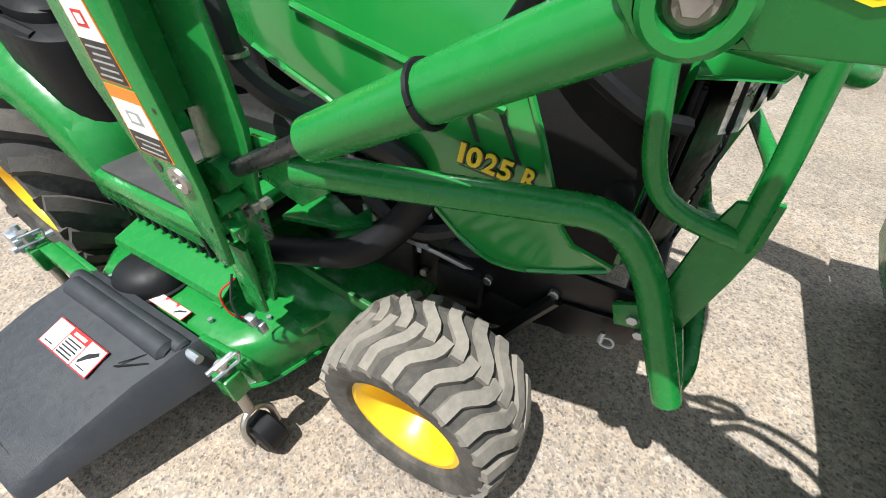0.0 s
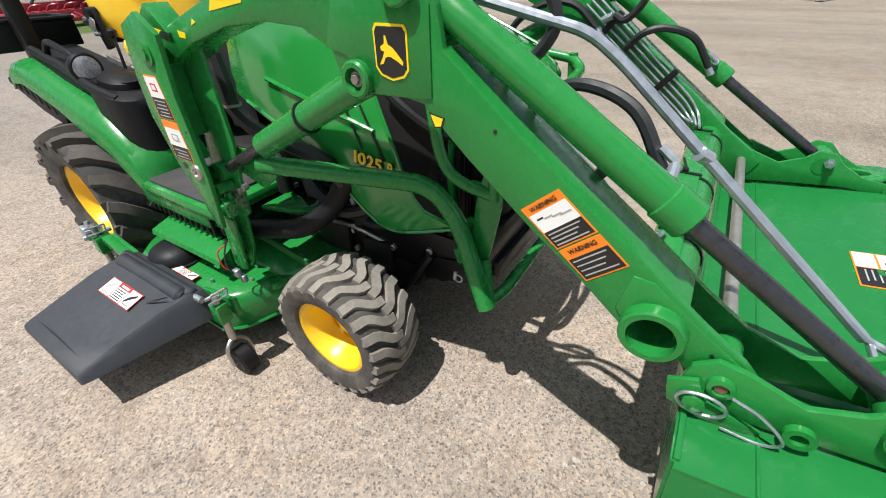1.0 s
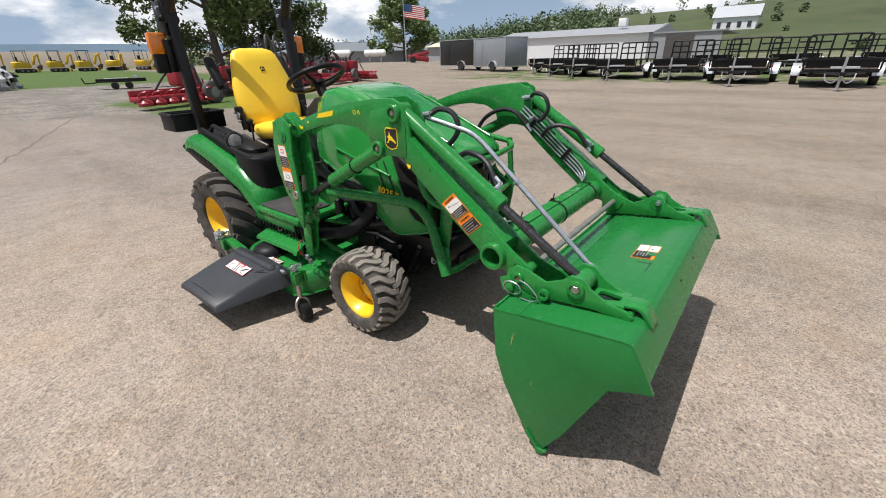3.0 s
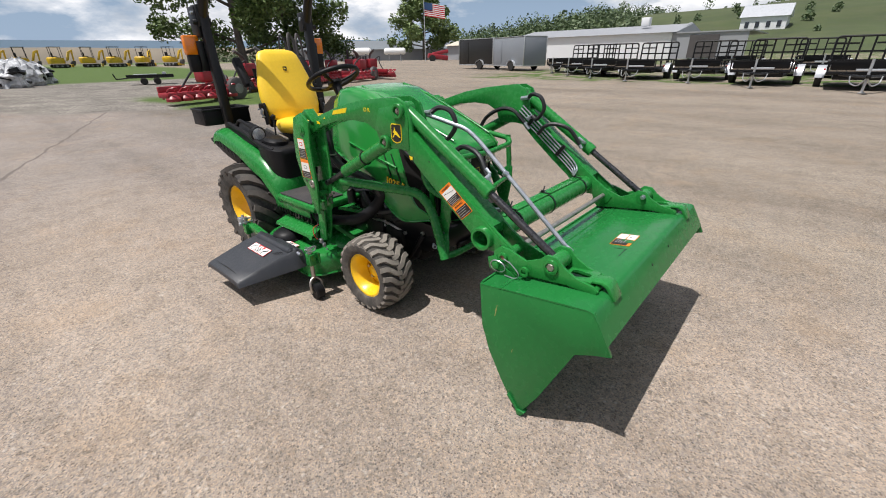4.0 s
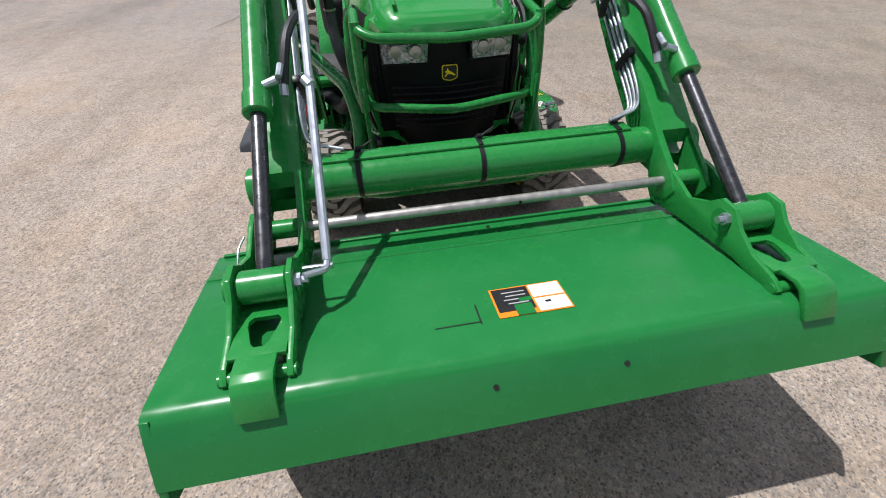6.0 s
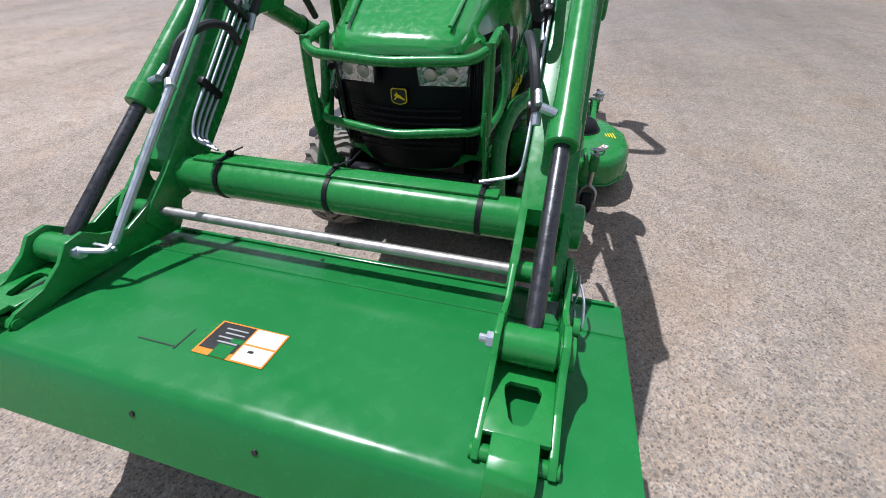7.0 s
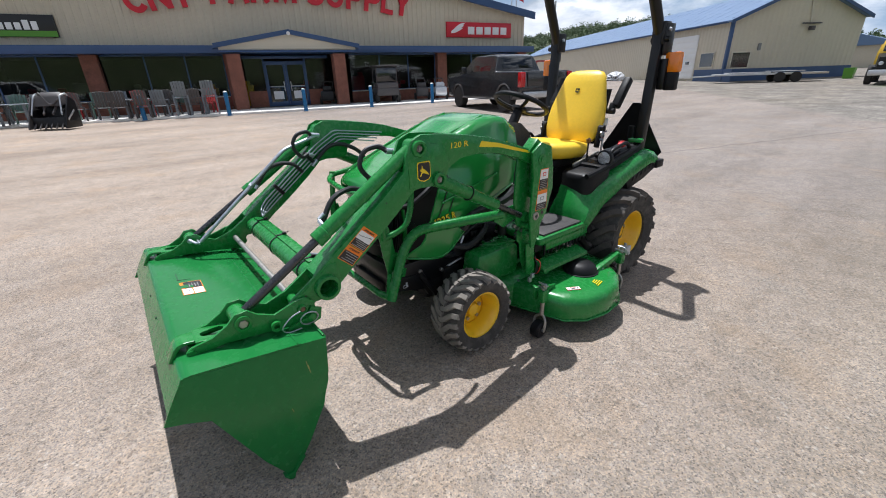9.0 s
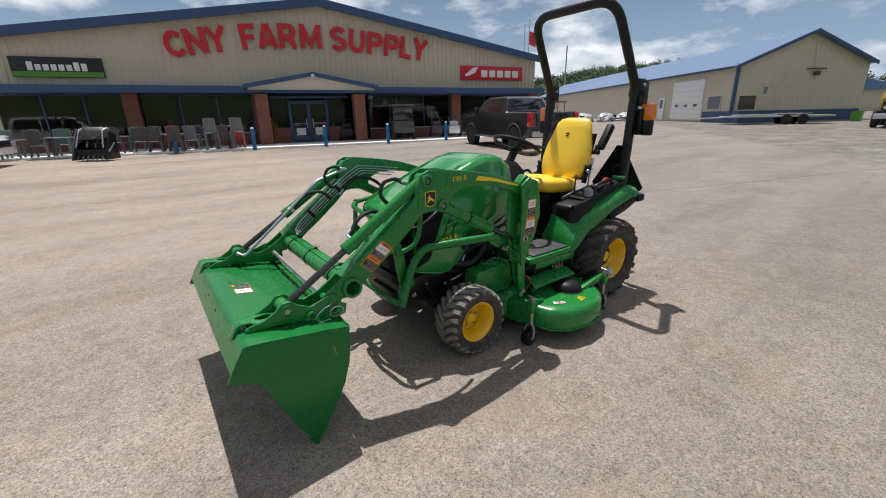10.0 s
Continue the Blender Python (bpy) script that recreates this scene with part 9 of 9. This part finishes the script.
# red machine behind the pickup
rm = thing("red_utility_vehicle", "red utility vehicle parked behind the pickup", "vehicle", (0, 0, 0))
part("body", merged(box((0, 0, 0.75), (1.4, 2.4, 0.5), 0.1), box((0, -0.9, 1.0), (1.3, 0.7, 0.3), 0.1)), MACHRED, rm)
part("canopy", merged(box((0, 0.1, 1.95), (1.4, 1.6, 0.08), 0.03), *[rod((sx * 0.62, sy, 0.9), (sx * 0.62, sy * 0.8 + 0.1, 1.95), 0.03, 6) for sx in (-1, 1) for sy in (-0.6, 0.8)]), MACHRED, rm)
for sx in (-1, 1):
    for y in (-0.85, 0.85):
        part("wheel", lathe([(-0.12, 0.16), (-0.12, 0.26), (-0.08, 0.32), (0.08, 0.32), (0.12, 0.26), (0.12, 0.16)], (sx * 0.66, y, 0.32), "x", 18), TYREFAR, rm)
rm.matrix_basis = pose(-17.4, 22.6, ground_z(-17.4, 22.6), 0, 0, 60)

cart = thing("golf_cart", "dark canopied utility cart standing by the shop windows", "cart", (0, 0, 0))
part("body", merged(box((0, 0, 0.55), (1.2, 2.2, 0.4), 0.08), box((0, -0.8, 0.85), (1.15, 0.5, 0.35), 0.1), box((0, 0.3, 0.85), (1.1, 0.5, 0.3), 0.08)), CHAIRDARK, cart)
part("canopy", merged(box((0, 0, 1.85), (1.35, 2.0, 0.07), 0.03), *[rod((sx * 0.55, sy, 0.7), (sx * 0.55, sy, 1.85), 0.025, 6) for sx in (-1, 1) for sy in (-0.75, 0.75)]), CHAIRDARK, cart)
part("windscreen", box((0, -0.78, 1.40), (1.05, 0.02, 0.75), 0.005), CARGLASS, cart)
for sx in (-1, 1):
    for y in (-0.75, 0.75):
        part("wheel", lathe([(-0.10, 0.12), (-0.10, 0.22), (-0.07, 0.27), (0.07, 0.27), (0.10, 0.22), (0.10, 0.12)], (sx * 0.58, y, 0.27), "x", 16), TYREFAR, cart)
cart.matrix_basis = Matrix.Translation(on_store(7.0, 1.5, Z0)) @ pose(0, 0, 0, 0, 0, 78 - 10)
for a, dd, mt, lab in ((9.3, 1.4, CHAIRDARK, "dark walk-behind machine by the shop windows"), (3.9, 0.9, BLACKPAINT, "black display heater by the entrance"), (10.2, 2.0, FENDER, "grey push machine by the shop windows")):
    dm = thing("display_machine", lab, "machine", group="display machines")
    part("body", merged(box((0, 0, 0.45), (0.7, 0.8, 0.5), 0.1), box((0, 0.1, 0.8), (0.5, 0.4, 0.3), 0.08)), mt, dm)
    part("handle", tube([(-0.25, 0.3, 0.7), (-0.25, 0.8, 1.15), (0.25, 0.8, 1.15), (0.25, 0.3, 0.7)], 0.03, 0.1, 6), CHAIRDARK, dm)
    for sx in (-1, 1):
        part("wheel", lathe([(-0.06, 0.08), (-0.06, 0.20), (0.06, 0.20), (0.06, 0.08)], (sx * 0.40, 0.1, 0.20), "x", 14), TYREFAR, dm)
    dm.matrix_basis = Matrix.Translation(on_store(a, dd, Z0)) @ pose(0, 0, 0, 0, 0, 60)


# ---- trees, hills and the far side ----
def leaf_material(name, a, b):
    m = bpy.data.materials.new(name)
    m.use_nodes = True
    n, l = m.node_tree.nodes, m.node_tree.links
    bs = n["Principled BSDF"]
    geo = n.new("ShaderNodeNewGeometry")
    r = n.new("ShaderNodeValToRGB")
    r.color_ramp.elements[0].color = (*a, 1)
    r.color_ramp.elements[1].color = (*b, 1)
    l.new(geo.outputs["Random Per Island"], r.inputs["Fac"])
    l.new(r.outputs["Color"], bs.inputs["Base Color"])
    bs.inputs["Roughness"].default_value = 0.6
    bs.inputs["Subsurface Weight"].default_value = 0.0
    return m


LEAF = leaf_material("maple_leaves", (0.045, 0.085, 0.016), (0.125, 0.185, 0.045))
LEAFPALE = leaf_material("willow_leaves", (0.075, 0.125, 0.030), (0.16, 0.22, 0.07))
# woods greens are lightened to imitate haze over the far hills
WOODS = leaf_material("far_woods", (0.055, 0.095, 0.038), (0.13, 0.175, 0.080))
BARK = material("grey_bark", (0.10, 0.085, 0.07), 0.9, vary=0.4, scale=3, fine=20, bump=0.6, bump_scale=25)


def leaves(centres, count, size, rnd):
    """Many small leaf clusters scattered about the given (centre, radius) clumps."""
    vs, fs = [], []
    for _ in range(count):
        c, rad = rnd.choice(centres)
        d = Vector((rnd.gauss(0, 1), rnd.gauss(0, 1), rnd.gauss(0, 0.8))).normalized() * rad * (rnd.random() ** 0.45)
        p = c + d
        u = Vector((rnd.gauss(0, 1), rnd.gauss(0, 1), rnd.gauss(0, 0.6))).normalized()
        w = u.cross(Vector((rnd.gauss(0, 1), rnd.gauss(0, 1), rnd.gauss(0, 1)))).normalized()
        s = size * rnd.uniform(0.6, 1.3)
        k = len(vs)
        vs += [p - u * s, p + w * s * 0.55 - u * 0.2 * s, p + u * s, p - w * s * 0.55 + u * 0.2 * s]
        fs.append((k, k + 1, k + 2, k + 3))
    me = bpy.data.meshes.new("crown")
    me.from_pydata([tuple(v) for v in vs], [], fs)
    bm = bmesh.new()
    bm.from_mesh(me)
    bpy.data.meshes.remove(me)
    return bm


def tree(label, base, height, spread, trunk_r, seed, mat, count, leaf, low=0.22):
    rnd = random.Random(seed)
    t = thing("tree", label, "tree", base)
    b = Vector(base)
    line = [b + Vector((0, 0, -0.1)), b + Vector((rnd.uniform(-0.2, 0.2), rnd.uniform(-0.2, 0.2), height * 0.2)), b + Vector((rnd.uniform(-0.4, 0.4), rnd.uniform(-0.4, 0.4), height * 0.5)), b + Vector((rnd.uniform(-0.5, 0.5), 0, height * 0.85))]

    def limb(pts, r0, r1):
        pts = smooth_line(pts, 4)
        bm = bmesh.new()
        u, v, w = frame_of(pts[1] - pts[0])
        rings = []
        for i, p in enumerate(pts):
            way = (pts[min(i + 1, len(pts) - 1)] - pts[max(i - 1, 0)]).normalized()
            u = (u - way * u.dot(way)).normalized()
            v = way.cross(u)
            r = r0 + (r1 - r0) * i / (len(pts) - 1)
            rings.append([bm.verts.new(p + (u * math.cos(k * math.pi / 4) + v * math.sin(k * math.pi / 4)) * r * rnd.uniform(0.9, 1.1)) for k in range(8)])
        for p, q in zip(rings, rings[1:]):
            for k in range(8):
                bm.faces.new((p[k], p[(k + 1) % 8], q[(k + 1) % 8], q[k]))
        return bm

    limbs = [limb(line, trunk_r, trunk_r * 0.2)]
    clumps = []
    for k in range(16):
        f = low + (0.95 - low) * k / 15
        s = line[1].lerp(line[3], min(1, max(0, (f - 0.2) / 0.65)))
        s.z = b.z + height * f * 0.92
        a = k * 2.4 + rnd.uniform(-0.4, 0.4)
        reach = spread * (1.0 - 0.55 * max(0, f - 0.35)) * rnd.uniform(0.7, 1.1)
        tip = s + Vector((math.cos(a) * reach, math.sin(a) * reach, height * rnd.uniform(0.02, 0.14)))
        mid = s.lerp(tip, 0.5) + Vector((0, 0, height * 0.03))
        limbs.append(limb([s, mid, tip], trunk_r * 0.32, trunk_r * 0.05))
        for q in (0.45, 0.7, 1.0):
            c = s.lerp(tip, q) + Vector((rnd.uniform(-0.5, 0.5), rnd.uniform(-0.5, 0.5), rnd.uniform(-0.3, 0.5)))
            clumps.append((c, spread * rnd.uniform(0.16, 0.30)))
    part("trunk", merged(*limbs), BARK, t, "grey-brown branching trunk")
    part("crown", leaves(clumps, count, leaf, rnd), mat, t, "dense green leaf crown with gaps", smooth=0)


tree("tall leafy shade tree beside parked machines", (9.6, 22.5, ground_z(9.6, 22.5)), 11.0, 4.4, 0.26, 3, LEAF, 30000, 0.115, 0.14)
tree("tall leafy shade tree beside parked machines, leaning trunk", (13.2, 23.5, ground_z(13.2, 23.5)), 10.5, 3.8, 0.24, 8, LEAF, 25000, 0.115, 0.16)
tree("pale green spreading tree across the road", (66, 62, 1.0), 12.5, 6.0, 0.4, 21, LEAFPALE, 12000, 0.30, 0.16)

# flag on its pole
flag = thing("flag", "striped red and white flag with a blue corner on a pole", "flag", (47.5, 44.5, 0))
part("pole", rod((47.5, 44.5, 0.9), (47.5, 44.5, 11.5), 0.06, 8), ALU, flag)
F0, FU = Vector((47.5, 44.5, 0)), Vector((0.62, -0.78, 0))
for k in range(7):
    z = 6.9 + 0.24 * k
    rows = [[F0 + FU * s + Vector((0.10 * math.sin(3 * s), 0.1 * math.sin(3 * s), z + dz - 0.16 * s)) for s in (0.05, 0.8, 1.6, 2.4, 3.0)] for dz in (0.0, 0.12)]
    part("red_stripe", sheet(rows, 0.01), SIGNRED, flag)
    rows = [[F0 + FU * s + Vector((0.10 * math.sin(3 * s), 0.1 * math.sin(3 * s), z + 0.12 + dz - 0.16 * s)) for s in (0.05, 0.8, 1.6, 2.4, 3.0)] for dz in (0.0, 0.12)]
    part("white_stripe", sheet(rows, 0.01), SIGNWHITE, flag)
part("blue_corner", sheet([[F0 + FU * s + Vector((0.10 * math.sin(3 * s) - 0.02, 0.1 * math.sin(3 * s) - 0.02, z - 0.16 * s)) for s in (0.05, 0.6, 1.2)] for z in (7.7, 8.6)], 0.06), BLUEMETAL, flag)

# long white sheds across the road
white_shed = thing("white_warehouse", "long low white and grey metal shed across the yard", "building", (62, 22, 0))
GREYWALL = material("grey_metal_wall", (0.30, 0.31, 0.33), 0.5, vary=0.08, scale=0.4)
WHITEWALL = material("white_metal_wall", (0.72, 0.73, 0.74), 0.5, vary=0.06, scale=0.4)
part("front_wall", box((58.0, 24.5, 2.2), (0.3, 22, 3.0)), WHITEWALL, white_shed)
part("gable_end", prism([(58, 0.7), (72, 0.7), (72, 3.7), (65, 5.0), (58, 3.7)], 13.2, 13.5, "y"), GREYWALL, white_shed)
part("end_wall", box((58.0, 9.6, 2.1), (0.3, 7.6, 2.8)), GREYWALL, white_shed)
part("dark_door", box((57.8, 10.0, 2.1), (0.1, 3.0, 2.4)), CHAIRDARK, white_shed)
part("roof", prism([(57.5, 3.7), (72.5, 3.7), (65, 4.9)], 13.0, 36.2, "y"), GREYWALL, white_shed)
part("end_roof", box((65, 9.5, 3.58), (14.6, 8.0, 0.14)), GREYWALL, white_shed)
part("vent_box", box((62, 18, 5.2), (1.0, 1.0, 1.0), 0.05), WHITEWALL, white_shed)
shed3 = thing("storage_shed", "long low tan and grey shed far across the yard", "building", (62, 42, 0))
part("wall", box((62, 43, 2.0), (6, 14, 2.4)), GREYWALL, shed3)
part("wall_light", box((58.9, 40, 2.1), (0.2, 5, 1.8)), WHITEWALL, shed3)
part("roof", prism([(58.5, 3.2), (65.5, 3.2), (62, 4.0)], 35.8, 50.2, "y"), CREAMTRIM, shed3)
low = thing("low_building", "long low grey building far beyond the yard", "building", (62, 75, 0))
part("wall", moved(box((0, 0, 2.0), (34, 8, 2.4)), pose(66, 76, 0, 0, 0, -38)), GREYWALL, low)
part("roof", moved(prism([(-4.5, 3.2), (4.5, 3.2), (0, 5.0)], -17.5, 17.5, "x"), pose(66, 76, 0, 0, 0, -38)), CHAIRGREY, low)
for x, y in ((46.0, 58), (52.5, 56.5)):
    tk = thing("gas_tank", "white horizontal gas tank far across the road", "tank", (x, y, 0), group="gas tanks")
    part("vessel", moved(lathe([(-1.9, 0.0001), (-1.85, 0.35), (-1.6, 0.55), (1.6, 0.55), (1.85, 0.35), (1.9, 0.0001)], (0, 0, 2.5), "x", 20), pose(x, y, 0, 0, 0, -50)), SIGNWHITE, tk)
    part("saddle", merged(moved(box((-1.0, 0, 1.4), (0.2, 0.8, 1.4)), pose(x, y, 0, 0, 0, -50)), moved(box((1.0, 0, 1.4), (0.2, 0.8, 1.4)), pose(x, y, 0, 0, 0, -50))), GREYWALL, tk)
om = thing("orange_machine", "orange farm machine parked across the road", "machine", (52, 46, 0))
part("body", moved(merged(box((0, 0, 1.5), (3.2, 1.4, 0.7), 0.15, (0, 8, 0)), box((0.4, 0, 2.1), (2.6, 0.6, 0.5), 0.1, (0, -10, 0))), pose(52, 46, 0, 0, 0, -40)), MACHRED, om)
part("wheel", moved(lathe([(-0.2, 0.2), (-0.2, 0.5), (0.2, 0.5), (0.2, 0.2)], (-1.0, -0.8, 1.3), "y", 16), pose(52, 46, 0, 0, 0, -40)), TYREFAR, om)

house = thing("farm_house", "white farm house with a pale roof on the hillside", "house", (150, 16, 0))
part("wall", box((150, 14.5, 7.6), (8, 10, 4.4)), WHITEWALL, house)
part("roof", prism([(145.5, 9.8), (154.5, 9.8), (150, 12.8)], 9.0, 20.0, "y"), FENDER, house)
for y in (11, 13.3, 15.7, 18):
    part("window", box((145.95, y, 8.0), (0.12, 0.9, 1.4)), CARGLASS, house)


def hill(name, label, x0, x1, y0, y1, n, height, mat):
    bm = bmesh.new()
    vs = []
    for i in range(n + 1):
        row = []
        for j in range(n + 1):
            x, y = x0 + (x1 - x0) * i / n, y0 + (y1 - y0) * j / n
            row.append(bm.verts.new((x, y, height(x, y))))
        vs.append(row)
    for i in range(n):
        for j in range(n):
            bm.faces.new((vs[i][j], vs[i + 1][j], vs[i + 1][j + 1], vs[i][j + 1]))
    bmesh.ops.recalc_face_normals(bm, faces=bm.faces)
    ob = part(name, bm, mat, None, smooth=80)
    tagged(ob, label, "hill", kind="structure")


def s_curve(v, a, b):
    t = min(1.0, max(0.0, (v - a) / (b - a)))
    return t * t * (3 - 2 * t)


def east_h(x, y):
    base = 46 * s_curve(x, 75, 330) * s_curve(260 - y + 0.10 * x, 60, 230)
    base *= 0.75 + 0.25 * math.sin(y * 0.018 + 0.6) * math.cos(x * 0.01)
    return base + 1.2 * noise.noise(Vector((x * 0.03, y * 0.03, 0))) + (-2 if x < 80 else 0.4)


def north_h(x, y):
    return 41 * s_curve(y, 150, 420) * s_curve(-x, -20, 160) + 3 * noise.noise(Vector((x * 0.02, y * 0.02, 1))) - 2


MEADOW = material("hillside_meadow", (0.050, 0.070, 0.022), 0.9, vary=0.35, scale=0.03, fine=0.25, dirt=0.6, dirt_colour=(0.10, 0.105, 0.045))
hill("hill_east", "green grassy hillside rising behind the yard", 74, 520, -320, 330, 50, east_h, MEADOW)
hill("hill_north", "wooded green hill far behind the warehouse", -520, 20, 150, 620, 40, north_h, MEADOW)


def woods(name, label, spots, size):
    rnd = random.Random(5)
    vs, fs = [], []
    for p, s in spots:
        tall = rnd.uniform(1.0, 1.6)
        c0 = Vector(p) + Vector((0, 0, s * tall * 0.9))
        for _ in range(84):
            d = Vector((rnd.gauss(0, 1), rnd.gauss(0, 1), rnd.gauss(0, 1))).normalized() * (rnd.random() ** 0.35)
            c = c0 + Vector((d.x * s, d.y * s, d.z * s * tall))
            u = Vector((rnd.gauss(0, 1), rnd.gauss(0, 1), rnd.gauss(0, 0.7))).normalized()
            w = u.cross(Vector((rnd.gauss(0, 1), rnd.gauss(0, 1), rnd.gauss(0, 1)))).normalized()
            q = size * rnd.uniform(0.6, 1.3) * min(1.0, 0.25 + s / 2.2)
            k = len(vs)
            vs += [tuple(c - u * q), tuple(c + w * q * 0.7), tuple(c + u * q), tuple(c - w * q * 0.7)]
            fs.append((k, k + 1, k + 2, k + 3))
    me = bpy.data.meshes.new(name)
    me.from_pydata(vs, [], fs)
    me.materials.append(WOODS)
    ob = new(name, me)
    tagged(ob, label, "woods", kind="stuff")


rnd = random.Random(9)
sp = []
for _ in range(1300):
    x, y = rnd.uniform(110, 420), rnd.uniform(40, 300)
    if y > 30 + 0.20 * x + 12 * math.sin(x * 0.03):
        sp.append(((x, y, east_h(x, y)), rnd.uniform(1.5, 3.6)))
for _ in range(170):
    x, y = rnd.uniform(85, 420), rnd.uniform(-250, 60)
    if abs(y - 14) > 11 or x > 158:
        sp.append(((x, y, east_h(x, y) - 0.5), rnd.uniform(0.5, 1.4) + (1.8 * rnd.random() if x > 200 else 0)))
woods("woods_east", "leafy woods along the hillside", sp, 0.48)
sp = []
for _ in range(1500):
    x, y = rnd.uniform(-330, 10), rnd.uniform(200, 440)
    sp.append(((x, y, north_h(x, y)), rnd.uniform(1.6, 3.6)))
woods("woods_north", "dense leafy woods covering the far hill", sp, 0.66)

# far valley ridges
# the ridge's blue imitates distance haze, put into its base colour
RIDGE1 = material("haze_tinted_ridge", (0.20, 0.28, 0.38), 1.0, vary=0.04, scale=0.002, fine=0.01)
RIDGE2 = material("far_fields", (0.22, 0.19, 0.15), 1.0, vary=0.25, scale=0.003, fine=0.02)


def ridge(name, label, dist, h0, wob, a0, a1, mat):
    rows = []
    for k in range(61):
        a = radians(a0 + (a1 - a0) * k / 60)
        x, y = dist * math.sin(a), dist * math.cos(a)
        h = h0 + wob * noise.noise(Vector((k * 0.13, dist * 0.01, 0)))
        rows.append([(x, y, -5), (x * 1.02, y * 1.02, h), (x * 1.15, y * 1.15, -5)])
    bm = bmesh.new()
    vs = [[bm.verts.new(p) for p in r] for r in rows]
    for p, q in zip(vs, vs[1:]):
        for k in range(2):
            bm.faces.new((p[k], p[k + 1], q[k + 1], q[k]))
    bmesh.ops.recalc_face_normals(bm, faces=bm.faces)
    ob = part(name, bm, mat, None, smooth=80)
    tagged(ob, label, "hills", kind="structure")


ridge("backdrop_ridge", "ridge on the horizon, tinted blue to imitate haze", 2600, 100, 10, -40, 70, RIDGE1)
ridge("backdrop_fields", "brown and green fields on the valley floor", 1100, 29, 3, -30, 55, RIDGE2)


for dx, z1, red in ((0.0, 14.4, False), (0.45, 14.9, True)):
    fp = thing("flag_pole", "thin flag pole with a red banner behind the store" if red else "thin bare flag pole behind the store", "flag pole", (-44.8 + dx, 48.6 + dx, 0), group="flag poles")
    part("pole", rod((-44.8 + dx, 48.6 + dx, 0.8), (-44.8 + dx, 48.6 + dx, z1), 0.07, 8), ALU, fp)
    if red:
        part("banner", sheet([[(-44.35 + s, 49.05 + 0.3 * math.sin(2 * s), z - 0.5 * s) for s in (0.05, 0.4, 0.8, 1.2)] for z in (11.6, 12.5, 13.4)], 0.02), SIGNRED, fp)
mast_t = thing("radio_mast", "thin radio mast on the far hill", "mast", (-81, 105, 0))
part("mast_pole", rod((-81, 105, 0), (-81, 105, 20.4), 0.18, 6), GREYWALL, mast_t)
ns = thing("storage_building", "small pale storage building with a blue roof behind the warehouse", "building", (-11, 84, 0))
part("wall", box((-11.5, 84, 2.2), (9, 12, 3.0)), WALLCREAM, ns)
part("roof", prism([(-16.6, 3.7), (-6.4, 3.7), (-11.5, 5.3)], 77.4, 90.6, "y"), BLUEROOF, ns)
